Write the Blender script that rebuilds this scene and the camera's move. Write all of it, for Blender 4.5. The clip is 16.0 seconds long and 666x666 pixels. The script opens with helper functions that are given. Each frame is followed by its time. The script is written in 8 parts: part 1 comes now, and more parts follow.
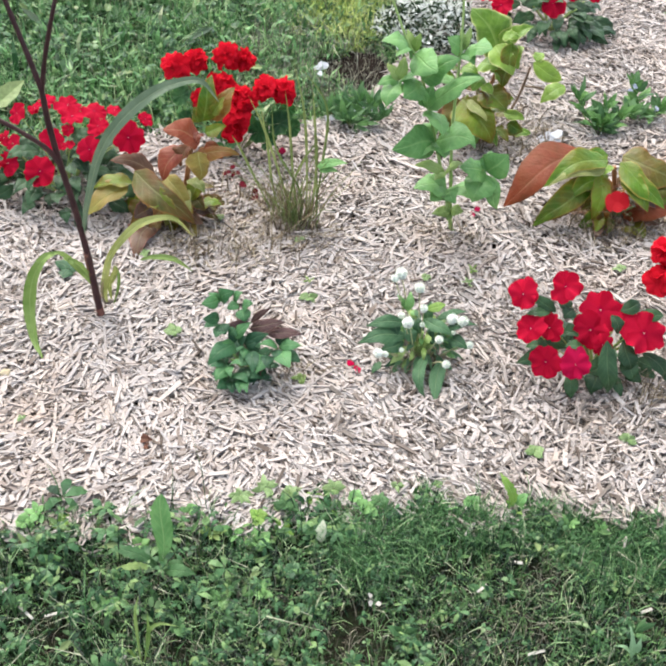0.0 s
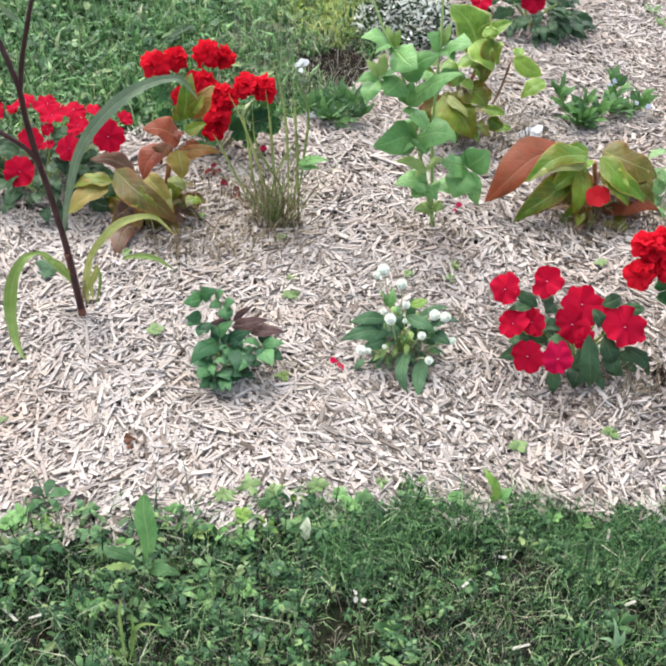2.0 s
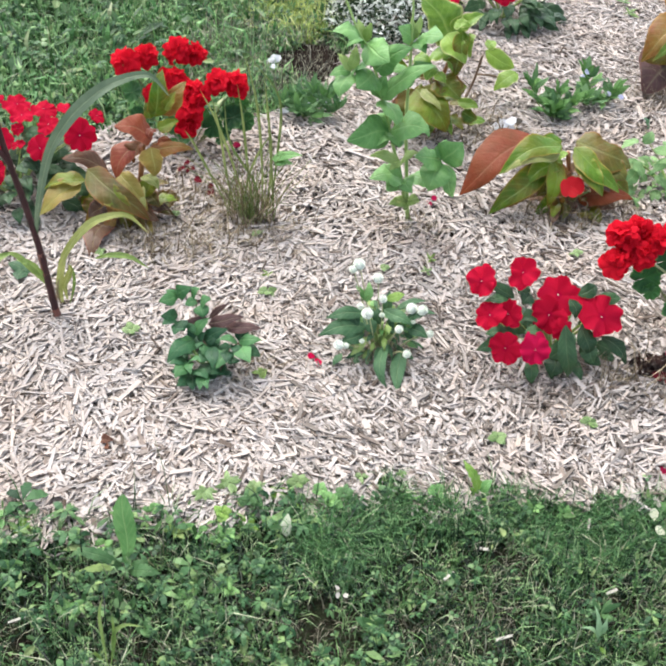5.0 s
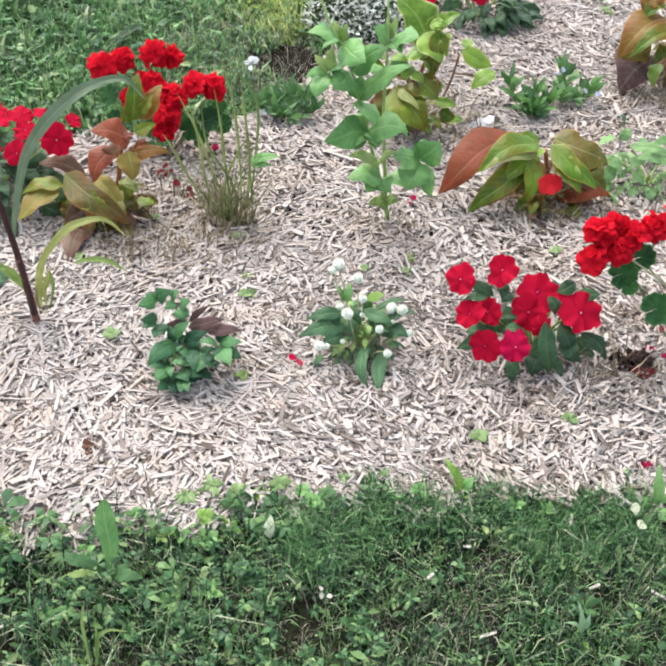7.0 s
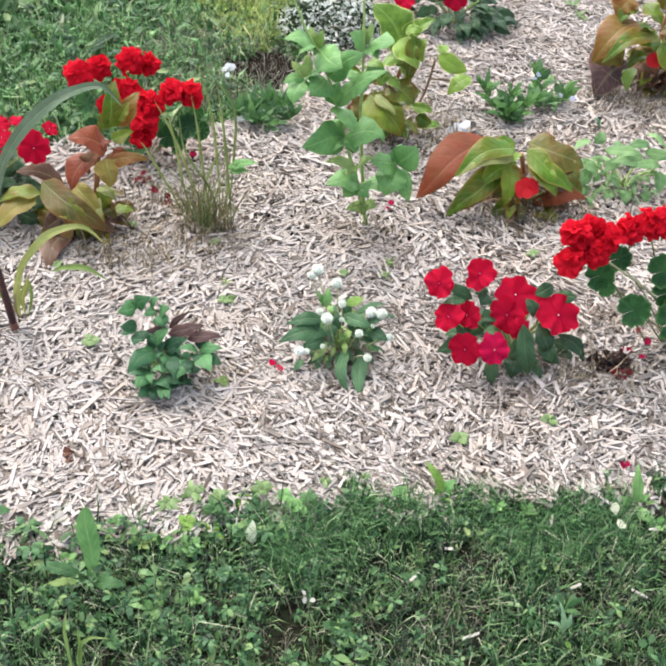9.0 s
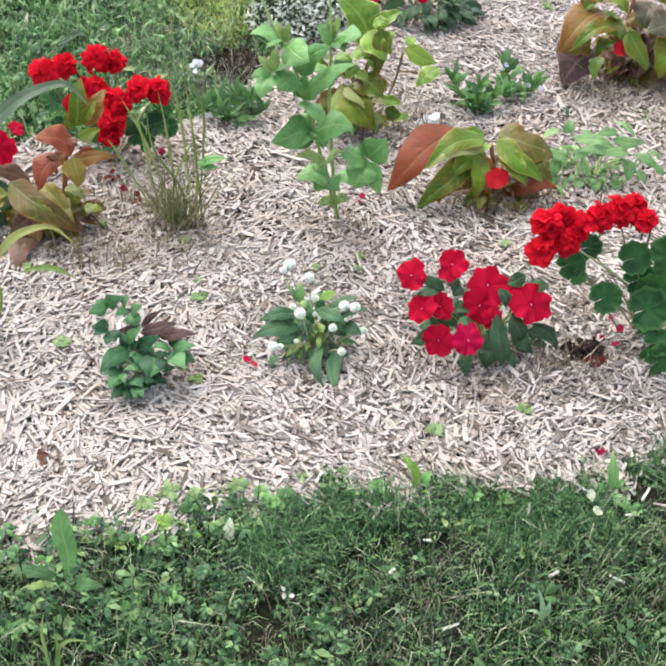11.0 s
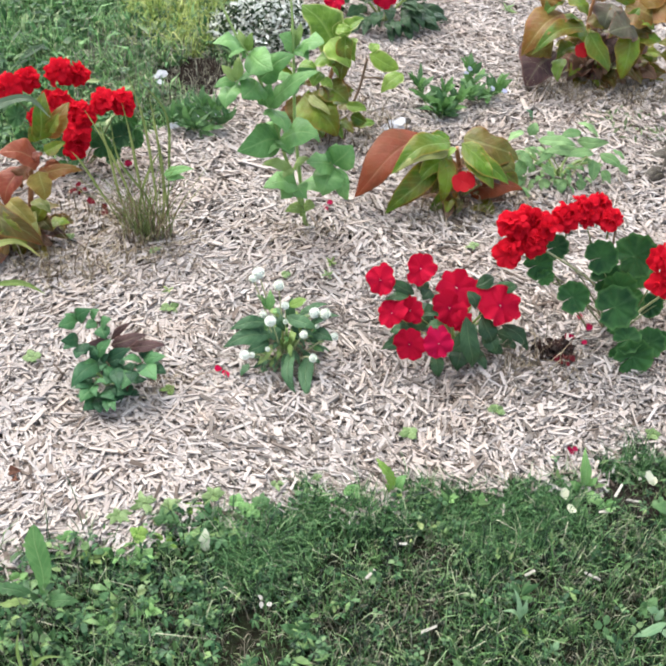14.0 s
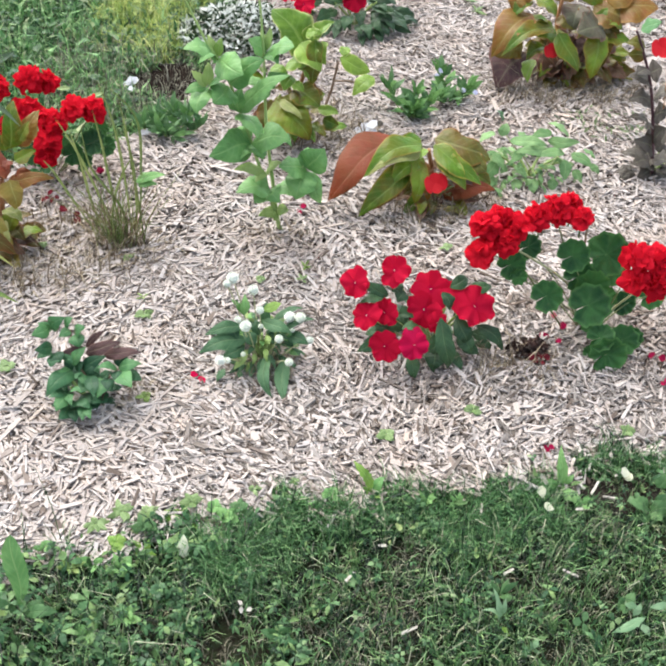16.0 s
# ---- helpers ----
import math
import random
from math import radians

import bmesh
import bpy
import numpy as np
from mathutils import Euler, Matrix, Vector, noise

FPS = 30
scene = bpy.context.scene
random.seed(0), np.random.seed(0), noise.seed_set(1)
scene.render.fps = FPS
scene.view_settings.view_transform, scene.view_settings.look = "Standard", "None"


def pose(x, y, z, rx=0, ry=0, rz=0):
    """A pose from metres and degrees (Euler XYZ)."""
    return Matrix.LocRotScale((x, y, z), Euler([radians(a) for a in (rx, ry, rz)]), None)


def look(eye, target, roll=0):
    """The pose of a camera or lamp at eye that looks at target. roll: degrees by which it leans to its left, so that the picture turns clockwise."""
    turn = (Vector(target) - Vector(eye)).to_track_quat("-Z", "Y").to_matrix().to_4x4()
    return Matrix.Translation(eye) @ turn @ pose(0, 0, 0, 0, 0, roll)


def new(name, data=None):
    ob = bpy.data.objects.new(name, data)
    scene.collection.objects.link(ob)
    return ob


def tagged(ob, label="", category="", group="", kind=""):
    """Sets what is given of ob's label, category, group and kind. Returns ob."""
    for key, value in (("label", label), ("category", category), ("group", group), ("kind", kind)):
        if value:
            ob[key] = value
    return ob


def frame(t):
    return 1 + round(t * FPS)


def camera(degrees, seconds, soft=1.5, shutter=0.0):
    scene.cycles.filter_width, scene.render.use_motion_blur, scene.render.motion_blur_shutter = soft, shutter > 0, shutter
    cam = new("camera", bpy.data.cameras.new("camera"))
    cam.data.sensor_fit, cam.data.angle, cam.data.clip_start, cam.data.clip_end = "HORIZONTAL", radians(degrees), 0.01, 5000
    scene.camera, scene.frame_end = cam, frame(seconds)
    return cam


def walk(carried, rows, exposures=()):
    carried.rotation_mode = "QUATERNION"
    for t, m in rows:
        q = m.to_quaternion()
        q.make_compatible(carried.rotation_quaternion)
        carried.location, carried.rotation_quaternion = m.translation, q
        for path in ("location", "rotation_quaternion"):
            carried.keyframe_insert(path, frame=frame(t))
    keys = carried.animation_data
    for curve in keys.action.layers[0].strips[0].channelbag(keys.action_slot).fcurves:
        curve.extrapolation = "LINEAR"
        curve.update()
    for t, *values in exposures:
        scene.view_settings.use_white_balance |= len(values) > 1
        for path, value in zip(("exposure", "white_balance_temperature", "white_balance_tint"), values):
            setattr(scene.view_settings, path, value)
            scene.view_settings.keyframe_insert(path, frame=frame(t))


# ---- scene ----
cam = camera(37.1, 16.0, soft=2.5)
PATH = [
    (0, (0.031, -0.095, 1.351), (0.024, 1.406, 0.029), 4.8),
    (0.5, (0.03, -0.095, 1.348), (0.035, 1.407, 0.027), 5.0),
    (1, (0.032, -0.094, 1.349), (0.044, 1.407, 0.027), 4.9),
    (1.5, (0.037, -0.094, 1.351), (0.052, 1.405, 0.027), 4.9),
    (2, (0.036, -0.094, 1.352), (0.059, 1.404, 0.027), 4.9),
    (2.5, (0.036, -0.092, 1.348), (0.065, 1.405, 0.022), 5.0),
    (3, (0.038, -0.092, 1.346), (0.071, 1.405, 0.02), 4.8),
    (3.5, (0.04, -0.092, 1.346), (0.081, 1.405, 0.021), 4.8),
    (4, (0.04, -0.091, 1.344), (0.089, 1.404, 0.017), 4.8),
    (6.5, (0.048, -0.091, 1.344), (0.134, 1.406, 0.02), 4.6),
    (7, (0.051, -0.092, 1.345), (0.144, 1.405, 0.022), 4.5),
    (7.5, (0.053, -0.092, 1.344), (0.153, 1.406, 0.024), 4.5),
    (8, (0.054, -0.092, 1.345), (0.161, 1.408, 0.027), 4.5),
    (8.5, (0.054, -0.093, 1.343), (0.173, 1.41, 0.029), 4.5),
    (9, (0.051, -0.098, 1.346), (0.184, 1.407, 0.035), 4.8),
    (11.5, (0.061, -0.096, 1.342), (0.248, 1.399, 0.026), 4.4),
    (12, (0.063, -0.096, 1.342), (0.257, 1.401, 0.029), 4.3),
    (12.5, (0.063, -0.098, 1.343), (0.265, 1.401, 0.035), 4.1),
    (13, (0.064, -0.097, 1.344), (0.273, 1.401, 0.036), 4.2),
    (13.5, (0.064, -0.098, 1.344), (0.284, 1.401, 0.039), 4.2),
    (14, (0.066, -0.099, 1.344), (0.295, 1.402, 0.042), 4.1),
    (14.5, (0.066, -0.1, 1.343), (0.306, 1.405, 0.048), 4.1),
    (15, (0.068, -0.101, 1.345), (0.318, 1.404, 0.053), 4.0),
    (15.5, (0.068, -0.101, 1.345), (0.33, 1.402, 0.052), 4.0),
    (16, (0.072, -0.101, 1.345), (0.344, 1.399, 0.051), 4.0),
]
walk(cam, [(t, look(eye, target, roll)) for t, eye, target, roll in PATH])

# ---- light: a bright overcast evening sky ----
world = bpy.data.worlds.new("world")
scene.world = world
world.use_nodes = True
wn = world.node_tree.nodes
sky = wn.new("ShaderNodeTexSky")
sky.sky_type, sky.sun_disc = "NISHITA", False
sky.sun_elevation, sky.sun_rotation = radians(52), radians(-30)
sky.air_density, sky.dust_density = 1.0, 3.0
wn["Background"].inputs["Strength"].default_value = 0.15
pale = wn.new("ShaderNodeHueSaturation")
pale.inputs["Saturation"].default_value = 0.62
world.node_tree.links.new(sky.outputs[0], pale.inputs["Color"])
world.node_tree.links.new(pale.outputs[0], wn["Background"].inputs["Color"])

sun_data = bpy.data.lights.new("sun", "SUN")
sun_data.energy, sun_data.angle, sun_data.color = 1.5, radians(60), (1.0, 0.96, 0.90)
sun = new("sun", sun_data)
sun.matrix_world = look((-1.0, 3.0, 5.0), (0.4, 1.6, 0.0))
scene.view_settings.exposure = 1.52
scene.view_settings.use_white_balance = True
scene.view_settings.white_balance_temperature, scene.view_settings.white_balance_tint = 6400, 6

# ---- materials ----
def link(nt, a, b):
    nt.links.new(a, b)


def maths(nt, op, a, b=None, c=None, clamp=False):
    n = nt.nodes.new("ShaderNodeMath")
    n.operation, n.use_clamp = op, clamp
    for i, v in enumerate((a, b, c)):
        if v is None:
            continue
        if isinstance(v, (int, float)):
            n.inputs[i].default_value = v
        else:
            link(nt, v, n.inputs[i])
    return n.outputs[0]


def mix_colour(nt, fac, a, b, mode="MIX"):
    n = nt.nodes.new("ShaderNodeMix")
    n.data_type, n.blend_type = "RGBA", mode
    for s, v in ((n.inputs[0], fac), (n.inputs[6], a), (n.inputs[7], b)):
        if isinstance(v, (int, float)):
            s.default_value = v
        elif isinstance(v, tuple):
            s.default_value = (*v, 1.0)
        else:
            link(nt, v, s)
    return n.outputs[2]


def noise_tex(nt, vec, scale, detail=3.0, rough=0.6):
    n = nt.nodes.new("ShaderNodeTexNoise")
    n.inputs["Scale"].default_value, n.inputs["Detail"].default_value, n.inputs["Roughness"].default_value = scale, detail, rough
    if vec is not None:
        link(nt, vec, n.inputs["Vector"])
    return n.outputs[0]


def ramp(nt, fac, stops):
    n = nt.nodes.new("ShaderNodeValToRGB")
    els = n.color_ramp.elements
    while len(els) < len(stops):
        els.new(0.5)
    for e, (p, c) in zip(els, stops):
        e.position, e.color = p, (*c, 1.0)
    link(nt, fac, n.inputs[0])
    return n.outputs[0]


def material(name):
    m = bpy.data.materials.new(name)
    m.use_nodes = True
    nt = m.node_tree
    return m, nt, nt.nodes["Principled BSDF"]


def thin(nt, bsdf, colour, share):
    """Lets a share of the light through, as leaves and petals do."""
    t = nt.nodes.new("ShaderNodeBsdfTranslucent")
    link(nt, colour, t.inputs[0])
    mixer = nt.nodes.new("ShaderNodeMixShader")
    mixer.inputs[0].default_value = share
    link(nt, bsdf.outputs[0], mixer.inputs[1])
    link(nt, t.outputs[0], mixer.inputs[2])
    link(nt, mixer.outputs[0], nt.nodes["Material Output"].inputs[0])


def bump(nt, bsdf, height, strength, distance):
    b = nt.nodes.new("ShaderNodeBump")
    b.inputs["Strength"].default_value, b.inputs["Distance"].default_value = strength, distance
    link(nt, height, b.inputs["Height"])
    link(nt, b.outputs[0], bsdf.inputs["Normal"])


def leaf_material(name, dark, light, rim=None, blush=None, vein=0.35, rough=0.5, share=0.25, ribs=8.0, slant=0.22):
    m, nt, bsdf = material(name)
    tc = nt.nodes.new("ShaderNodeTexCoord")
    sep = nt.nodes.new("ShaderNodeSeparateXYZ")
    link(nt, tc.outputs["UV"], sep.inputs[0])
    u = sep.outputs[0]
    side = maths(nt, "ABSOLUTE", maths(nt, "MULTIPLY_ADD", sep.outputs[1], 2.0, -1.0))
    rnd = nt.nodes.new("ShaderNodeObjectInfo").outputs["Random"]
    patch = noise_tex(nt, tc.outputs["Object"], 22.0, 3.0)
    fac = maths(nt, "ADD", maths(nt, "MULTIPLY_ADD", patch, 2.2, -0.75), maths(nt, "MULTIPLY_ADD", rnd, 0.9, -0.30), clamp=True)
    col = mix_colour(nt, fac, dark, light)
    if blush:
        bf = maths(nt, "MULTIPLY", maths(nt, "MULTIPLY_ADD", noise_tex(nt, tc.outputs["Object"], 14.0, 3.0), 4.0, -1.6, clamp=True), maths(nt, "MULTIPLY_ADD", side, 0.5, 0.5))
        col = mix_colour(nt, bf, col, blush)
    wave = maths(nt, "SINE", maths(nt, "MULTIPLY", maths(nt, "MULTIPLY_ADD", side, -slant, u), ribs * 6.2832))
    ribline = maths(nt, "POWER", maths(nt, "MULTIPLY_ADD", wave, 0.5, 0.5), 6.0)
    mid = maths(nt, "SUBTRACT", 1.0, maths(nt, "MULTIPLY", side, 9.0), clamp=True)
    veins = maths(nt, "MAXIMUM", mid, maths(nt, "MULTIPLY", ribline, 0.26))
    pale = mix_colour(nt, 0.28, light, (0.55, 0.6, 0.3))
    col = mix_colour(nt, maths(nt, "MULTIPLY", veins, min(vein * 1.1, 0.6)), col, pale)
    if rim:
        col = mix_colour(nt, maths(nt, "MULTIPLY_ADD", side, 5.0, -4.2, clamp=True), col, rim)
    speck = noise_tex(nt, tc.outputs["Object"], 160.0, 2.0)
    col = mix_colour(nt, maths(nt, "MULTIPLY_ADD", speck, 3.0, -1.9, clamp=True), col, mix_colour(nt, 0.6, col, (0.1, 0.07, 0.03)))
    link(nt, col, bsdf.inputs["Base Color"])
    bsdf.inputs["Roughness"].default_value = rough
    bsdf.inputs["Specular IOR Level"].default_value = 0.3
    pucker = noise_tex(nt, tc.outputs["Object"], 75.0, 2.0)
    bump(nt, bsdf, maths(nt, "ADD", maths(nt, "MULTIPLY_ADD", veins, -1.0, maths(nt, "MULTIPLY", speck, 0.25)), maths(nt, "MULTIPLY", pucker, 1.6)), 0.55, 0.0016)
    thin(nt, bsdf, col, share)
    return m


def petal_material(name, deep, bright, share=0.25, core=None):
    m, nt, bsdf = material(name)
    tc = nt.nodes.new("ShaderNodeTexCoord")
    sep = nt.nodes.new("ShaderNodeSeparateXYZ")
    link(nt, tc.outputs["UV"], sep.inputs[0])
    rnd = nt.nodes.new("ShaderNodeObjectInfo").outputs["Random"]
    f = maths(nt, "ADD", maths(nt, "MULTIPLY", noise_tex(nt, tc.outputs["Object"], 60.0, 3.0), 0.8), maths(nt, "MULTIPLY_ADD", rnd, 0.6, -0.25), clamp=True)
    col = mix_colour(nt, f, deep, bright)
    if core:
        col = mix_colour(nt, maths(nt, "MULTIPLY_ADD", sep.outputs[0], -5.0, 0.9, clamp=True), col, core)
    link(nt, col, bsdf.inputs["Base Color"])
    bsdf.inputs["Roughness"].default_value = 0.8
    bsdf.inputs["Specular IOR Level"].default_value = 0.06
    crease = nt.nodes.new("ShaderNodeTexWave")
    crease.bands_direction = "Y"
    crease.inputs["Scale"].default_value, crease.inputs["Distortion"].default_value = 5.0, 2.0
    link(nt, tc.outputs["UV"], crease.inputs["Vector"])
    bump(nt, bsdf, crease.outputs["Fac"], 0.12, 0.0005)
    thin(nt, bsdf, col, share)
    return m


def plain_material(name, dark, light, scale, rough=0.6, depth=0.001, share=0.0):
    m, nt, bsdf = material(name)
    tc = nt.nodes.new("ShaderNodeTexCoord")
    n = noise_tex(nt, tc.outputs["Object"], scale, 4.0)
    rnd = nt.nodes.new("ShaderNodeObjectInfo").outputs["Random"]
    f = maths(nt, "ADD", maths(nt, "MULTIPLY_ADD", n, 1.6, -0.3), maths(nt, "MULTIPLY_ADD", rnd, 0.4, -0.2), clamp=True)
    col = mix_colour(nt, f, dark, light)
    link(nt, col, bsdf.inputs["Base Color"])
    bsdf.inputs["Roughness"].default_value = rough
    bsdf.inputs["Specular IOR Level"].default_value = 0.3
    bump(nt, bsdf, n, 0.6, depth)
    if share:
        thin(nt, bsdf, col, share)
    return m


def island_material(name, stops, rough=0.7, share=0.0, grain=120.0, dirt=0.55):
    """Colour by piece, for many pieces joined in one mesh."""
    m, nt, bsdf = material(name)
    piece = nt.nodes.new("ShaderNodeNewGeometry")
    geo = piece.outputs["Position"]
    col = ramp(nt, piece.outputs["Random Per Island"], stops)
    g = noise_tex(nt, geo, grain, 3.0, 0.7)
    col = mix_colour(nt, maths(nt, "MULTIPLY_ADD", g, 1.4, -0.35, clamp=True), mix_colour(nt, dirt, col, (0.0, 0.0, 0.0)), col)
    link(nt, col, bsdf.inputs["Base Color"])
    bsdf.inputs["Roughness"].default_value = rough
    bsdf.inputs["Specular IOR Level"].default_value = 0.2
    bump(nt, bsdf, g, 0.5, 0.0008)
    if share:
        thin(nt, bsdf, col, share)
    return m


MILLET_STEM = plain_material("millet_stem", (0.028, 0.010, 0.012), (0.080, 0.028, 0.028), 30, 0.45)
MILLET_BASE = plain_material("millet_sheath", (0.09, 0.034, 0.028), (0.19, 0.075, 0.055), 40, 0.5)
MILLET_LEAF = leaf_material("millet_leaf", (0.12, 0.165, 0.10), (0.21, 0.265, 0.165), vein=0.5, rough=0.4, ribs=0.0)
MILLET_YOUNG = leaf_material("millet_leaf_young", (0.135, 0.215, 0.045), (0.25, 0.335, 0.095), vein=0.5, ribs=0.0)
MILLET_YELLOW = leaf_material("millet_leaf_yellow", (0.22, 0.25, 0.06), (0.42, 0.42, 0.15), vein=0.5, ribs=0.0)
IMPATIENS_LEAF = leaf_material("impatiens_leaf", (0.020, 0.050, 0.021), (0.052, 0.110, 0.044), vein=0.22, rough=0.4)
GERANIUM_LEAF = leaf_material("geranium_leaf", (0.010, 0.048, 0.014), (0.046, 0.140, 0.033), rim=(0.08, 0.18, 0.05), vein=0.14, rough=0.65, ribs=7.0, slant=0.0)
BEGONIA_GREEN = leaf_material("begonia_leaf_green", (0.048, 0.105, 0.006), (0.165, 0.255, 0.016), rim=(0.26, 0.17, 0.03), blush=(0.155, 0.085, 0.010), rough=0.36)
BEGONIA_BRIGHT = leaf_material("begonia_leaf_bright", (0.050, 0.130, 0.007), (0.142, 0.245, 0.018), rim=(0.32, 0.22, 0.04), blush=(0.14, 0.14, 0.014), rough=0.3)
BEGONIA_OLIVE = leaf_material("begonia_leaf_olive", (0.042, 0.054, 0.006), (0.130, 0.120, 0.014), rim=(0.22, 0.09, 0.02), blush=(0.135, 0.050, 0.009), rough=0.4)
BEGONIA_ORANGE = leaf_material("begonia_leaf_orange", (0.105, 0.075, 0.008), (0.215, 0.115, 0.014), rim=(0.30, 0.16, 0.04), blush=(0.21, 0.050, 0.014), rough=0.42)
BEGONIA_CORAL = leaf_material("begonia_leaf_coral", (0.145, 0.022, 0.011), (0.275, 0.056, 0.026), rim=(0.32, 0.12, 0.06), blush=(0.22, 0.055, 0.022), rough=0.42)
BEGONIA_RED = leaf_material("begonia_leaf_red", (0.064, 0.036, 0.006), (0.175, 0.030, 0.008), rim=(0.15, 0.055, 0.02), blush=(0.20, 0.042, 0.008), vein=0.12, rough=0.55)
BEGONIA_DARK = leaf_material("begonia_leaf_dark", (0.07, 0.035, 0.025), (0.15, 0.075, 0.04), rim=(0.3, 0.1, 0.07), rough=0.4)
BEGONIA_YELLOW = leaf_material("begonia_leaf_yellow", (0.14, 0.135, 0.020), (0.32, 0.275, 0.065), rim=(0.36, 0.24, 0.09), blush=(0.26, 0.15, 0.03), rough=0.38)
BEGONIA_PALE = leaf_material("begonia_leaf_pale", (0.085, 0.170, 0.014), (0.22, 0.335, 0.050), rim=(0.55, 0.54, 0.22), rough=0.36)
BEGONIA_CREAM = leaf_material("begonia_leaf_cream", (0.20, 0.23, 0.06), (0.38, 0.38, 0.13), rim=(0.48, 0.40, 0.22), vein=0.4, rough=0.4)
BEGONIA_STEM = plain_material("begonia_stem", (0.25, 0.10, 0.04), (0.40, 0.20, 0.09), 40, 0.4)
PURPLE_LEAF = leaf_material("purple_leaf", (0.046, 0.022, 0.023), (0.115, 0.060, 0.058), rim=(0.18, 0.09, 0.075), rough=0.7)
BEGONIA_GREY = leaf_material("begonia_leaf_grey", (0.056, 0.060, 0.032), (0.125, 0.120, 0.072), rim=(0.20, 0.10, 0.07), blush=(0.10, 0.05, 0.045), rough=0.35)
DUSK_LEAF = leaf_material("dusk_leaf", (0.046, 0.036, 0.030), (0.105, 0.088, 0.072), rough=0.5)
DUSK_STEM = plain_material("dusk_stem", (0.06, 0.03, 0.035), (0.14, 0.06, 0.07), 40, 0.5)
WEED_LEAF = leaf_material("weed_leaf", (0.084, 0.205, 0.055), (0.198, 0.372, 0.122), vein=0.3, rough=0.45)
WEED_YOUNG = leaf_material("weed_leaf_young", (0.160, 0.250, 0.055), (0.285, 0.375, 0.125), vein=0.3)
WEED_BRIGHT = leaf_material("weed_leaf_bright", (0.120, 0.240, 0.030), (0.225, 0.345, 0.075), vein=0.3)
WEED_STEM = plain_material("weed_stem", (0.20, 0.30, 0.08), (0.34, 0.42, 0.16), 40, 0.5)
PALE_LEAF = leaf_material("pale_leaf", (0.115, 0.225, 0.080), (0.235, 0.37, 0.15), vein=0.3, rough=0.6)
PALE_STEM = plain_material("pale_stem", (0.28, 0.30, 0.14), (0.48, 0.45, 0.26), 40, 0.5)
GOMPHRENA_LEAF = leaf_material("gomphrena_leaf", (0.03, 0.08, 0.035), (0.075, 0.16, 0.07), vein=0.35, rough=0.5)
SALVIA_LEAF = leaf_material("salvia_leaf", (0.052, 0.140, 0.034), (0.135, 0.265, 0.075), vein=0.3)
SALVIA_DARK = leaf_material("salvia_leaf_dark", (0.040, 0.105, 0.036), (0.105, 0.205, 0.075), vein=0.3)
MINT_LEAF = leaf_material("mint_leaf", (0.015, 0.058, 0.025), (0.048, 0.135, 0.054), vein=0.2, rough=0.5)
MINT_PALE = leaf_material("mint_leaf_pale", (0.036, 0.115, 0.040), (0.095, 0.225, 0.080), vein=0.25)
LAWN_PALE = leaf_material("lawn_weed_pale", (0.12, 0.235, 0.11), (0.26, 0.385, 0.215), vein=0.3)
DANDELION_LEAF = leaf_material("dandelion_leaf", (0.115, 0.25, 0.075), (0.22, 0.39, 0.13), vein=0.6)
STALK = leaf_material("stalk", (0.11, 0.16, 0.045), (0.26, 0.30, 0.10), vein=0.2, ribs=0.0)
STRAW = plain_material("straw", (0.14, 0.10, 0.05), (0.36, 0.29, 0.16), 60, 0.7)
SPLINTER = plain_material("weathered_splinter", (0.26, 0.235, 0.20), (0.50, 0.46, 0.40), 90, 0.8)
LAWN_WEED = leaf_material("lawn_weed", (0.05, 0.12, 0.042), (0.11, 0.21, 0.075), vein=0.2)
HEAD_STALK = plain_material("head_stalk", (0.10, 0.13, 0.05), (0.20, 0.22, 0.09), 40, 0.5)
SEEDLING = leaf_material("seedling_leaf", (0.135, 0.212, 0.070), (0.240, 0.330, 0.142), vein=0.2)
BROWN_LEAF = leaf_material("brown_leaf", (0.06, 0.022, 0.014), (0.16, 0.065, 0.040), vein=0.2, rough=0.7)
TWIG = plain_material("twig", (0.10, 0.06, 0.04), (0.24, 0.16, 0.10), 80, 0.7)
CRIMSON = petal_material("crimson_petal", (0.38, 0.003, 0.022), (0.56, 0.010, 0.046), share=0.42, core=(0.34, 0.0, 0.035))
ROSE = petal_material("rose_petal", (0.44, 0.004, 0.046), (0.60, 0.012, 0.080), share=0.42)
SCARLET = petal_material("scarlet_petal", (0.46, 0.003, 0.014), (0.75, 0.015, 0.037), share=0.45)
CORAL = petal_material("coral_petal", (0.465, 0.011, 0.019), (0.600, 0.030, 0.038))
WHITE_BRACT = petal_material("white_bract", (0.66, 0.69, 0.58), (0.86, 0.87, 0.82), share=0.2)
CREAM = petal_material("cream_petal", (0.56, 0.54, 0.38), (0.74, 0.72, 0.55), share=0.2)
WHITE_PETAL = petal_material("white_petal", (0.504, 0.504, 0.546), (0.595, 0.595, 0.616), share=0.2)
LILAC = petal_material("lilac_petal", (0.46, 0.46, 0.64), (0.62, 0.62, 0.76), share=0.2)
FALLEN = petal_material("fallen_petal", (0.17, 0.004, 0.024), (0.32, 0.010, 0.055), share=0.1)
WITHERED = petal_material("withered_petal", (0.05, 0.008, 0.010), (0.15, 0.012, 0.022), share=0.1)
YELLOW_EYE = plain_material("flower_eye", (0.75, 0.6, 0.5), (0.9, 0.85, 0.75), 60, 0.6)

# ---- building kit ----
rng = np.random.default_rng(7)
CM = 0.01


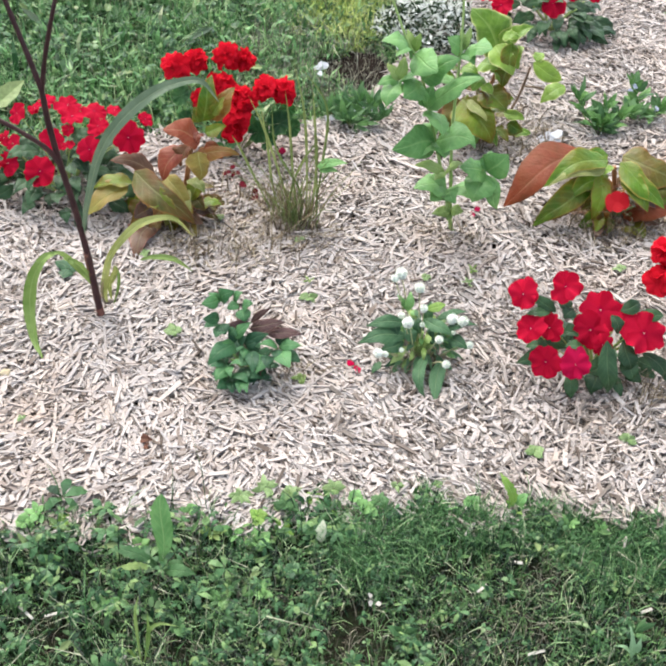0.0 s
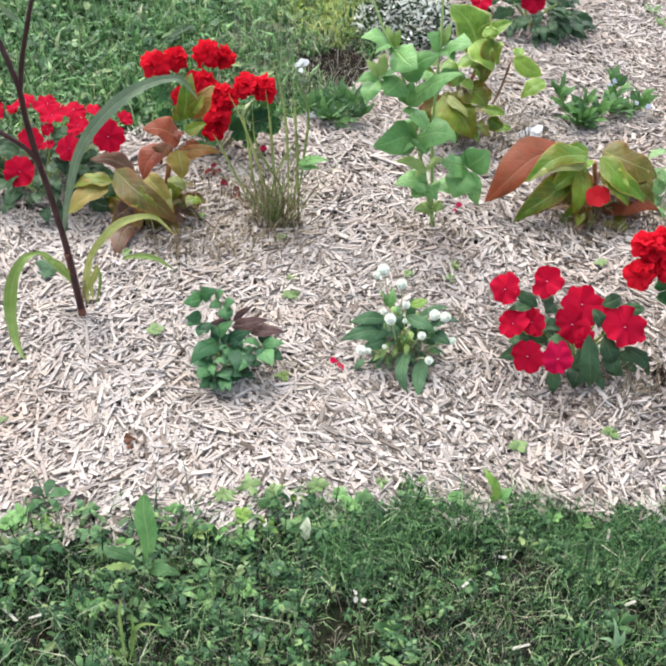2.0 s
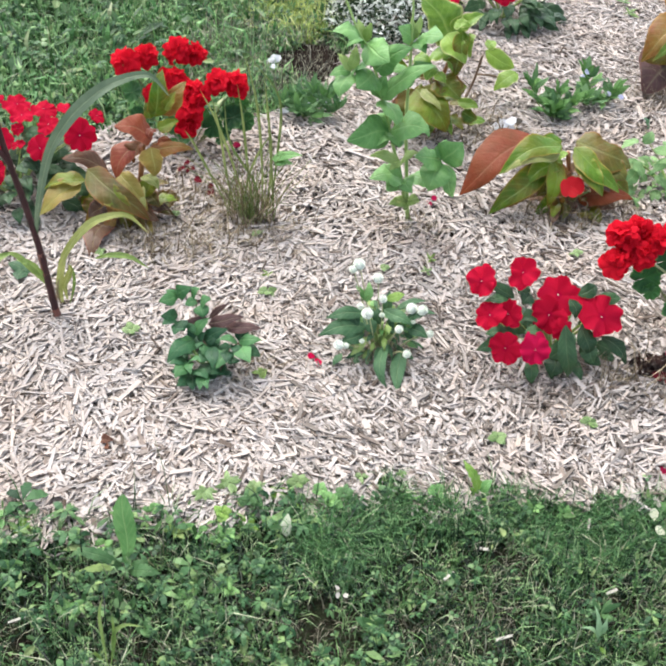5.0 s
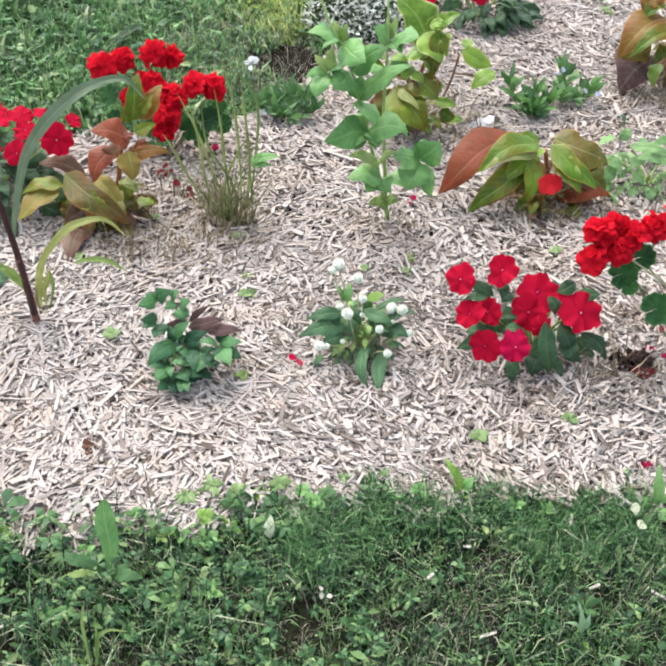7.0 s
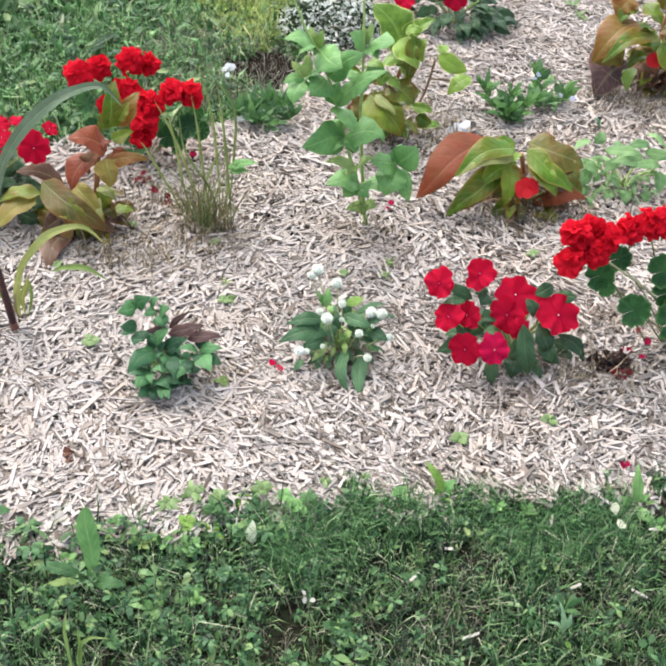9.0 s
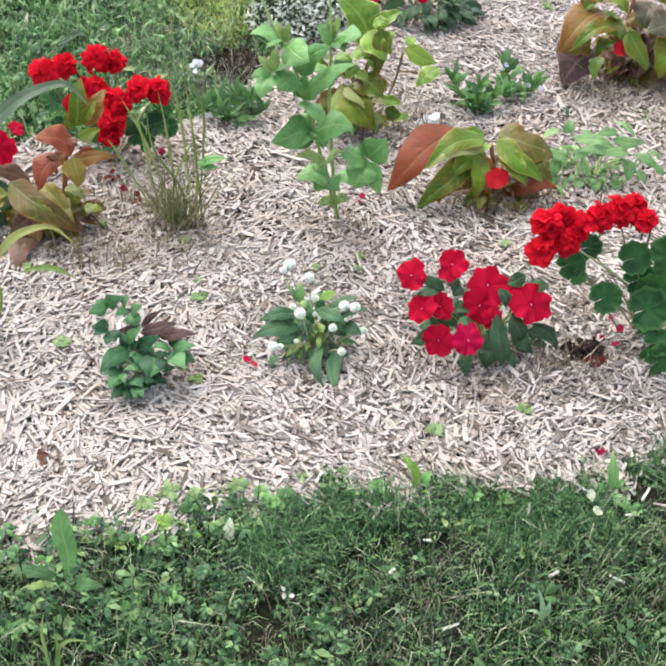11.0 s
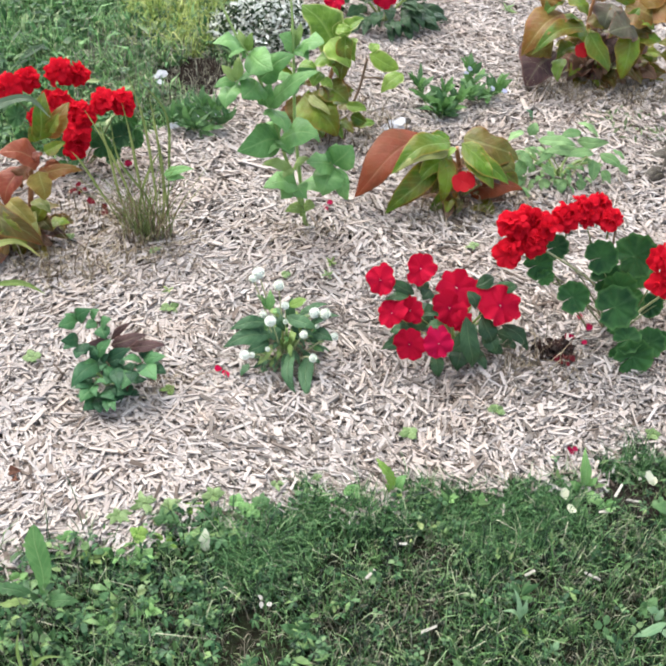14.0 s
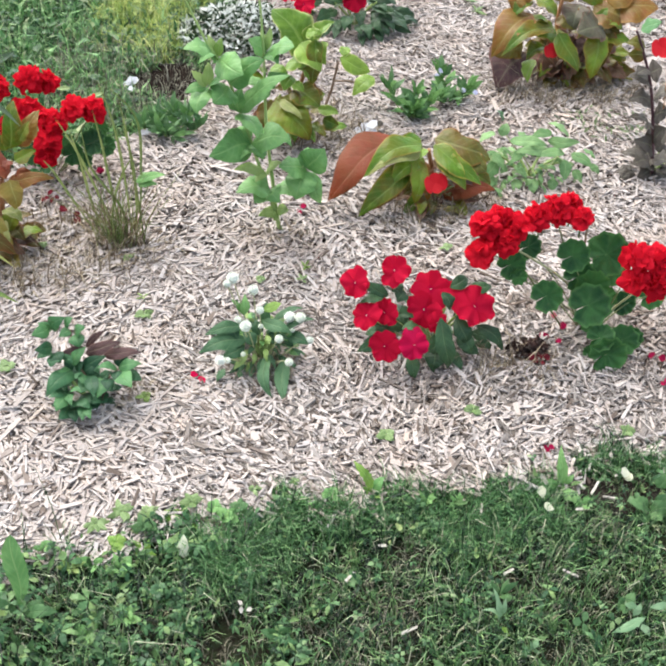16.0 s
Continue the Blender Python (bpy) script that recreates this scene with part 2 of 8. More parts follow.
def join_np(name, verts, quads=None, tris=None, uv=None, smooth=False):
    """A mesh from arrays of vertices, four-cornered and three-cornered faces."""
    me = bpy.data.meshes.new(name)
    quads = np.zeros((0, 4), int) if quads is None else np.asarray(quads)
    tris = np.zeros((0, 3), int) if tris is None else np.asarray(tris)
    loops = np.concatenate([quads.ravel(), tris.ravel()]).astype(np.int32)
    totals = np.concatenate([np.full(len(quads), 4), np.full(len(tris), 3)]).astype(np.int32)
    starts = (np.cumsum(totals) - totals).astype(np.int32)
    me.vertices.add(len(verts))
    me.vertices.foreach_set("co", np.asarray(verts, np.float32).ravel())
    me.loops.add(len(loops))
    me.loops.foreach_set("vertex_index", loops)
    me.polygons.add(len(totals))
    me.polygons.foreach_set("loop_start", starts)
    me.polygons.foreach_set("loop_total", totals)
    me.polygons.foreach_set("use_smooth", np.full(len(totals), bool(smooth)))
    if uv is not None:
        layer = me.uv_layers.new(name="UVMap")
        layer.data.foreach_set("uv", np.asarray(uv, np.float32)[loops].ravel())
    me.update(calc_edges=True)
    return me


def part(name, me, mat, parent, label="", m=None):
    ob = new(name, me)
    if mat is not None and not me.materials:
        me.materials.append(mat)
    ob.parent = parent
    if m is not None:
        ob.matrix_basis = m
    return tagged(ob, label)


def plant(at, name, label, category, group=""):
    ob = new(name)
    ob.empty_display_size = 0.05
    ob.location = (at[0], at[1], ground_z(at[0], at[1]))
    return tagged(ob, label, category, group)


def grid_faces(rows, cols):
    i, j = np.meshgrid(np.arange(rows - 1), np.arange(cols - 1), indexing="ij")
    a = (i * cols + j).ravel()
    return np.stack([a, a + 1, a + cols + 1, a + cols], 1)


def unit(v):
    v = np.asarray(v, float)
    return v / max(np.linalg.norm(v), 1e-9)


OUTLINE = {
    "ovate": lambda u: np.sin(np.pi * np.clip(u, 0, 1) ** 0.75) ** 0.8,
    "lance": lambda u: np.sin(np.pi * np.clip(u, 0, 1) ** 0.85) ** 0.95,
    "begonia": lambda u: np.sin(np.pi * np.clip(u, 0, 1) ** 0.62) ** 0.72,
    "paddle": lambda u: np.sin(np.pi * np.clip(u, 0, 1) ** 1.5) ** 0.62 * (0.93 + 0.07 * np.cos(u * 60)),
    "toothed": lambda u: np.sin(np.pi * np.clip(u, 0, 1) ** 1.25) ** 0.75 * (0.86 + 0.14 * np.cos(u * 44)),
}


def leaf_mesh(a, b, w, shape, bend, fold, wave, twist, rows=11, cols=7):
    """A curved leaf from its base a to its tip b, w wide; all in metres."""
    a, b = np.asarray(a, float), np.asarray(b, float)
    along = b - a
    length = max(np.linalg.norm(along), 1e-4)
    t = along / length
    if shape == "round":
        a, length = (a + b) / 2 - t * 0.42 * w, w
    up = np.array([0.0, -0.75, 0.66]) if shape == "round" else np.array([0.0, -0.5, 0.87])
    n = up - (up @ t) * t
    if np.linalg.norm(n) < 0.15:
        n = np.array([0.0, -1.0, 0.1]) - (np.array([0.0, -1.0, 0.1]) @ t) * t
    n = unit(n)
    s = np.cross(t, n)
    n, s = n * math.cos(twist) + s * math.sin(twist), s * math.cos(twist) - n * math.sin(twist)
    u = np.linspace(0, 1, rows)
    v = np.linspace(-1, 1, cols)
    uu, vv = np.meshgrid(u, v, indexing="ij")
    if shape == "round":
        # a scalloped disc with a notch where the stalk meets it
        ang = vv * np.pi * 0.985
        r = uu * (1 + 0.06 * np.cos(ang * 9) + 0.035 * np.cos(ang * 18 + 1.0) - 0.28 * np.exp(-((np.abs(vv) - 1) / 0.10) ** 2)) * 0.5
        px = (0.42 - np.cos(np.pi - ang) * r) * 1.0
        py = np.sin(ang) * r
        lift = 0.055 * (uu ** 2) * np.cos(ang * 9 + twist * 9) + 0.05 * uu * np.cos(ang * 2 + twist * 7) + 0.10 * uu ** 2
        co = a + (px * length)[..., None] * t + (py * w)[..., None] * s + (lift * w * 0.8)[..., None] * n
        uv = np.stack([np.clip(vv * 0.5 + 0.5, 0, 1), 0.5 + 0.5 * uu], -1)
    else:
        half = OUTLINE[shape](u) * w * 0.5
        half[0], half[-1] = max(half[0], w * 0.02), w * 0.012
        skew = 0.22 if shape == "begonia" else 0.0
        arch = bend * length * 4 * uu * (1 - uu) * (0.6 + 0.8 * uu)
        edge = fold * np.abs(vv) * half[:, None] + wave * half[:, None] * np.abs(vv) ** 2 * np.sin(uu * 15 + vv * 2 + twist * 20)
        cup = -0.25 * half[:, None] * vv ** 2
        off = half[:, None] * (vv + skew * np.abs(vv) * np.sin(np.pi * uu))
        sway = 0.05 * length * np.sin(uu * 3.0 + twist * 11)
        co = a + (uu * length)[..., None] * t + (off + sway * np.sin(np.pi * uu))[..., None] * s + (arch + edge + cup)[..., None] * n
        uv = np.stack([uu, vv * 0.5 + 0.5], -1)
    return join_np("leaf", co.reshape(-1, 3), grid_faces(rows, cols), uv=uv.reshape(-1, 2), smooth=True)


def leaf(owner, a, b, w, mat, shape="ovate", bend=None, fold=0.25, wave=0.16, name="leaf", twist=None):
    if shape == "begonia" and fold == 0.25:
        fold, wave = float(rng.uniform(0.25, 0.6)), float(rng.uniform(0.14, 0.34))
    a, b = np.array(a) * CM, np.array(b) * CM
    if bend is None:
        bend = 0.08 + 0.16 * rng.random()
    rows, cols = (6, 41) if shape == "round" else (24, 5) if shape in ("toothed", "paddle") else (11, 7)
    twist = float(rng.normal(0, 0.30)) if twist is None else twist
    me = leaf_mesh(a, b, w * CM, shape, bend, fold, wave, twist, rows, cols)
    ob = part(name, me, mat, owner)
    if shape == "round" and np.linalg.norm(a[:2]) > 0.015:
        mid = a * 0.9 + b * 0.1
        root = np.array([mid[0] * 0.12, mid[1] * 0.12, 0.0])
        stalk_mesh = tube_mesh(spline([root, root * 0.5 + mid * 0.5 + np.array([0, 0, 0.02]), mid], 7), 0.0016, 0.0012, 6)
        part("leaf_stalk", stalk_mesh, HEAD_STALK, owner)
    return ob


def spline(pts, count):
    """Evenly spread points on a smooth curve through pts."""
    pts = np.asarray(pts, float)
    if len(pts) < 3:
        return pts[0] + (pts[-1] - pts[0]) * np.linspace(0, 1, count)[:, None]
    ext = np.vstack([2 * pts[0] - pts[1], pts, 2 * pts[-1] - pts[-2]])
    x = np.linspace(0, len(pts) - 1 - 1e-6, count)
    i = x.astype(int)
    f = (x - i)[:, None]
    p0, p1, p2, p3 = ext[i], ext[i + 1], ext[i + 2], ext[i + 3]
    return 0.5 * (2 * p1 + (p2 - p0) * f + (2 * p0 - 5 * p1 + 4 * p2 - p3) * f ** 2 + (3 * p1 - p0 - 3 * p2 + p3) * f ** 3)


def tube_mesh(path, r0, r1, sides=8, knots=0.0):
    n = len(path)
    t = np.gradient(path, axis=0)
    t /= np.maximum(np.linalg.norm(t, axis=1), 1e-9)[:, None]
    ref = np.array([0.31, -0.92, 0.23])
    s = np.cross(t, ref)
    s /= np.maximum(np.linalg.norm(s, axis=1), 1e-9)[:, None]
    k = np.cross(t, s)
    ang = np.linspace(0, 2 * np.pi, sides, endpoint=False)
    rad = np.linspace(r0, r1, n) * (1 + knots * (np.sin(np.linspace(0, n, n) * 1.3) > 0.93))
    co = path[:, None] + rad[:, None, None] * (np.cos(ang)[None, :, None] * s[:, None] + np.sin(ang)[None, :, None] * k[:, None])
    a = np.arange((n - 1) * sides)
    b = a - a % sides + (a % sides + 1) % sides
    quads = np.stack([a, b, b + sides, a + sides], 1)
    verts = np.vstack([co.reshape(-1, 3), path[:1], path[-1:]])
    j = np.arange(sides)
    base, top = n * sides, n * sides + 1
    tris = np.vstack([np.stack([np.full(sides, base), (j + 1) % sides, j], 1), np.stack([np.full(sides, top), (n - 1) * sides + j, (n - 1) * sides + (j + 1) % sides], 1)])
    uv = np.zeros((len(verts), 2))
    uv[:n * sides, 0] = np.repeat(np.linspace(0, 1, n), sides)
    return join_np("stem", verts, quads, tris, uv, True)


def stem(owner, pts, r0, r1, mat, name="stem"):
    path = spline(np.array(pts) * CM, 6 * len(pts))
    return part(name, tube_mesh(path, r0 * CM, r1 * CM, 9, 0.12), mat, owner)


def strap(owner, pts, w, mat, name="strap_leaf"):
    """A long grass-like leaf along a curve, folded at its midrib."""
    path = spline(np.array(pts) * CM, 8 * len(pts))
    n = len(path)
    t = np.gradient(path, axis=0)
    t /= np.linalg.norm(t, axis=1)[:, None]
    up = np.array([0.0, -0.75, 0.66])
    s = np.cross(t, up)
    s /= np.maximum(np.linalg.norm(s, axis=1), 0.2)[:, None]
    k = np.cross(s, t)
    u = np.linspace(0, 1, n)
    half = 0.5 * w * CM * np.clip(np.minimum(0.16 + 1.6 * u, 1.0) * (1 - u ** 2.6) + 0.02, 0.02, 1)
    v = np.linspace(-1, 1, 7)
    lift = 0.28 * np.abs(v)[None, :] * half[:, None] + 0.12 * half[:, None] * (v[None, :] ** 2) * np.sin(u * 23)[:, None]
    co = path[:, None] + (half[:, None] * v[None, :])[..., None] * s[:, None] + lift[..., None] * k[:, None]
    uv = np.stack(np.meshgrid(u, v * 0.5 + 0.5, indexing="ij"), -1)
    return part(name, join_np("strap_leaf", co.reshape(-1, 3), grid_faces(n, 7), uv=uv.reshape(-1, 2), smooth=True), mat, owner)


def aim(at, normal, size=1.0, spin=0.0):
    """The pose of a flower at a place, its face along normal."""
    q = Vector(normal).to_track_quat("Z", "Y").to_matrix().to_4x4()
    return Matrix.Translation(at) @ q @ Matrix.Rotation(spin, 4, "Z") @ Matrix.Scale(size, 4)


def petal_mesh(width, length, start, notch, cup, ruffle, seed, rows=7, cols=9):
    """A petal that grows from the flower's middle along x; for a flower of width 1."""
    u, v = np.meshgrid(np.linspace(0, 1, rows), np.linspace(-1, 1, cols), indexing="ij")
    reach = length * (1 - notch * np.exp(-(v / 0.28) ** 2) - 0.42 * np.abs(v) ** 3.2)
    x = start + u * (reach - start)
    y = v * 0.5 * width * np.clip(u, 0.05, 1) ** 0.62 * (1 - 0.10 * u)
    z = cup * (x ** 2) + ruffle * u ** 2 * np.sin(v * 5.0 + seed) + 0.05 * ruffle * np.sin(u * 20 + seed)
    uv = np.stack([u, v * 0.5 + 0.5], -1)
    return join_np("petal", np.stack([x, y, z], -1).reshape(-1, 3), grid_faces(rows, cols), uv=uv.reshape(-1, 2), smooth=True)


IMPATIENS_PETALS = [petal_mesh(w, l, 0.015, n, c, u, i * 1.7) for i, (w, l, c, n, u) in enumerate(((0.70, 0.52, -0.10, 0.16, 0.06), (0.62, 0.50, 0.10, 0.10, 0.07), (0.78, 0.54, -0.24, 0.18, 0.05), (0.66, 0.46, 0.18, 0.06, 0.09)))]
for me in IMPATIENS_PETALS:
    me.materials.append(CRIMSON)
ROSE_PETALS = [me.copy() for me in IMPATIENS_PETALS]
for me in ROSE_PETALS:
    me.materials[0] = ROSE
ANGLES = (90, 18, 162, 234, 306)


def ball_mesh(name, r, flat=1.0, sub=1):
    bm = bmesh.new()
    bmesh.ops.create_icosphere(bm, subdivisions=sub, radius=r)
    bmesh.ops.scale(bm, vec=(1, 1, flat), verts=bm.verts)
    me = bpy.data.meshes.new(name)
    bm.to_mesh(me)
    bm.free()
    me.polygons.foreach_set("use_smooth", np.ones(len(me.polygons), bool))
    return me


EYE_MESH = ball_mesh("eye", 0.014, 0.8)
EYE_MESH.materials.append(YELLOW_EYE)


def impatiens_flower(owner, at, size, normal=(0, -0.6, 0.8), petals=None):
    """Five broad overlapping petals round a tiny pale eye, on a thin stalk."""
    at = np.array(at) * CM
    n = unit(np.array(normal) + rng.normal(0, 0.07, 3))
    root = np.array([at[0] * 0.35, at[1] * 0.35, max(at[2] - 0.07, 0.0) * 0.8])
    path = spline([root, (root + at) / 2 - n * 0.015, at - n * 0.004], 6)
    flower = part("flower", tube_mesh(path, 0.0014, 0.001, 6), WEED_STEM, owner)
    spin = float(rng.random() * 0.9)
    for k, ang in enumerate(ANGLES):
        m = aim(at, n, size * CM * float(rng.uniform(0.92, 1.12)), radians(ang + float(rng.normal(0, 7))) + spin)
        m = m @ Matrix.Translation((0, 0, 0.012 * (k % 3))) @ Matrix.Rotation(float(rng.normal(0, 0.07)), 4, "X") @ Matrix.Rotation(float(rng.normal(0.03, 0.11)), 4, "Y")
        part("petal", (petals or IMPATIENS_PETALS)[int(rng.integers(4))], None, flower, m=m)
    part("eye", EYE_MESH, None, flower, m=aim(at + n * 0.02 * size * CM, n, size * CM))
    return flower


def begonia_flower(owner, at, size, normal=(0, -0.6, 0.8)):
    """Four rounded petals, two large and two small."""
    at = np.array(at) * CM
    n = unit(normal)
    path = spline([at * np.array([0.3, 0.3, 0.5]), at * np.array([0.7, 0.7, 0.9]), at - n * 0.004], 6)
    flower = part("flower", tube_mesh(path, 0.0014, 0.0011, 6), BEGONIA_STEM, owner)
    for k, ang in enumerate((0, 180, 90, 270)):
        me = CORAL_PETALS[0] if k < 2 else CORAL_PETALS[1]
        part("petal", me, None, flower, m=aim(at, n, size * CM, radians(ang + 8)) @ Matrix.Translation((0, 0, 0.02 * k)))
    part("eye", EYE_MESH, None, flower, m=aim(at + n * 0.03 * size * CM, n, size * CM * 1.2))
    return flower


CORAL_PETALS = [petal_mesh(0.9, 0.54, 0.0, 0.0, 0.25, 0.01, 1.0), petal_mesh(0.6, 0.46, 0.0, 0.0, 0.15, 0.01, 2.0)]
for me in CORAL_PETALS:
    me.materials.append(CORAL)


def floret_mesh(seed):
    """One five-petalled geranium floret, as a single mesh of width 1."""
    verts, faces, uvs = [], [], []
    r = random.Random(seed)
    for k in range(5):
        u, v = np.meshgrid(np.linspace(0, 1, 5), np.linspace(-1, 1, 7), indexing="ij")
        reach = 0.52 * r.uniform(0.85, 1.08) * (1 - 0.38 * np.abs(v) ** 2.4)
        x, y = 0.02 + u * reach, v * 0.34 * np.clip(u, 0.05, 1) ** 0.5 * (1 - 0.25 * u ** 4)
        z = 0.22 * x - 0.26 * x ** 2 + 0.06 * np.sin(v * 4 + seed + k) * u + r.uniform(-0.05, 0.05) * (1 + u)
        a = radians(72 * k + r.uniform(-8, 8))
        verts.append(np.stack([x * math.cos(a) - y * math.sin(a), x * math.sin(a) + y * math.cos(a), z], -1).reshape(-1, 3))
        faces.append(grid_faces(5, 7) + 35 * k)
        uvs.append(np.stack([u, v * 0.5 + 0.5], -1).reshape(-1, 2))
    me = join_np("floret", np.vstack(verts), np.vstack(faces), uv=np.vstack(uvs), smooth=True)
    me.materials.append(SCARLET)
    return me


FLORETS = [floret_mesh(i) for i in range(4)]


def geranium_head(owner, at, size, own_stalk=True):
    """A domed head of many florets; side heads branch off the main stalk close by."""
    at = np.array(at) * CM - np.array([0.0, 0.0, 0.012])
    r = size * CM * 0.33
    root = np.array([at[0] * 0.25, at[1] * 0.25, 0.01]) if own_stalk else at * np.array([0.94, 0.94, 0.84])
    path = spline([root, root * 0.45 + at * 0.55 + np.array([0, 0, 0.01]), at - np.array([0, 0, r * 0.5])], 10)
    head = part("flower_head", tube_mesh(path, 0.0018, 0.0014, 7), HEAD_STALK, owner)
    count = int(4 + size * 1.0)
    for i in range(count):
        z = 1 - 1.45 * (i + 0.5) / count
        a = i * 2.39996 + float(rng.random()) * 0.5
        q = math.sqrt(max(1 - z * z, 0.0))
        d = np.array([q * math.cos(a), q * math.sin(a), z])
        d = unit(d + rng.normal(0, 0.16, 3))
        p = at + d * r * np.array([0.80, 0.80, 0.66]) * float(rng.uniform(0.62, 1.10))
        d = unit(d * 1.3 + np.array([0.0, -0.4, 0.45]) + rng.normal(0, 0.2, 3))
        part("floret", FLORETS[int(rng.integers(4))], None, head, m=aim(p, d, float(rng.uniform(0.036, 0.054)), a))
    return head


def bract_ball(seed):
    """A globe of many small pointed bracts, of width 1."""
    r = np.random.default_rng(seed)
    n = 130
    i = np.arange(n)
    z = 1 - 1.85 * (i + 0.5) / n
    a = i * 2.39996
    q = np.sqrt(np.clip(1 - z * z, 0, 1))
    d = np.stack([q * np.cos(a), q * np.sin(a), z * 0.95], 1)
    d /= np.linalg.norm(d, axis=1)[:, None]
    up = np.array([0, 0, 1.0]) - d * d[:, 2:3] + 1e-4
    up /= np.linalg.norm(up, axis=1)[:, None]
    s = np.cross(d, up)
    base = d * 0.34
    tip = d * r.uniform(0.47, 0.52, (n, 1)) + up * 0.07
    w = 0.085
    verts = np.stack([base - s * w, base + s * w, tip + s * 0.02, tip - s * 0.02, base - up * 0.05 + d * 0.06], 1).reshape(-1, 3)
    o = (i * 5)[:, None]
    quads = o + np.array([[0, 1, 2, 3]])
    tris = np.vstack([o + np.array([[0, 4, 1]])])
    core = ball_mesh("core", 0.42, 0.95, 2)
    cv = np.array([v.co[:] for v in core.vertices])
    cf = np.array([p.vertices[:] for p in core.polygons]) + len(verts)
    me = join_np("bracts", np.vstack([verts, cv]), quads, np.vstack([tris, cf]), uv=np.full((len(verts) + len(cv), 2), 0.5))
    me.materials.append(WHITE_BRACT)
    return me


BALLS = [bract_ball(i) for i in range(3)]


def globe_head(owner, at, size):
    at = np.array(at) * CM
    root = np.array([at[0] * 0.2, at[1] * 0.2, 0.0])
    path = spline([root, root * 0.4 + at * 0.6 + np.array([0, 0, 0.01]), at], 8)
    s = part("flower_stalk", tube_mesh(path, 0.0016, 0.0011, 6), PALE_STEM, owner)
    lean = unit(np.array([at[0] * 2, at[1] * 2 - 0.05, 0.3]))
    part("flower_head", BALLS[int(rng.integers(3))], None, s, "white globe of papery bracts", m=aim(at, lean, size * CM, float(rng.random() * 6)))
    return s


def dome_leaves(owner, centre, rx, ry, height, count, mat, length, width, seed, shape="lance", mats=()):
    """Pointed leaves that fill a low mound, on branching stems."""
    r = np.random.default_rng(seed)
    for k in range(7):
        a = k * 0.9 + r.random() * 0.4
        top = (centre[0] + rx * 0.6 * math.cos(a), centre[1] + ry * 0.6 * math.sin(a), height * 0.7)
        stem(owner, [(centre[0] * 0.5, centre[1] * 0.5, 0.0), (centre[0] + rx * 0.25 * math.cos(a), centre[1] + ry * 0.25 * math.sin(a), height * 0.35), top], 0.4, 0.25, WEED_STEM)
    for k in range(count):
        a, q = r.random() * 6.283, math.sqrt(r.random())
        x, y = centre[0] + rx * q * math.cos(a), centre[1] + ry * q * math.sin(a)
        z = height * (1 - 0.75 * q ** 2) * r.uniform(0.45, 0.98)
        d = unit((math.cos(a) * (0.4 + q), math.sin(a) * (0.4 + q), 0.25 - 0.7 * q + r.normal(0, 0.2)))
        ln = length * r.uniform(0.7, 1.15)
        tip = np.array([x, y, z]) + d * ln
        tip[2] = max(tip[2], 0.6)
        mat = mats[k % len(mats)] if mats else mat
        leaf(owner, (x, y, max(z, 1.0)), tuple(tip), width * r.uniform(0.8, 1.2), mat, shape)


def wisps(owner, count, height, seed):
    """Fine dry side stalks round the foot of a clump."""
    r = np.random.default_rng(seed)
    for k in range(count):
        a, q = r.random() * 6.283, r.random() ** 0.7
        x0, y0 = 5.5 * q * math.cos(a), 3 * q * math.sin(a)
        lean = r.normal(-0.12, 0.42)
        h = height * r.uniform(0.15, 1.0)
        mid = (x0 + lean * h * 0.35 + r.normal(0, 0.6), y0 + r.normal(0, 1.2), h * 0.5)
        tip = (x0 + lean * h * 1.0 + r.normal(0, 2.0), y0 + r.normal(0, 2.5), h)
        stem(owner, [(x0, y0, 0.0), mid, tip], 0.10, 0.04, TWIG if k % 7 == 1 else STRAW if k % 5 < 2 else STALK, "stalk")


def ground_z(x, y):
    """The gentle swell of the bed."""
    return 0.006 * noise.noise((x * 3.1, y * 3.1, 0.3)) + 0.003 * noise.noise((x * 9.0, y * 9.0, 4.1))

# ---- ground, bed and lawn ----
FRONT_X, FRONT_Y = (-3.0, -0.5, -0.29, -0.01, 0.21, 0.43, 0.63, 0.80, 0.94, 1.6, 3.0), (0.78, 0.890, 0.908, 0.962, 1.003, 1.012, 1.016, 1.058, 1.072, 1.045, 0.88)
BACK_X, BACK_Y = (-3.0, -1.6, -0.80, -0.52, -0.39, -0.01, 0.09, 0.16, 0.23, 0.30, 0.42, 0.62, 3.0), (1.3, 1.6, 1.90, 2.14, 2.16, 2.29, 2.50, 2.74, 2.90, 3.18, 3.7, 4.4, 4.6)


def swell(x, y):
    return np.array([ground_z(a, b) for a, b in zip(x, y)])


def wobble(x, y, k):
    return 0.02 * np.sin(x * 31 + k) + 0.014 * np.sin(x * 67 + y * 23 + 2 * k) + 0.012 * np.sin(y * 53 + x * 11)


def in_bed(x, y, grow=0.0):
    return (y > np.interp(x, FRONT_X, FRONT_Y) + wobble(x, y, 1.0) - grow) & (y < np.interp(x, BACK_X, BACK_Y) + wobble(x, y, 4.0) + grow) & (x > -2.4) & (x < 2.6)


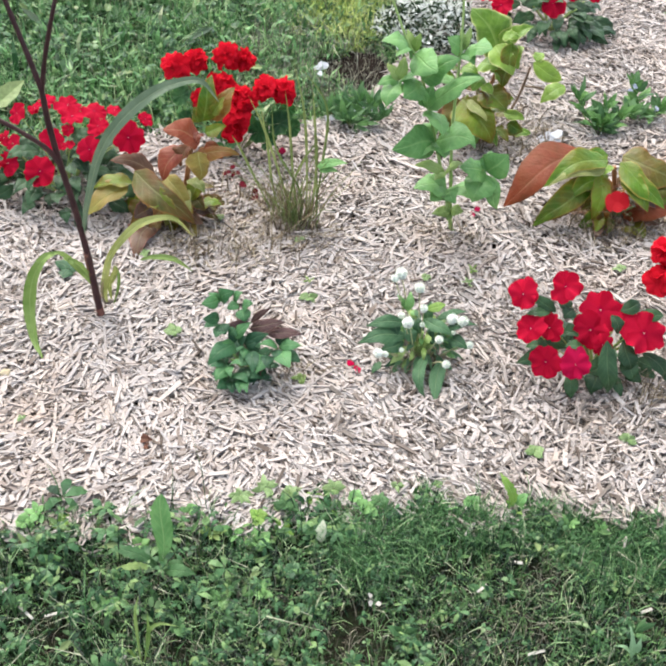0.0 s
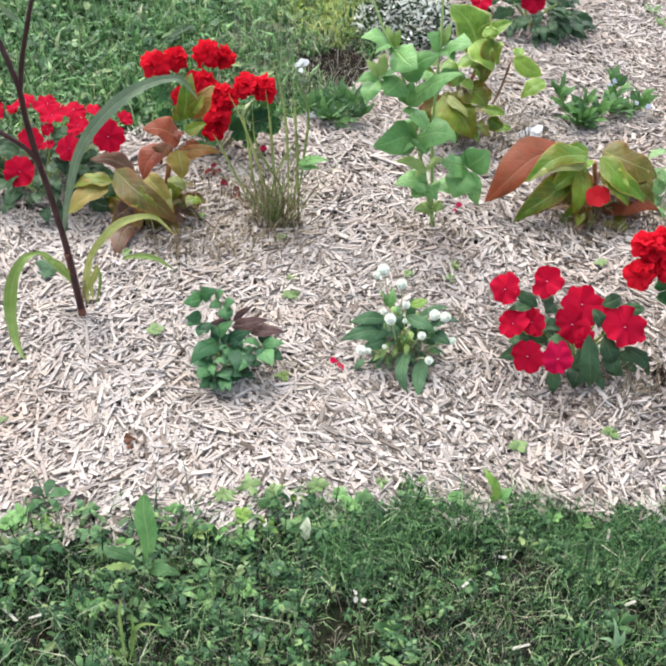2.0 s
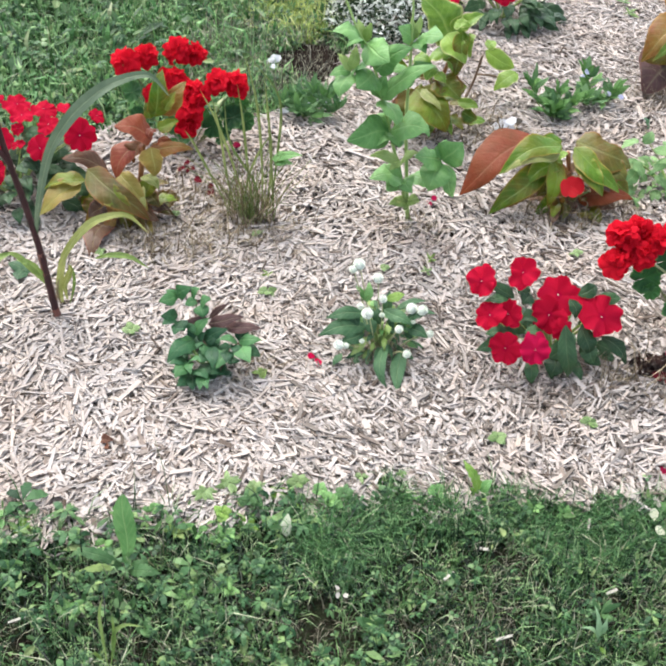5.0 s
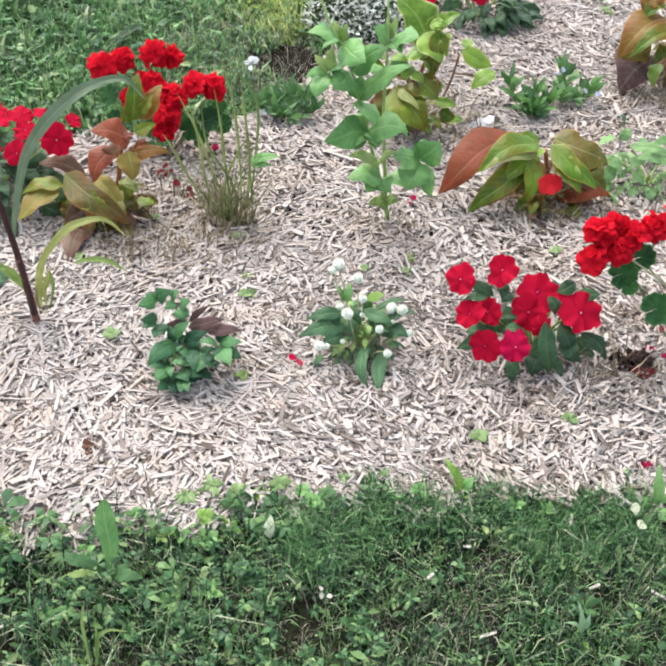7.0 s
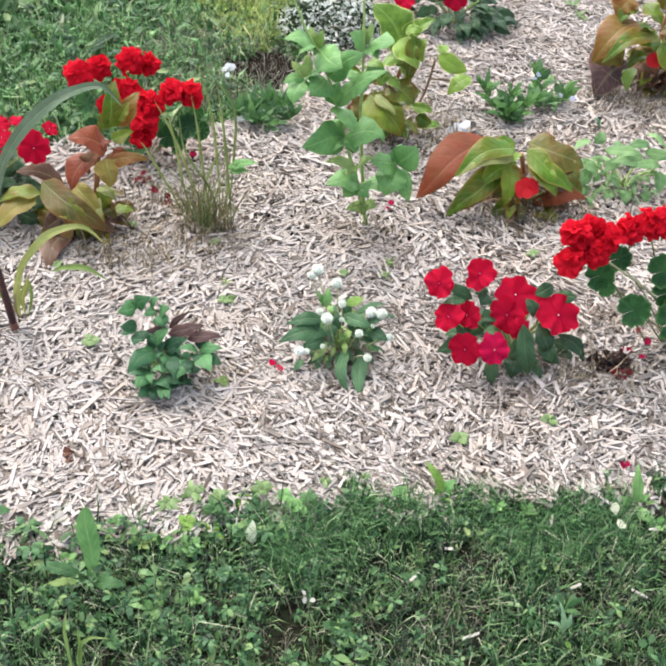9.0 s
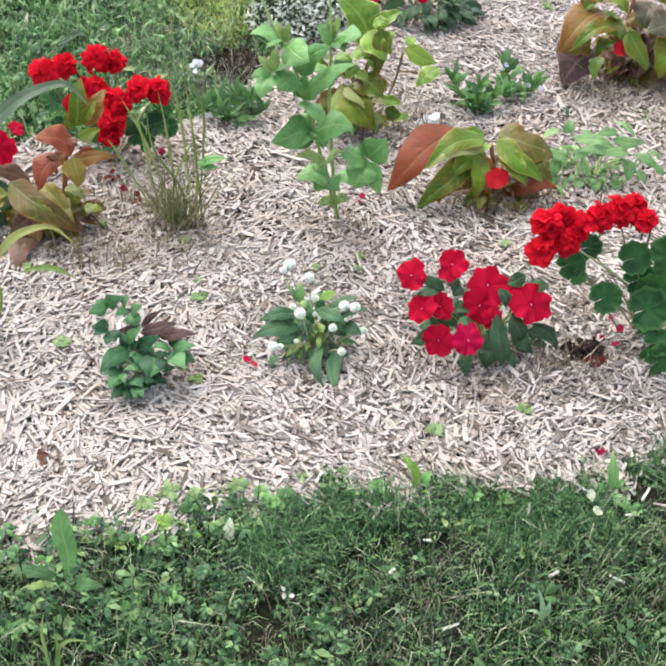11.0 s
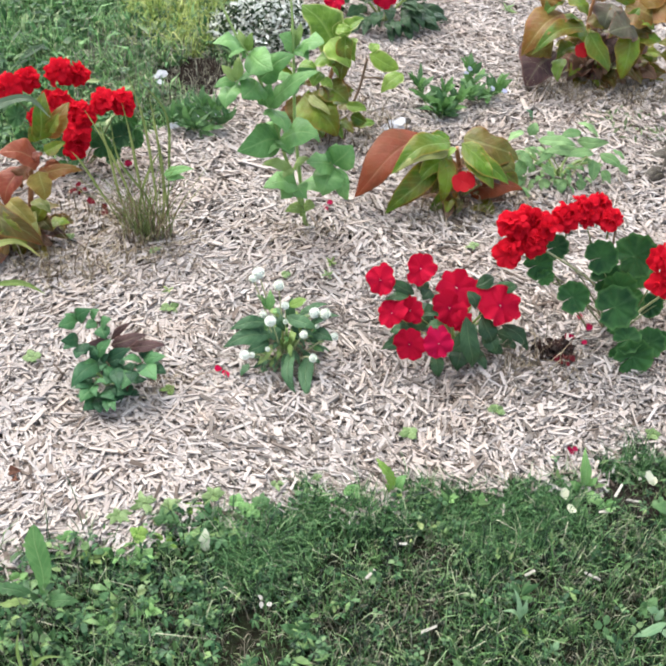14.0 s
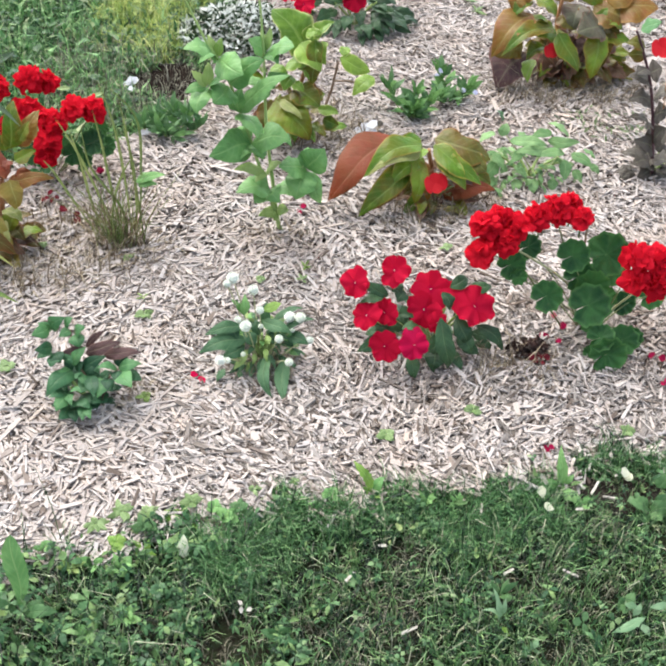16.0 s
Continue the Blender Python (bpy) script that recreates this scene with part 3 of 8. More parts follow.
def soil_material(name, dark, light):
    m, nt, bsdf = material(name)
    geo = nt.nodes.new("ShaderNodeNewGeometry").outputs["Position"]
    a, b = noise_tex(nt, geo, 9.0, 5.0), noise_tex(nt, geo, 140.0, 4.0)
    col = mix_colour(nt, a, dark, light)
    col = mix_colour(nt, maths(nt, "MULTIPLY_ADD", b, 2.0, -0.7, clamp=True), mix_colour(nt, 0.5, col, (0.0, 0.0, 0.0)), col)
    link(nt, col, bsdf.inputs["Base Color"])
    bsdf.inputs["Roughness"].default_value = 1.0
    bsdf.inputs["Specular IOR Level"].default_value = 0.05
    bump(nt, bsdf, b, 0.9, 0.006)
    return m


def turf_material():
    m, nt, bsdf = material("turf")
    geo = nt.nodes.new("ShaderNodeNewGeometry").outputs["Position"]
    a, b = noise_tex(nt, geo, 2.5, 5.0), noise_tex(nt, geo, 90.0, 4.0)
    # near-black earth tone also carries shade in the gaps between blades
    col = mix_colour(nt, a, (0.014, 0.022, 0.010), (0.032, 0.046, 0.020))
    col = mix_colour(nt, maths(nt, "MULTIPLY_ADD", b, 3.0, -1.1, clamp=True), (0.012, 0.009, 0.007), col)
    link(nt, col, bsdf.inputs["Base Color"])
    bsdf.inputs["Roughness"].default_value = 1.0
    bsdf.inputs["Specular IOR Level"].default_value = 0.05
    bump(nt, bsdf, b, 1.0, 0.012)
    return m


def grid_sheet(xs, ys, drop):
    x, y = np.meshgrid(xs, ys, indexing="ij")
    near = (np.abs(x) < 4) & (np.abs(y) < 6)
    z = np.where(near, [[ground_z(a, b) if abs(a) < 4 and abs(b) < 6 else 0.0 for a, b in zip(r, s)] for r, s in zip(x, y)], 0.0) - drop
    return np.stack([x, y, z], -1).reshape(-1, 3), grid_faces(len(xs), len(ys))


far = np.array([4.5, 6, 9, 15, 30, 80, 300, 1500])
xs = np.concatenate([-far[::-1], np.linspace(-4, 4, 90), far])
v, f = grid_sheet(xs, np.concatenate([-far[::-1], np.linspace(-4, 6, 110), far + 2]), 0.014)
ground = new("ground", join_np("ground", v, f, smooth=True))
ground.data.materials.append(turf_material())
tagged(ground, "dark green turf and earth under the lawn", "lawn", kind="structure")

# bare earth below the chips, cut to the bed's outline
cells = 150
gx, gy = np.linspace(-2.4, 2.6, cells), np.linspace(0.7, 4.6, cells)
v, f = grid_sheet(gx, gy, 0.006)
mid = v[f].mean(1)
f = f[in_bed(mid[:, 0], mid[:, 1], -0.01)]
used, back = np.unique(f, return_inverse=True)
bed_soil = new("bed_soil", join_np("bed_soil", v[used], back.reshape(-1, 4), smooth=True))
bed_soil.data.materials.append(soil_material("soil", (0.03, 0.023, 0.018), (0.075, 0.058, 0.046)))
tagged(bed_soil, "flower bed of pale wood-chip mulch over dark earth", "flower bed", kind="structure")

CHIP_TONES = [(0.0, (0.064, 0.048, 0.038)), (0.07, (0.193, 0.156, 0.134)), (0.17, (0.397, 0.350, 0.324)), (0.40, (0.471, 0.424, 0.400)), (0.58, (0.445, 0.415, 0.404)), (0.76, (0.482, 0.439, 0.414)), (0.90, (0.471, 0.406, 0.360)), (1.0, (0.503, 0.462, 0.437))]
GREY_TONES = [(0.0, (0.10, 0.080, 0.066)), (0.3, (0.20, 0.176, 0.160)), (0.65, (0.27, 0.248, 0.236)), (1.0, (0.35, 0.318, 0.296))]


def chip_material(name, whole, tones):
    """Sawn wood with grain along each piece; the tone changes from piece to piece."""
    m, nt, bsdf = material(name)
    if whole:
        rnd = nt.nodes.new("ShaderNodeObjectInfo").outputs["Random"]
    else:
        rnd = nt.nodes.new("ShaderNodeNewGeometry").outputs["Random Per Island"]
    uv = nt.nodes.new("ShaderNodeTexCoord").outputs["UV"]
    geo = nt.nodes.new("ShaderNodeNewGeometry").outputs["Position"]
    spread = nt.nodes.new("ShaderNodeMapping")
    spread.inputs["Scale"].default_value = (1.3, 7.0, 1.0)
    link(nt, uv, spread.inputs["Vector"])
    shift = nt.nodes.new("ShaderNodeCombineXYZ")
    link(nt, maths(nt, "MULTIPLY", rnd, 91.0), shift.inputs[2])
    vec = nt.nodes.new("ShaderNodeVectorMath")
    link(nt, spread.outputs[0], vec.inputs[0])
    link(nt, shift.outputs[0], vec.inputs[1])
    streak = noise_tex(nt, vec.outputs[0], 1.6, 4.0, 0.65)
    col = ramp(nt, rnd, tones)
    col = mix_colour(nt, maths(nt, "MULTIPLY_ADD", streak, 2.4, -0.55, clamp=True), mix_colour(nt, 1.0, col, (0.60, 0.52, 0.46), "MULTIPLY"), col)
    wide = noise_tex(nt, geo, 3.2, 3.0)
    col = mix_colour(nt, maths(nt, "MULTIPLY_ADD", wide, 3.4, -1.75, clamp=True), col, mix_colour(nt, 1.0, col, (0.88, 0.79, 0.71), "MULTIPLY"))
    link(nt, col, bsdf.inputs["Base Color"])
    bsdf.inputs["Roughness"].default_value = 0.85
    bsdf.inputs["Specular IOR Level"].default_value = 0.15
    bump(nt, bsdf, streak, 0.15, 0.0003)
    return m


CHIPS, CHIP = chip_material("wood_chip", False, CHIP_TONES), chip_material("wood_chip_single", True, CHIP_TONES[2:])
CHIPS_GREY = chip_material("grey_wood_chip", False, GREY_TONES)
CHIP_UV = np.array([(0, 0), (1, 0), (1, 1), (0, 1), (0, 0), (1, 0), (1, 1), (0, 1)], float)
CHIP_CORNERS = np.array([(-1, -1, -1), (1, -1, -1), (1, 1, -1), (-1, 1, -1), (-1, -1, 1), (1, -1, 1), (1, 1, 1), (-1, 1, 1)]) * 0.5
CHIP_FACES = np.array([(4, 5, 6, 7), (0, 1, 5, 4), (1, 2, 6, 5), (2, 3, 7, 6), (3, 0, 4, 7)])


def chip_verts(r, x, y, z, ln, wd, th, yaw, pitch, roll):
    """Splintered slivers of wood: boxes with uneven, tapered ends."""
    n = len(x)
    c = np.repeat(CHIP_CORNERS[None], n, 0)
    taper = np.where(c[:, :, 0] > 0, r.uniform(0.82, 1.05, (n, 1)), r.uniform(0.86, 1.05, (n, 1)))
    p = c * np.stack([ln, wd, th], 1)[:, None]
    p[:, :, 1] *= taper
    p[:, :, 0] += (c[:, :, 1] * r.normal(0, 0.22, (n, 1))) * wd[:, None]
    p += r.normal(0, 0.05, p.shape) * np.stack([wd, wd, th], 1)[:, None]
    cr, sr = np.cos(roll)[:, None], np.sin(roll)[:, None]
    p = np.stack([p[:, :, 0], p[:, :, 1] * cr - p[:, :, 2] * sr, p[:, :, 1] * sr + p[:, :, 2] * cr], -1)
    cp, sp = np.cos(pitch)[:, None], np.sin(pitch)[:, None]
    p = np.stack([p[:, :, 0] * cp - p[:, :, 2] * sp, p[:, :, 1], p[:, :, 0] * sp + p[:, :, 2] * cp], -1)
    cy, sy = np.cos(yaw)[:, None], np.sin(yaw)[:, None]
    p = np.stack([p[:, :, 0] * cy - p[:, :, 1] * sy, p[:, :, 0] * sy + p[:, :, 1] * cy, p[:, :, 2]], -1)
    return p + np.stack([x, y, z], 1)[:, None]


def scatter_chips(name, label, count, box, seed, long_=0.0265, grow=0.0, broad=1.0, gap=None, spare=0.50, mat=None):
    r = np.random.default_rng(seed)
    x, y = r.uniform(box[0], box[1], count), r.uniform(box[2], box[3], count)
    keep = in_bed(x, y, grow) & (r.random(count) < 1 - spare * np.clip(1.6 * (x + 0.05), 0, 1) * np.clip(2.5 * (1.75 - y), 0, 1) + 0.12 * np.sin(x * 9 + 2 * np.sin(y * 7)) * np.sin(y * 11 + x * 3))
    if gap:
        keep &= ~((x > gap[0]) & (x < gap[1]) & (y > gap[2]) & (y < gap[3]))
    x, y = x[keep], y[keep]
    n = len(x)
    ln = long_ * np.clip(r.lognormal(-0.02, 0.52, n), 0.3, 2.4)
    wd = np.clip(r.lognormal(math.log(0.0039), 0.47, n), 0.0016, 0.0110)
    shred = r.random(n) < 0.31
    wd[shred] = r.uniform(0.0010, 0.0019, shred.sum())
    ln[shred] *= 0.8
    wd = wd * broad
    th = np.minimum(wd * 0.7, r.uniform(0.0012, 0.0032, n))
    layer = r.random(n)
    z = swell(x, y) - 0.007 + layer * 0.021
    p = chip_verts(r, x, y, z, ln, wd, th, np.where(r.random(n) < 0.5, r.uniform(0, 6.283, n), 1.5708 + 0.9 * np.sin(x * 4.1 + 1.9 * np.sin(y * 6.3)) + r.normal(0, 0.6, n)), r.normal(0, 0.16, n), r.normal(0, 0.24, n))
    faces = (np.arange(n) * 8)[:, None, None] + CHIP_FACES[None]
    ob = new(name, join_np(name, p.reshape(-1, 3), faces.reshape(-1, 4), uv=np.tile(CHIP_UV, (n, 1))))
    ob.data.materials.append(mat or CHIPS)
    ob.parent = bed_soil
    return tagged(ob, label, kind="stuff")


scatter_chips("wood_chips", "pale splintered wood-chip mulch", 72000, (-0.85, 1.35, 0.85, 1.75), 1, 0.029)
scatter_chips("wood_chips", "pale splintered wood-chip mulch", 86000, (-0.95, 1.75, 1.75, 3.3), 2, 0.029)
scatter_chips("wood_chips", "pale splintered wood-chip mulch", 34000, (-2.4, 2.6, 0.7, 4.6), 3, 0.05, 0.0, 2.6, (-0.83, 1.33, 0.7, 3.25))
# darker chip tones strewn only over the front right of the bed
scatter_chips("wood_chips", "darker grey chips mixed into the mulch", 14000, (0.02, 1.30, 0.98, 1.62), 6, 0.028, -0.01, 0.95, None, -0.2, CHIPS_GREY)
scatter_chips("wood_chips", "long pale splinters lying on the mulch", 1300, (-0.9, 1.6, 0.95, 3.0), 5, 0.075, -0.03, 0.85, None, 0.0)
scatter_chips("wood_chips", "stray wood chips along the edge of the lawn", 9000, (-0.9, 1.4, 0.82, 1.12), 4, 0.020, 0.03)

# the nearest large slivers, each on its own
r = np.random.default_rng(17)
chip_shapes = []
for k in range(10):
    one = np.ones(1)
    p = chip_verts(r, 0 * one, 0 * one, 0 * one, one * r.uniform(0.022, 0.045), one * r.uniform(0.004, 0.008), one * r.uniform(0.0012, 0.0022), 0 * one, 0 * one, 0 * one)
    me = join_np("wood_chip", p[0], CHIP_FACES, uv=CHIP_UV)
    me.materials.append(CHIP)
    chip_shapes.append(me)


def lay_chips(count):
    made = 0
    while made < count:
        x, y = r.uniform(-0.42, 0.80), r.uniform(0.96, 1.30)
        if not in_bed(np.array([x]), np.array([y]), -0.02)[0]:
            continue
        m = Matrix.Translation((x, y, ground_z(x, y) + 0.0095)) @ Euler((r.normal(0, 0.15), r.normal(0, 0.07), r.uniform(0, 6.283))).to_matrix().to_4x4()
        part("wood_chip", chip_shapes[int(r.integers(10))], None, bed_soil, m=m)
        made += 1


def blades(name, label, count, box, seed, height, width, mat, lean=0.5, inside=None, relief=0.0):
    """Many bent grass blades in one mesh."""
    q = np.random.default_rng(seed)
    x, y = q.uniform(box[0], box[1], count), q.uniform(box[2], box[3], count)
    keep = ~in_bed(x, y, 0.0) if inside is None else inside(x, y)
    x, y = x[keep], y[keep]
    n = len(x)
    z = swell(x, y) - 0.014
    clump = 0.75 + 0.5 * (np.sin(x * 17 + 3) * np.sin(y * 19 + x * 5) * 0.5 + 0.5)
    knots = np.sin(x * 83 + 2.1 * np.sin(y * 57)) * np.sin(y * 91 + 1.7 * np.sin(x * 61)) + 0.6 * np.sin(x * 149 + y * 113)
    clump = clump * np.clip(1.0 + relief * knots, 0.25, 2.2)
    h = height * q.lognormal(0, 0.35, n) * clump
    a = q.uniform(0, 6.283, n)
    d = np.stack([np.cos(a), np.sin(a), 0 * a], 1)
    s = np.stack([-np.sin(a), np.cos(a), 0 * a], 1)
    tilt = np.abs(q.normal(0, lean, n)) + 0.1
    w = width * q.uniform(0.6, 1.4, n)[:, None] * 0.5
    base = np.stack([x, y, z], 1)
    up = np.array([0, 0, 1.0])
    mid = base + d * (h * np.sin(tilt) * 0.45)[:, None] + up * (h * np.cos(tilt * 0.6) * 0.6)[:, None]
    tip = base + d * (h * np.sin(np.minimum(tilt * 1.7, 2.2)) * 1.0)[:, None] + up * (h * np.clip(np.cos(tilt * 1.3), 0.12, 1))[:, None]
    verts = np.stack([base - s * w, base + s * w, mid + s * w, mid - s * w, tip], 1).reshape(-1, 3)
    o = (np.arange(n) * 5)[:, None]
    ob = new(name, join_np(name, verts, o + np.array([[0, 1, 2, 3]]), o + np.array([[3, 2, 4]])))
    ob.data.materials.append(mat)
    return tagged(ob, label, "grass", kind="stuff")


# near-black low tones put part of the shade between blades into their colour
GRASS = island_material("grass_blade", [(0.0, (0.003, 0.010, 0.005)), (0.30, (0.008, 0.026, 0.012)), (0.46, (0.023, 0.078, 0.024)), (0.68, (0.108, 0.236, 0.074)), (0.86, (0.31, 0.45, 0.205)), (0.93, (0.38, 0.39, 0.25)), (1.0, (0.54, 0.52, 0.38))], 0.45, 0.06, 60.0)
GRASS_LIGHT = island_material("grass_blade_light", [(0.0, (0.04, 0.12, 0.032)), (0.3, (0.19, 0.40, 0.115)), (0.7, (0.37, 0.62, 0.225)), (0.9, (0.52, 0.70, 0.31)), (1.0, (0.64, 0.66, 0.38))], 0.6, 0.35, 30.0)
GRASS_YELLOW = island_material("grass_blade_yellow", [(0.0, (0.32, 0.44, 0.085)), (0.5, (0.54, 0.64, 0.16)), (1.0, (0.76, 0.78, 0.32))], 0.55, 0.3, 60.0)
DRY = island_material("dry_blade", [(0.0, (0.11, 0.102, 0.070)), (0.5, (0.26, 0.245, 0.175)), (1.0, (0.44, 0.42, 0.32))], 0.7, 0.15, 80.0)
STRAW_BLADE = island_material("dead_stem", [(0.0, (0.05, 0.038, 0.024)), (0.45, (0.15, 0.128, 0.090)), (0.8, (0.28, 0.255, 0.190)), (1.0, (0.52, 0.47, 0.35))], 0.7, 0.1, 80.0)
CLOVER = island_material("clover_leaf", [(0.0, (0.020, 0.060, 0.025)), (0.5, (0.075, 0.165, 0.066)), (0.85, (0.15, 0.28, 0.115)), (1.0, (0.28, 0.40, 0.18))], 0.4, 0.2, 70.0)


WORN = ((0.093, 0.743, 0.085), (0.342, 0.767, 0.075), (0.559, 0.800, 0.055), (-0.167, 0.699, 0.060), (-0.024, 0.799, 0.040), (0.399, 0.879, 0.045), (-0.376, 0.706, 0.045), (0.60, 0.66, 0.06), (0.30, 0.62, 0.06))


def scuffed(x, y):
    return (((x - 0.82) / 0.12) ** 2 + ((y - 0.985) / 0.045) ** 2 < 1 + 0.4 * np.sin(x * 60) * np.sin(y * 70)) * 1.0


def worn(x, y):
    """Threadbare patches of the front lawn, 1 in their middle."""
    out = np.zeros(len(x))
    for cx, cy, r in WORN:
        d = np.hypot(x - cx, (y - cy) * 1.25) / r + 0.28 * np.sin(x * 71 + cy * 9) * np.sin(y * 83 + cx * 7)
        out = np.maximum(out, np.clip(1.5 - 1.3 * d, 0, 1))
    return out


def straw(x, y):
    return front_lawn(x, y) & ((np.sin(x * 733.0 + y * 1931.0) * 3571.3) % 1.0 < worn(x, y))


def unworn(x, y):
    return front_lawn(x, y) & ((np.sin(x * 613.0 + y * 1511.0) * 2971.3) % 1.0 > 0.85 * worn(x, y))


def ragged(x, y):
    thin_out = np.sin(x * 26 + 1.3 * np.sin(y * 31)) * np.sin(y * 29 + 2.0 * np.sin(x * 17)) + 0.5 * np.sin(x * 61 + y * 47)
    chance = (np.sin(x * 1271.0 + y * 3117.0) * 4375.8) % 1.0
    return front_lawn(x, y) & (chance < 0.84 + 0.58 * thin_out - 0.75 * scuffed(x, y) - 0.72 * worn(x, y))


def front_lawn(x, y):
    return y < np.interp(x, FRONT_X, FRONT_Y) + wobble(x, y, 1.0) + 0.012


def fringe(x, y):
    edge = np.interp(x, FRONT_X, FRONT_Y) + wobble(x, y, 1.0)
    reach = 0.12 + 0.04 * np.sin(x * 14)
    return (y < edge + 0.004) & (y > edge - reach) & (scuffed(x, y) < 0.5) & ((np.sin(x * 977.0 + y * 2311.0) * 5321.7) % 1.0 < 0.25 + (y - edge + reach) * 9)


def back_lawn(x, y):
    return y > np.interp(x, BACK_X, BACK_Y) + wobble(x, y, 4.0) - 0.01


def around(x, y):
    return front_lawn(x, y) & ~((x > -0.74) & (x < 1.14) & (y > 0.53))


def thatch(x, y):
    return front_lawn(x, y) & (np.sin(x * 9 + 2) * np.sin(y * 13 + x * 4) + 0.6 * np.sin(x * 21 - y * 15) > 0.1)


def weedy(x, y):
    return unworn(x, y) & (x < 0.12 + 0.10 * np.sin(y * 20))


def hollow(x, y):
    return ((x - 0.04) / 0.14) ** 2 + ((y - 2.62) / 0.14) ** 2 < 1 + 0.5 * np.sin(x * 40) * np.sin(y * 33)


def sunny(x, y):
    return back_lawn(x, y) & (((x + 0.01) / 0.16) ** 2 + ((y - 3.10) / 0.30) ** 2 < 1 + 0.9 * np.sin(x * 47 + y * 31) * np.sin(y * 61)) & ~hollow(x, y)


def behind(x, y):
    return back_lawn(x, y) & ~hollow(x, y)


def mottled(x, y):
    return behind(x, y) & (np.sin(x * 9 + 2 * np.sin(y * 5)) * np.sin(y * 7 + x * 4) + 0.5 * np.sin(x * 21 + y * 13) + 1.2 * (x + 0.35) > -0.05)


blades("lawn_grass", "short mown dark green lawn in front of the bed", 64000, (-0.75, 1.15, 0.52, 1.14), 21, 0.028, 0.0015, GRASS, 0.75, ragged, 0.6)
blades("lawn_grass", "longer curling pale green blades through the lawn", 3200, (-0.75, 1.15, 0.52, 1.12), 34, 0.036, 0.0013, GRASS_LIGHT, 0.95, ragged)
blades("dry_grass", "straw-coloured dead blades low in the lawn", 6500, (-0.75, 1.15, 0.52, 1.12), 22, 0.030, 0.0010, DRY, 1.15, thatch)
blades("dry_grass", "curled brown dead stems in the threadbare patches", 12000, (-0.75, 1.15, 0.52, 1.0), 37, 0.026, 0.0011, STRAW_BLADE, 1.25, straw)
GRASS_EDGE = island_material("grass_blade_edge", [(0.0, (0.03, 0.085, 0.035)), (0.5, (0.100, 0.240, 0.082)), (1.0, (0.23, 0.41, 0.165))], 0.55, 0.25, 60.0)
blades("lawn_grass", "soft longer grass fringe along the wood chips", 52000, (0.05, 1.05, 0.76, 1.10), 35, 0.030, 0.0013, GRASS_EDGE, 0.5, fringe)
GRASS_COOL = island_material("grass_blade_cool", [(0.0, (0.028, 0.085, 0.030)), (0.35, (0.112, 0.275, 0.090)), (0.75, (0.26, 0.50, 0.180)), (0.93, (0.43, 0.64, 0.28)), (1.0, (0.56, 0.57, 0.34))], 0.5, 0.3, 30.0)
blades("lawn_grass", "cool green lawn behind the bed", 62000, (-1.7, 0.6, 1.6, 3.7), 23, 0.036, 0.0026, GRASS_COOL, 0.85, behind)
blades("lawn_grass", "lighter fresh blades through the lawn behind the bed", 22000, (-1.5, 0.6, 1.8, 3.7), 38, 0.040, 0.0026, GRASS_LIGHT, 0.85, mottled)
blades("dry_grass", "straw-coloured dead blades in the lawn behind the bed", 3000, (-1.5, 0.5, 1.8, 3.5), 24, 0.040, 0.0024, DRY, 1.1, behind)
blades("dry_grass", "dry matted grass between the lawn and the hollow", 2200, (-0.32, 0.16, 2.36, 2.86), 29, 0.045, 0.0024, DRY, 1.0, behind)
blades("dry_grass", "dead brown grass round the bare hollow", 2600, (-0.32, 0.40, 2.38, 2.98), 27, 0.030, 0.0020, DRY, 1.2, back_lawn)
blades("lawn_grass", "taller yellow-green grass beside the silver cushion", 14000, (-0.35, 0.30, 2.6, 3.7), 28, 0.050, 0.0028, GRASS_YELLOW, 0.6, sunny)
blades("lawn_grass", "mown lawn around the bed", 70000, (-4.0, 4.0, -3.0, 1.1), 25, 0.040, 0.0110, GRASS_EDGE, 0.6, around)
blades("lawn_grass", "mown lawn beyond the bed", 60000, (-4.0, 3.5, 1.2, 6.5), 26, 0.040, 0.0110, GRASS_COOL, 0.6, behind)
blades("lawn_grass", "mown lawn past the end of the bed", 6500, (-4.0, -2.38, 0.82, 1.9), 39, 0.040, 0.0110, GRASS_EDGE, 0.6)

FEET = ((-0.22, 1.77, 0.22, 0.15), (0.68, 1.90, 0.16, 0.09), (0.42, 2.30, 0.17, 0.10), (1.22, 2.52, 0.24, 0.12), (0.20, 1.36, 0.08, 0.05), (0.70, 1.34, 0.10, 0.06), (-0.06, 1.30, 0.07, 0.04), (0.28, 1.80, 0.06, 0.04))


def plant_feet(x, y):
    near = np.zeros(len(x), bool)
    for cx, cy, rx, ry in FEET:
        near |= ((x - cx) / rx) ** 2 + ((y - cy) / ry) ** 2 < 1 + 0.5 * np.sin(x * 53 + cy) * np.sin(y * 61)
    return near


LITTER = island_material("dead_litter", [(0.0, (0.14, 0.095, 0.062)), (0.5, (0.32, 0.245, 0.160)), (1.0, (0.50, 0.415, 0.290))], 0.8, 0.1, 80.0)
blades("dry_litter", "brown dead stems and straw caught round the plants", 64000, (-0.5, 1.5, 1.22, 2.7), 36, 0.050, 0.0022, LITTER, 1.5, plant_feet)

hx, hy = np.linspace(-0.22, 0.26, 30), np.linspace(2.44, 2.88, 30)
v, f = grid_sheet(hx, hy, 0.008)
mid = v[f].mean(1)
f = f[hollow(mid[:, 0], mid[:, 1]) & back_lawn(mid[:, 0], mid[:, 1])]
used, back = np.unique(f, return_inverse=True)
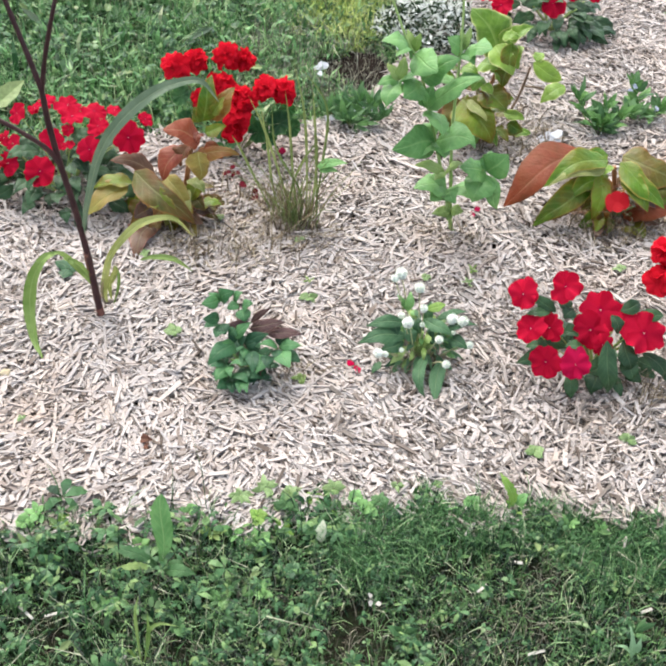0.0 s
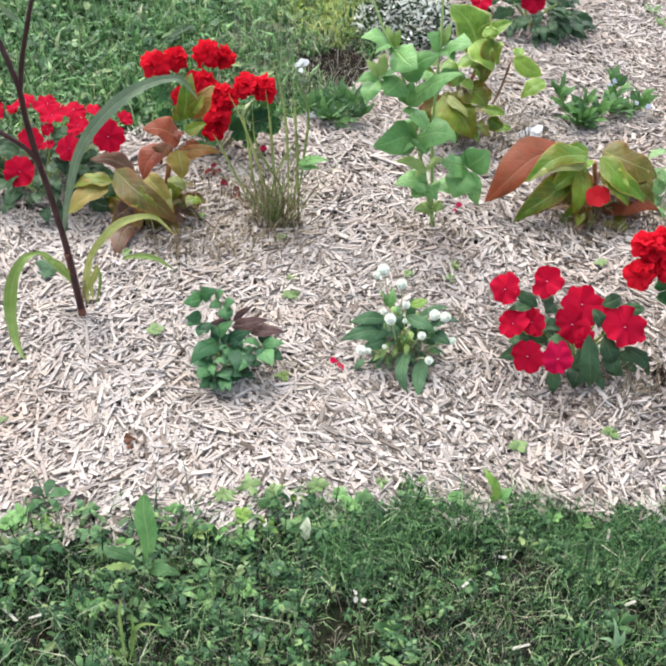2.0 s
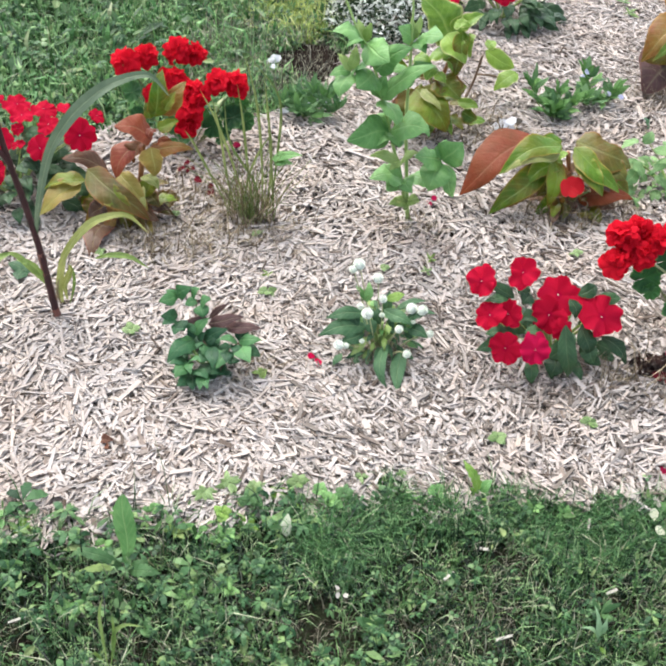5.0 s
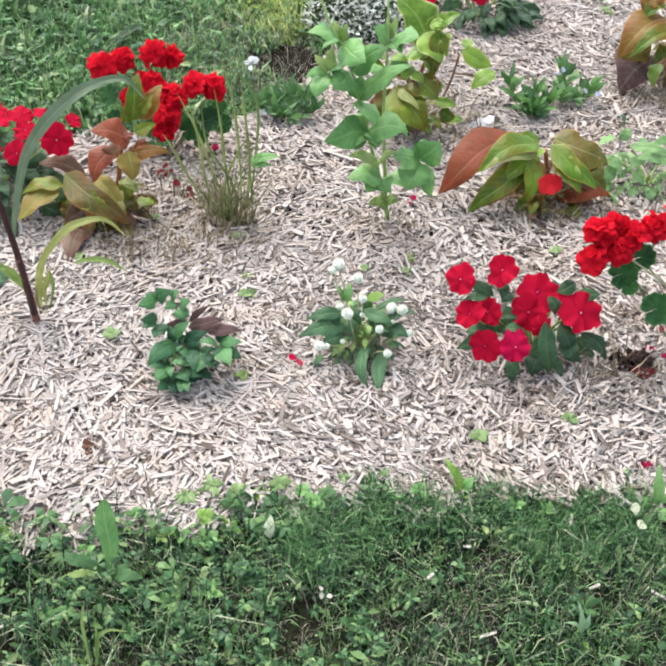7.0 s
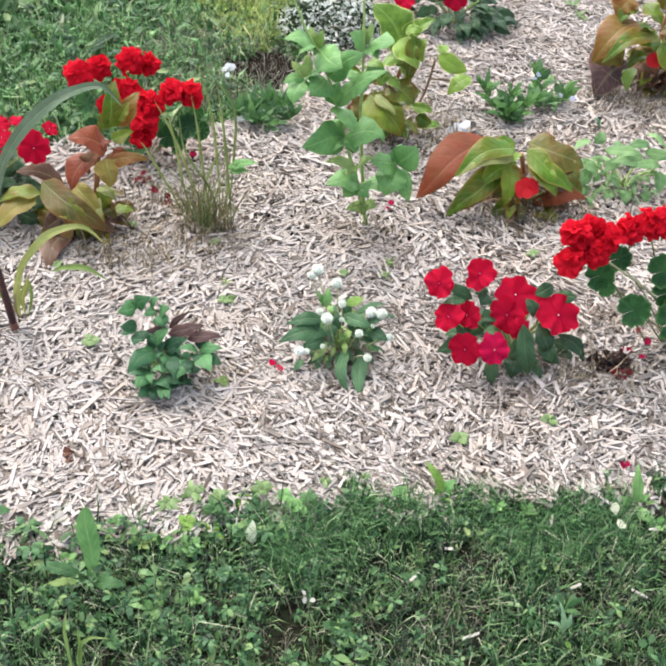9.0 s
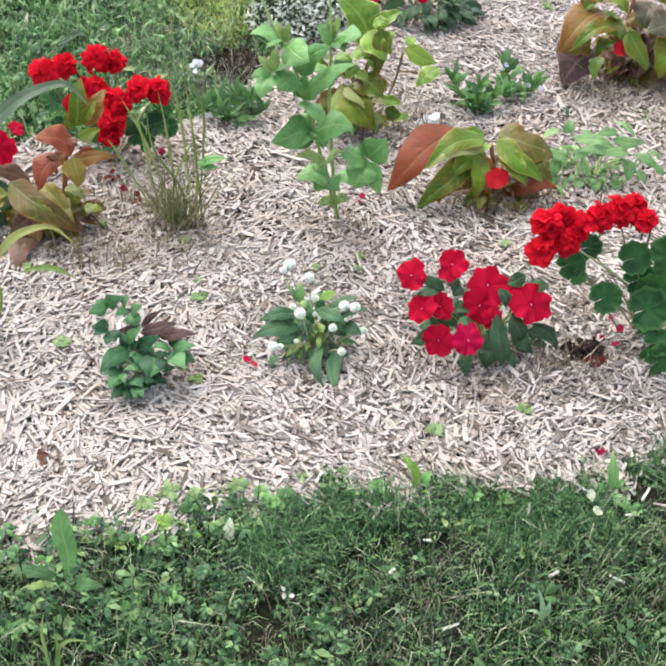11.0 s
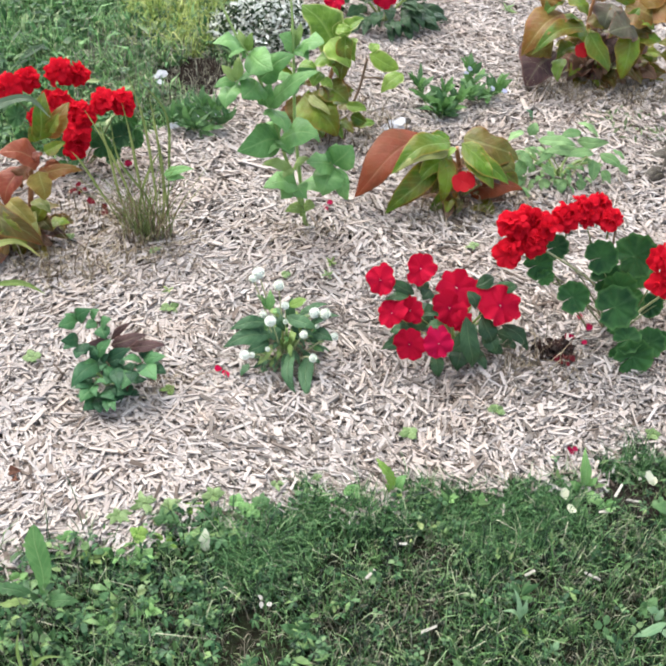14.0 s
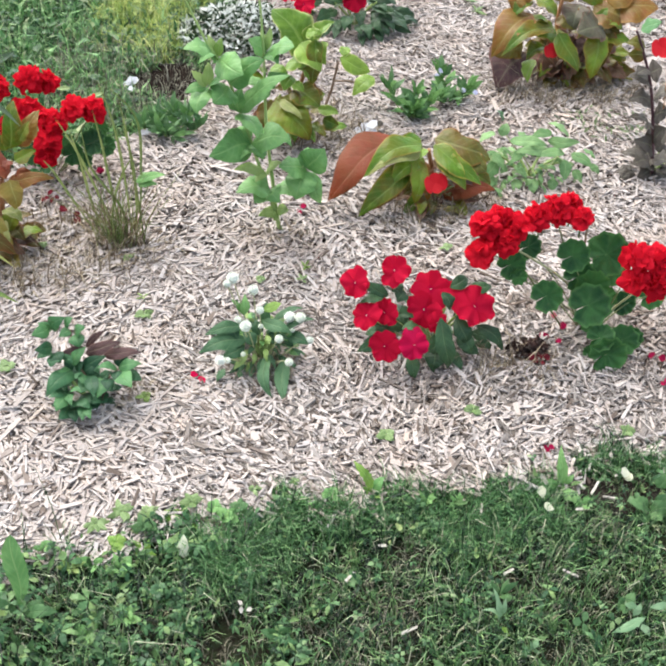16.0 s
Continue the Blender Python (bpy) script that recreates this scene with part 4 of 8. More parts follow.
bare = new("bare_earth", join_np("bare_earth", v[used], back.reshape(-1, 4), smooth=True))
bare.data.materials.append(soil_material("dark_soil", (0.008, 0.006, 0.005), (0.035, 0.024, 0.018)))
tagged(bare, "dark bare earth hollow at the lawn edge", "soil", kind="structure")

sx, sy = np.linspace(0.62, 1.02, 40), np.linspace(0.91, 1.06, 24)
v, f = grid_sheet(sx, sy, 0.0095)
mid = v[f].mean(1)
f = f[(scuffed(mid[:, 0], mid[:, 1]) > 0) & front_lawn(mid[:, 0], mid[:, 1] - 0.02)]
used, back = np.unique(f, return_inverse=True)
scuff = new("bare_earth", join_np("bare_earth", v[used], back.reshape(-1, 4), smooth=True))
scuff.data.materials.append(soil_material("damp_soil", (0.02, 0.016, 0.013), (0.06, 0.047, 0.038)))
tagged(scuff, "scuffed dark earth where the lawn meets the chips", "soil", kind="structure")



def leaflets(name, label, count, box, seed, size, mat, inside, height):
    """Three-part clover leaves on short stalks, in one mesh."""
    q = np.random.default_rng(seed)
    x, y = q.uniform(box[0], box[1], count), q.uniform(box[2], box[3], count)
    dens = np.sin(x * 7.0 + 1.0) * np.sin(y * 11.0 + x * 3.0) + 0.45 * np.sin(x * 23 + y * 17)
    keep = inside(x, y) & (dens > q.normal(-0.35, 0.5, count))
    x, y = x[keep], y[keep]
    n = len(x)
    z = swell(x, y) + q.uniform(0.002, height, n)
    rim = np.array([(0.05, 0.0), (0.35, -0.30), (0.72, -0.34), (1.0, -0.12), (1.05, 0.0), (1.0, 0.12), (0.72, 0.34), (0.35, 0.30)])
    spin = q.uniform(0, 6.283, n)
    sz = size * q.lognormal(0, 0.3, n)
    tilt_a, tilt = q.uniform(0, 6.283, n), np.abs(q.normal(0, 0.6, n))
    out, tris = [], []
    for k in range(3):
        a = spin + k * 2.094
        px = rim[None, :, 0] * np.cos(a)[:, None] - rim[None, :, 1] * np.sin(a)[:, None]
        py = rim[None, :, 0] * np.sin(a)[:, None] + rim[None, :, 1] * np.cos(a)[:, None]
        pz = (np.abs(rim[None, :, 1]) * 0.35 - rim[None, :, 0] * 0.15) + (px * np.cos(tilt_a)[:, None] + py * np.sin(tilt_a)[:, None]) * np.tan(np.minimum(tilt, 1.0))[:, None]
        out.append(np.stack([px, py, pz], -1) * sz[:, None, None] + np.stack([x, y, z], 1)[:, None])
    verts = np.stack(out, 1).reshape(-1, 3)
    o = (np.arange(n * 3) * 8)[:, None, None]
    fan = np.array([(0, 1, 7), (1, 2, 7), (2, 6, 7), (2, 3, 6), (3, 4, 6), (4, 5, 6)])
    ob = new(name, join_np(name, verts, None, (o + fan[None]).reshape(-1, 3)))
    ob.data.materials.append(mat)
    return tagged(ob, label, "clover", kind="stuff")


leaflets("clover", "low clover leaves mixed into the lawn", 480, (-0.75, 0.4, 0.52, 1.12), 31, 0.0082, CLOVER, weedy, 0.030)
leaflets("clover", "scattered clover leaves in the fine grass", 800, (-0.1, 1.15, 0.52, 1.12), 33, 0.0076, CLOVER, unworn, 0.022)
leaflets("clover", "clover and small weeds in the lawn behind the bed", 2500, (-1.5, 0.45, 1.8, 3.4), 32, 0.0120, CLOVER, behind, 0.026)


def loose_leaves(name, label, count, box, seed, size, mat, inside, height):
    """Small pointed leaves of creeping weeds, folded at the midrib, in one mesh."""
    q = np.random.default_rng(seed)
    x, y = q.uniform(box[0], box[1], count), q.uniform(box[2], box[3], count)
    keep = inside(x, y)
    x, y = x[keep], y[keep]
    n = len(x)
    c = np.stack([x, y, swell(x, y) + q.uniform(0.0, height, n)], 1)
    a = q.uniform(0, 6.283, n)
    rise = q.normal(0.15, 0.5, n)
    d = np.stack([np.cos(a) * np.cos(rise), np.sin(a) * np.cos(rise), np.sin(rise)], 1)
    s = np.stack([-np.sin(a), np.cos(a), q.normal(0, 0.35, n)], 1)
    up = np.cross(d, s)
    ln = (size * q.lognormal(0, 0.5, n))[:, None]
    w = ln * q.uniform(0.09, 0.26, (n, 1))
    v = np.stack([c, c + d * ln * 0.35 + s * w + up * w * 0.35, c + d * ln * 0.7 + s * w * 0.8 + up * w * 0.2, c + d * ln, c + d * ln * 0.7 - s * w * 0.8 + up * w * 0.2, c + d * ln * 0.35 - s * w + up * w * 0.35, c + d * ln * 0.5], 1)
    o = (np.arange(n) * 7)[:, None, None]
    fan = np.array([(0, 1, 6), (1, 2, 6), (2, 3, 6), (3, 4, 6), (4, 5, 6), (5, 0, 6)])
    ob = new(name, join_np(name, v.reshape(-1, 3), None, (o + fan[None]).reshape(-1, 3)))
    ob.data.materials.append(mat)
    return tagged(ob, label, "weed", kind="stuff")


def palmate(name, label, count, box, seed, size, mat, inside, height):
    """Five-fingered toothed weed leaves on short stalks, in one mesh."""
    q = np.random.default_rng(seed)
    x, y = q.uniform(box[0], box[1], count), q.uniform(box[2], box[3], count)
    keep = inside(x, y)
    x, y = x[keep], y[keep]
    n = len(x)
    base = np.stack([x, y, swell(x, y) + q.uniform(0.004, height, n)], 1)
    lean = q.normal(0, 0.32, (n, 2))
    rim = np.array([(0.03, 0.0), (0.30, -0.11), (0.52, -0.22), (0.64, -0.17), (0.82, -0.16), (1.0, 0.0), (0.82, 0.16), (0.64, 0.17), (0.52, 0.22), (0.30, 0.11)])
    spin = q.uniform(0, 6.283, n)
    sz = size * q.lognormal(0, 0.3, n)
    out = []
    for k in range(5):
        a = (spin + (k - 2) * 1.02 + q.normal(0, 0.12, n))[:, None]
        ln = (1.0 - 0.10 * abs(k - 2)) * q.uniform(0.8, 1.15, (n, 1))
        px = ln * (rim[None, :, 0] * np.cos(a) - rim[None, :, 1] * np.sin(a))
        py = ln * (rim[None, :, 0] * np.sin(a) + rim[None, :, 1] * np.cos(a))
        pz = np.abs(rim[None, :, 1]) * 0.5 - 0.35 * rim[None, :, 0] ** 2 + px * lean[:, :1] + py * lean[:, 1:]
        out.append(np.stack([px, py, pz], -1) * sz[:, None, None] + base[:, None])
    o = (np.arange(n * 5) * 10)[:, None, None]
    fan = np.array([(0, 1, 9), (1, 2, 9), (2, 8, 9), (2, 3, 8), (3, 7, 8), (3, 4, 7), (4, 6, 7), (4, 5, 6)])
    ob = new(name, join_np(name, np.stack(out, 1).reshape(-1, 3), None, (o + fan[None]).reshape(-1, 3)))
    ob.data.materials.append(mat)
    return tagged(ob, label, "weed", kind="stuff")


def tufts(name, label, count, box, seed, height, width, mat, inside, each=13):
    """Small tufts of blades that spray out from one foot."""
    q = np.random.default_rng(seed)
    cx, cy = q.uniform(box[0], box[1], count), q.uniform(box[2], box[3], count)
    keep = inside(cx, cy)
    cx, cy = np.repeat(cx[keep], each), np.repeat(cy[keep], each)
    n = len(cx)
    x, y = cx + q.normal(0, 0.004, n), cy + q.normal(0, 0.004, n)
    base = np.stack([x, y, swell(x, y) - 0.012], 1)
    a = q.uniform(0, 6.283, n)
    tilt = q.uniform(0.15, 1.25, n)
    h = height * q.uniform(0.6, 1.3, n)
    d = np.stack([np.cos(a) * np.sin(tilt), np.sin(a) * np.sin(tilt), np.cos(tilt)], 1)
    s = np.stack([-np.sin(a), np.cos(a), 0 * a], 1) * (width * q.uniform(0.6, 1.3, n) * 0.5)[:, None]
    mid = base + d * (h * 0.6)[:, None] + np.array([0, 0, 0.006])
    tip = base + d * h[:, None] - np.array([0, 0, 1.0]) * (0.3 * h * np.sin(tilt))[:, None]
    v = np.stack([base - s, base + s, mid + s, mid - s, tip], 1).reshape(-1, 3)
    o = (np.arange(n) * 5)[:, None]
    ob = new(name, join_np(name, v, o + np.array([[0, 1, 2, 3]]), o + np.array([[3, 2, 4]])))
    ob.data.materials.append(mat)
    return tagged(ob, label, "grass", kind="stuff")


def sparse_side(x, y):
    return front_lawn(x, y) & (np.sin(x * 8 + 1) * np.sin(y * 12 + 4 * x) > -0.3)


LAWN_LEAF = island_material("lawn_weed_leaf", [(0.0, (0.018, 0.052, 0.016)), (0.5, (0.070, 0.15, 0.048)), (0.85, (0.17, 0.28, 0.095)), (1.0, (0.32, 0.40, 0.16))], 0.45, 0.15, 90.0)
loose_leaves("creeping_weeds", "creeping leafy weeds woven through the lawn", 3200, (-0.75, 0.4, 0.52, 1.12), 41, 0.0095, LAWN_LEAF, weedy, 0.034)
loose_leaves("creeping_weeds", "sparse creeping weeds in the fine grass", 1700, (-0.1, 1.15, 0.52, 1.12), 42, 0.0088, LAWN_LEAF, unworn, 0.018)
WEED_PALM = island_material("fingered_weed_leaf", [(0.0, (0.018, 0.055, 0.022)), (0.45, (0.060, 0.150, 0.058)), (0.8, (0.135, 0.265, 0.105)), (1.0, (0.28, 0.40, 0.14))], 0.4, 0.15, 90.0)
palmate("creeping_weeds", "five-fingered dark green weed leaves low in the lawn", 820, (-0.75, 0.35, 0.52, 1.06), 44, 0.0175, WEED_PALM, weedy, 0.030)
palmate("creeping_weeds", "scattered fingered weed leaves in the fine grass", 200, (0.0, 1.15, 0.52, 1.06), 45, 0.0130, WEED_PALM, unworn, 0.024)
palmate("creeping_weeds", "fingered weed leaves in the lawn behind the bed", 500, (-1.5, 0.30, 1.9, 3.4), 46, 0.018, WEED_PALM, behind, 0.035)
TUFT = island_material("tuft_blade", [(0.0, (0.075, 0.18, 0.06)), (0.5, (0.155, 0.29, 0.10)), (0.85, (0.27, 0.40, 0.17)), (1.0, (0.45, 0.42, 0.25))], 0.5, 0.25, 60.0)
tufts("lawn_grass", "yellow-green sprays of grass between worn patches", 520, (-0.75, 1.15, 0.52, 1.02), 47, 0.030, 0.0016, TUFT, sparse_side)
tufts("dry_grass", "bleached dead tufts pressed into the lawn", 460, (-0.7, 1.15, 0.52, 0.98), 48, 0.030, 0.0014, DRY, thatch, 9)
loose_leaves("creeping_weeds", "broad weed leaves in the lawn behind the bed", 3000, (-1.5, 0.45, 1.8, 3.4), 43, 0.024, LAWN_LEAF, behind, 0.03)


# ---- plants ----
millet = plant((-0.454, 1.432), 'millet', 'tall purple-stemmed ornamental millet with strap leaves in wood chips', 'plant')
stem(millet, [(0.1, -0.5, 0.4), (-1.3, 0.0, 15.4), (-2.8, 0.0, 27.2), (-4.3, 0.0, 35.8), (-5.4, 0.0, 44.4), (-5.8, 0.0, 50.5), (-7.8, 1.0, 56.9), (-10.4, 2.0, 65.1), (-12.2, 3.0, 70.8)], 0.70, 0.38, MILLET_STEM, 'stem')
stem(millet, [(-4.1, 0.0, 35.2), (-5.6, -1.0, 38.9), (-7.9, -3.0, 42.5), (-11.2, -5.0, 46.2), (-14.4, -7.0, 49.3)], 0.50, 0.35, MILLET_STEM, 'side_stem')
stem(millet, [(-5.8, 0.0, 49.5), (-4.6, 0.0, 55.3), (-2.7, 0.0, 62.3), (-1.0, 1.0, 68.4)], 0.45, 0.35, MILLET_STEM, 'side_stem')
stem(millet, [(0.2, -0.7, 0.4), (-0.5, 0.0, 5.8), (-1.0, 0.0, 11.2), (-1.4, 0.0, 15.8)], 0.78, 0.72, MILLET_BASE, 'sheath')
strap(millet, [(-1.9, 0.0, 18.4), (-0.1, 0.0, 27.4), (2.4, 2.0, 36.6), (6.5, 3.0, 43.4), (11.2, 4.0, 48.0), (15.6, 5.0, 50.6), (20.9, 5.0, 51.9), (24.2, 5.0, 48.2)], 2.9, MILLET_LEAF)
strap(millet, [(0.9, 0.0, 4.3), (1.6, -1.0, 10.1), (4.0, -2.0, 17.4), (8.5, -2.0, 23.9), (12.4, -1.0, 25.9), (16.2, 0.0, 25.6), (19.3, 2.0, 20.6)], 1.9, MILLET_YELLOW)
strap(millet, [(-0.4, 0.0, 6.9), (-2.7, -1.0, 11.8), (-5.3, -2.0, 16.4), (-7.4, -4.0, 18.2)], 1.5, MILLET_YOUNG)
strap(millet, [(-6.2, -3.0, 17.6), (-8.4, -5.0, 17.2), (-10.6, -6.5, 12.8), (-11.4, -8.0, 7.2), (-10.2, -11.5, 2.6), (-7.1, -15.9, 0.4)], 3.2, MILLET_YOUNG)
strap(millet, [(2.5, -0.0, 4.5), (2.5, 0.0, 8.3), (3.9, 0.0, 11.7), (3.7, 0.0, 13.4)], 1.6, MILLET_YELLOW)
strap(millet, [(1.5, 0.0, 3.6), (1.4, 0.0, 7.6), (2.2, 0.0, 11.5), (3.9, 0.0, 16.8)], 1.9, MILLET_YELLOW)
strap(millet, [(2.9, 0.0, 3.3), (4.1, 0.0, 7.4), (4.5, 0.0, 10.7), (4.1, 0.0, 13.7)], 0.8, MILLET_YOUNG)
strap(millet, [(1.2, 0.0, 3.1), (1.0, -1.0, 6.8), (1.7, -1.0, 10.7)], 0.7, STRAW)
strap(millet, [(9.1, 0.0, 15.2), (12.0, 0.0, 16.2), (15.8, 0.0, 16.0), (19.4, 0.0, 13.4)], 1.4, MILLET_YOUNG)
strap(millet, [(-5.6, -1.5, 15.0), (-3.4, -2.0, 14.8), (-1.9, -1.0, 11.9), (-0.6, 0.0, 8.2)], 1.8, MILLET_YOUNG)

impatiens_left = plant((-0.627, 1.831), 'impatiens', 'crimson impatiens in full bloom beside the millet stem', 'flower', 'impatiens in the bed')
impatiens_flower(impatiens_left, (-2.7, -8.0, 12.4), 7.4, (0, -0.8, 0.6))
impatiens_flower(impatiens_left, (-1.1, -3.0, 17.8), 5.4, (0, -0.8, 0.5))
impatiens_flower(impatiens_left, (8.3, -6.0, 17.9), 5.6, (0.1, -0.8, 0.6))
impatiens_flower(impatiens_left, (16.4, -3.0, 19.9), 7.1, (0.3, -0.85, 0.5))
impatiens_flower(impatiens_left, (18.8, 4.0, 20.8), 3.6, (0.5, -0.3, 0.8))
impatiens_flower(impatiens_left, (-10.1, 3.0, 20.0), 5.0, (-0.6, -0.5, 0.6))
impatiens_flower(impatiens_left, (-10.8, 0.0, 14.1), 4.6, (-0.6, -0.6, 0.5))
impatiens_flower(impatiens_left, (-11.2, -4.0, 11.2), 5.9, (-0.5, -0.8, 0.4))
impatiens_flower(impatiens_left, (-7.3, 7.0, 19.5), 3.7, (-0.2, -0.2, 1))
impatiens_flower(impatiens_left, (-4.9, 9.0, 20.3), 4.0, (0, -0.15, 1))
impatiens_flower(impatiens_left, (-0.1, 9.0, 19.8), 6.1, (0, -0.12, 1))
impatiens_flower(impatiens_left, (1.9, 5.0, 19.4), 5.8, (0, -0.2, 1))
impatiens_flower(impatiens_left, (5.8, 9.0, 18.9), 5.9, (0.1, -0.12, 1))
impatiens_flower(impatiens_left, (10.6, 9.0, 19.5), 4.2, (0.2, -0.12, 1))
impatiens_flower(impatiens_left, (8.2, 3.0, 18.5), 5.0, (0.1, -0.3, 1))
impatiens_flower(impatiens_left, (1.5, 2.0, 17.6), 3.2, (0, -0.6, 0.7))
impatiens_flower(impatiens_left, (-13.9, 3.0, 13.3), 3.8, (-0.5, -0.5, 0.6))
impatiens_flower(impatiens_left, (-15.4, -3.0, 11.5), 6.4, (-0.5, -0.7, 0.5))
impatiens_flower(impatiens_left, (-19.0, 4.0, 12.8), 5.4, (-0.4, -0.4, 0.8))
impatiens_flower(impatiens_left, (1.5, 0.0, 14.7), 3.1, (0, -0.2, 1))
dome_leaves(impatiens_left, (-1, 1, 0), 14, 11, 17, 90, IMPATIENS_LEAF, 6.0, 3.0, 5)
dome_leaves(impatiens_left, (-5, 3, 0), 12, 5, 11, 30, IMPATIENS_LEAF, 5.0, 2.8, 8)

impatiens_front = plant((0.551, 1.371), 'impatiens', 'crimson impatiens in bloom above dark pointed leaves', 'flower', 'impatiens in the bed')
impatiens_flower(impatiens_front, (-9.1, 4.5, 19.0), 6.5, (.0,-.7,.8))
impatiens_flower(impatiens_front, (-17.2, 2.0, 18.3), 6.6, (-.75,-.55,.5))
impatiens_flower(impatiens_front, (-15.2, -2.0, 13.3), 6.0, (-.3,-.55,.85))
impatiens_flower(impatiens_front, (-11.2, 0.0, 12.2), 5.8, (-.6,-.5,.6))
impatiens_flower(impatiens_front, (-1.7, 3.0, 15.2), 8.2, (.1,-.7,.75))
impatiens_flower(impatiens_front, (-3.4, 0.0, 12.5), 7.2, (-.1,-.8,.6))
impatiens_flower(impatiens_front, (7.2, 1.0, 11.9), 8.7, (.12,-.6,.8))
impatiens_flower(impatiens_front, (-11.9, -6.0, 8.7), 6.2, (-.5,-.85,.4))
impatiens_flower(impatiens_front, (-6.3, -6.5, 9.1), 6.6, (.1,-.85,.6), ROSE_PETALS)
impatiens_flower(impatiens_front, (-1.3, -3.0, 11.5), 4.4, (.2,-.8,.5))
impatiens_flower(impatiens_front, (3.0, 5.0, 13.3), 4.0, (.3,-.4,.8))
leaf(impatiens_front, (-0.7, -3.0, 12.8), (1.1, -7.0, 2.9), 3.9, IMPATIENS_LEAF, 'lance')
leaf(impatiens_front, (-6.2, -4.0, 4.6), (-5.3, -7.0, 0.6), 2.8, IMPATIENS_LEAF, 'lance')
leaf(impatiens_front, (-11.5, -2.0, 8.2), (-17.1, -5.0, 6.8), 3.1, IMPATIENS_LEAF, 'lance')
leaf(impatiens_front, (4.1, -1.0, 6.8), (6.6, -4.0, 4.0), 3.5, IMPATIENS_LEAF, 'lance')
leaf(impatiens_front, (7.9, 0.0, 7.8), (13.4, -3.0, 3.3), 3.5, IMPATIENS_LEAF, 'lance')
leaf(impatiens_front, (-0.9, -4.0, 6.0), (-2.0, -7.0, 2.5), 4.3, IMPATIENS_LEAF, 'lance')
leaf(impatiens_front, (-10.3, 2.0, 14.6), (-15.3, 3.0, 17.8), 2.7, IMPATIENS_LEAF, 'lance')
leaf(impatiens_front, (-9.4, 3.0, 14.9), (-7.1, 5.0, 15.5), 2.9, IMPATIENS_LEAF, 'lance')
leaf(impatiens_front, (-11.2, 2.0, 14.6), (-16.4, 0.0, 14.9), 2.4, IMPATIENS_LEAF, 'lance')
leaf(impatiens_front, (2.5, 4.0, 14.6), (7.0, 7.0, 14.3), 3.0, IMPATIENS_LEAF, 'lance')
leaf(impatiens_front, (-8.4, 0.0, 11.5), (-6.0, 0.0, 11.6), 3.4, IMPATIENS_LEAF, 'lance')
leaf(impatiens_front, (-4.2, -2.0, 9.6), (-8.5, -4.0, 11.2), 2.9, IMPATIENS_LEAF, 'lance')
leaf(impatiens_front, (0.4, 2.0, 15.1), (1.9, 0.0, 12.0), 2.9, IMPATIENS_LEAF, 'lance')
leaf(impatiens_front, (6.5, 5.0, 12.9), (11.9, 6.0, 12.8), 2.8, IMPATIENS_LEAF, 'lance')
leaf(impatiens_front, (-13.2, 0.0, 9.7), (-9.0, -2.0, 8.3), 2.9, IMPATIENS_LEAF, 'lance')
leaf(impatiens_front, (0.8, -3.0, 8.5), (-3.2, -5.0, 5.7), 3.8, IMPATIENS_LEAF, 'lance')
leaf(impatiens_front, (-6.9, 3.0, 15.0), (-8.7, 1.0, 13.9), 3.1, IMPATIENS_LEAF, 'lance')
leaf(impatiens_front, (3.5, 0.0, 10.4), (5.7, -3.0, 5.3), 3.8, IMPATIENS_LEAF, 'lance')
dome_leaves(impatiens_front, (0, 3, 0), 9, 5, 12, 26, IMPATIENS_LEAF, 5.5, 2.6, 6)

impatiens_far = plant((0.641, 2.987), 'impatiens', 'red impatiens with dark leaves at the far side of the bed', 'flower', 'impatiens in the bed')
impatiens_flower(impatiens_far, (-18.3, -3.0, 9.3), 7.4, (-.3,-.6,.7))
impatiens_flower(impatiens_far, (-3.0, -6.0, 12.5), 7.8, (0,-.8,.6))
impatiens_flower(impatiens_far, (-22.3, 4.0, 11.2), 7.7, (-.3,-.5,.8))
impatiens_flower(impatiens_far, (-9.4, 3.0, 14.1), 8.2, (0,-.5,.8))
impatiens_flower(impatiens_far, (3.1, 2.0, 14.9), 8.1, (.3,-.5,.8))
impatiens_flower(impatiens_far, (-2.8, 8.0, 17.4), 7.7, (0,-.3,1))
impatiens_flower(impatiens_far, (-15.9, 8.0, 14.9), 7.7, (-.2,-.3,1))
impatiens_flower(impatiens_far, (9.5, 0.0, 14.9), 7.1, (.5,-.5,.7))
dome_leaves(impatiens_far, (-1, 1, 0), 16, 11, 15, 80, IMPATIENS_LEAF, 7.5, 3.6, 7)

geranium_back = plant((-0.264, 2.123), 'geranium', 'scarlet geranium with round heads on pale stalks', 'flower', 'geraniums in the bed')
geranium_head(geranium_back, (-15.0, 0.0, 22.5), 8.9)
geranium_head(geranium_back, (-3.1, 4.0, 24.7), 9.0)
geranium_head(geranium_back, (-3.4, -2.0, 19.6), 8.7)
geranium_head(geranium_back, (2.2, -5.0, 18.0), 8.4)
geranium_head(geranium_back, (11.4, -1.0, 19.0), 7.8)
geranium_head(geranium_back, (-10.4, 2.0, 23.7), 5.1, False)
geranium_head(geranium_back, (1.2, 5.0, 23.3), 4.2, False)
geranium_head(geranium_back, (1.1, -7.0, 14.7), 7.2, False)
geranium_head(geranium_back, (0.2, -8.0, 10.8), 4.9, False)
geranium_head(geranium_back, (7.0, -2.0, 19.7), 6.5, False)
geranium_head(geranium_back, (-8.5, 0.0, 14.3), 5.5, False)
leaf(geranium_back, (-14.6, 0.0, 13.2), (-13.6, 0.0, 13.7), 5.3, GERANIUM_LEAF, 'round')
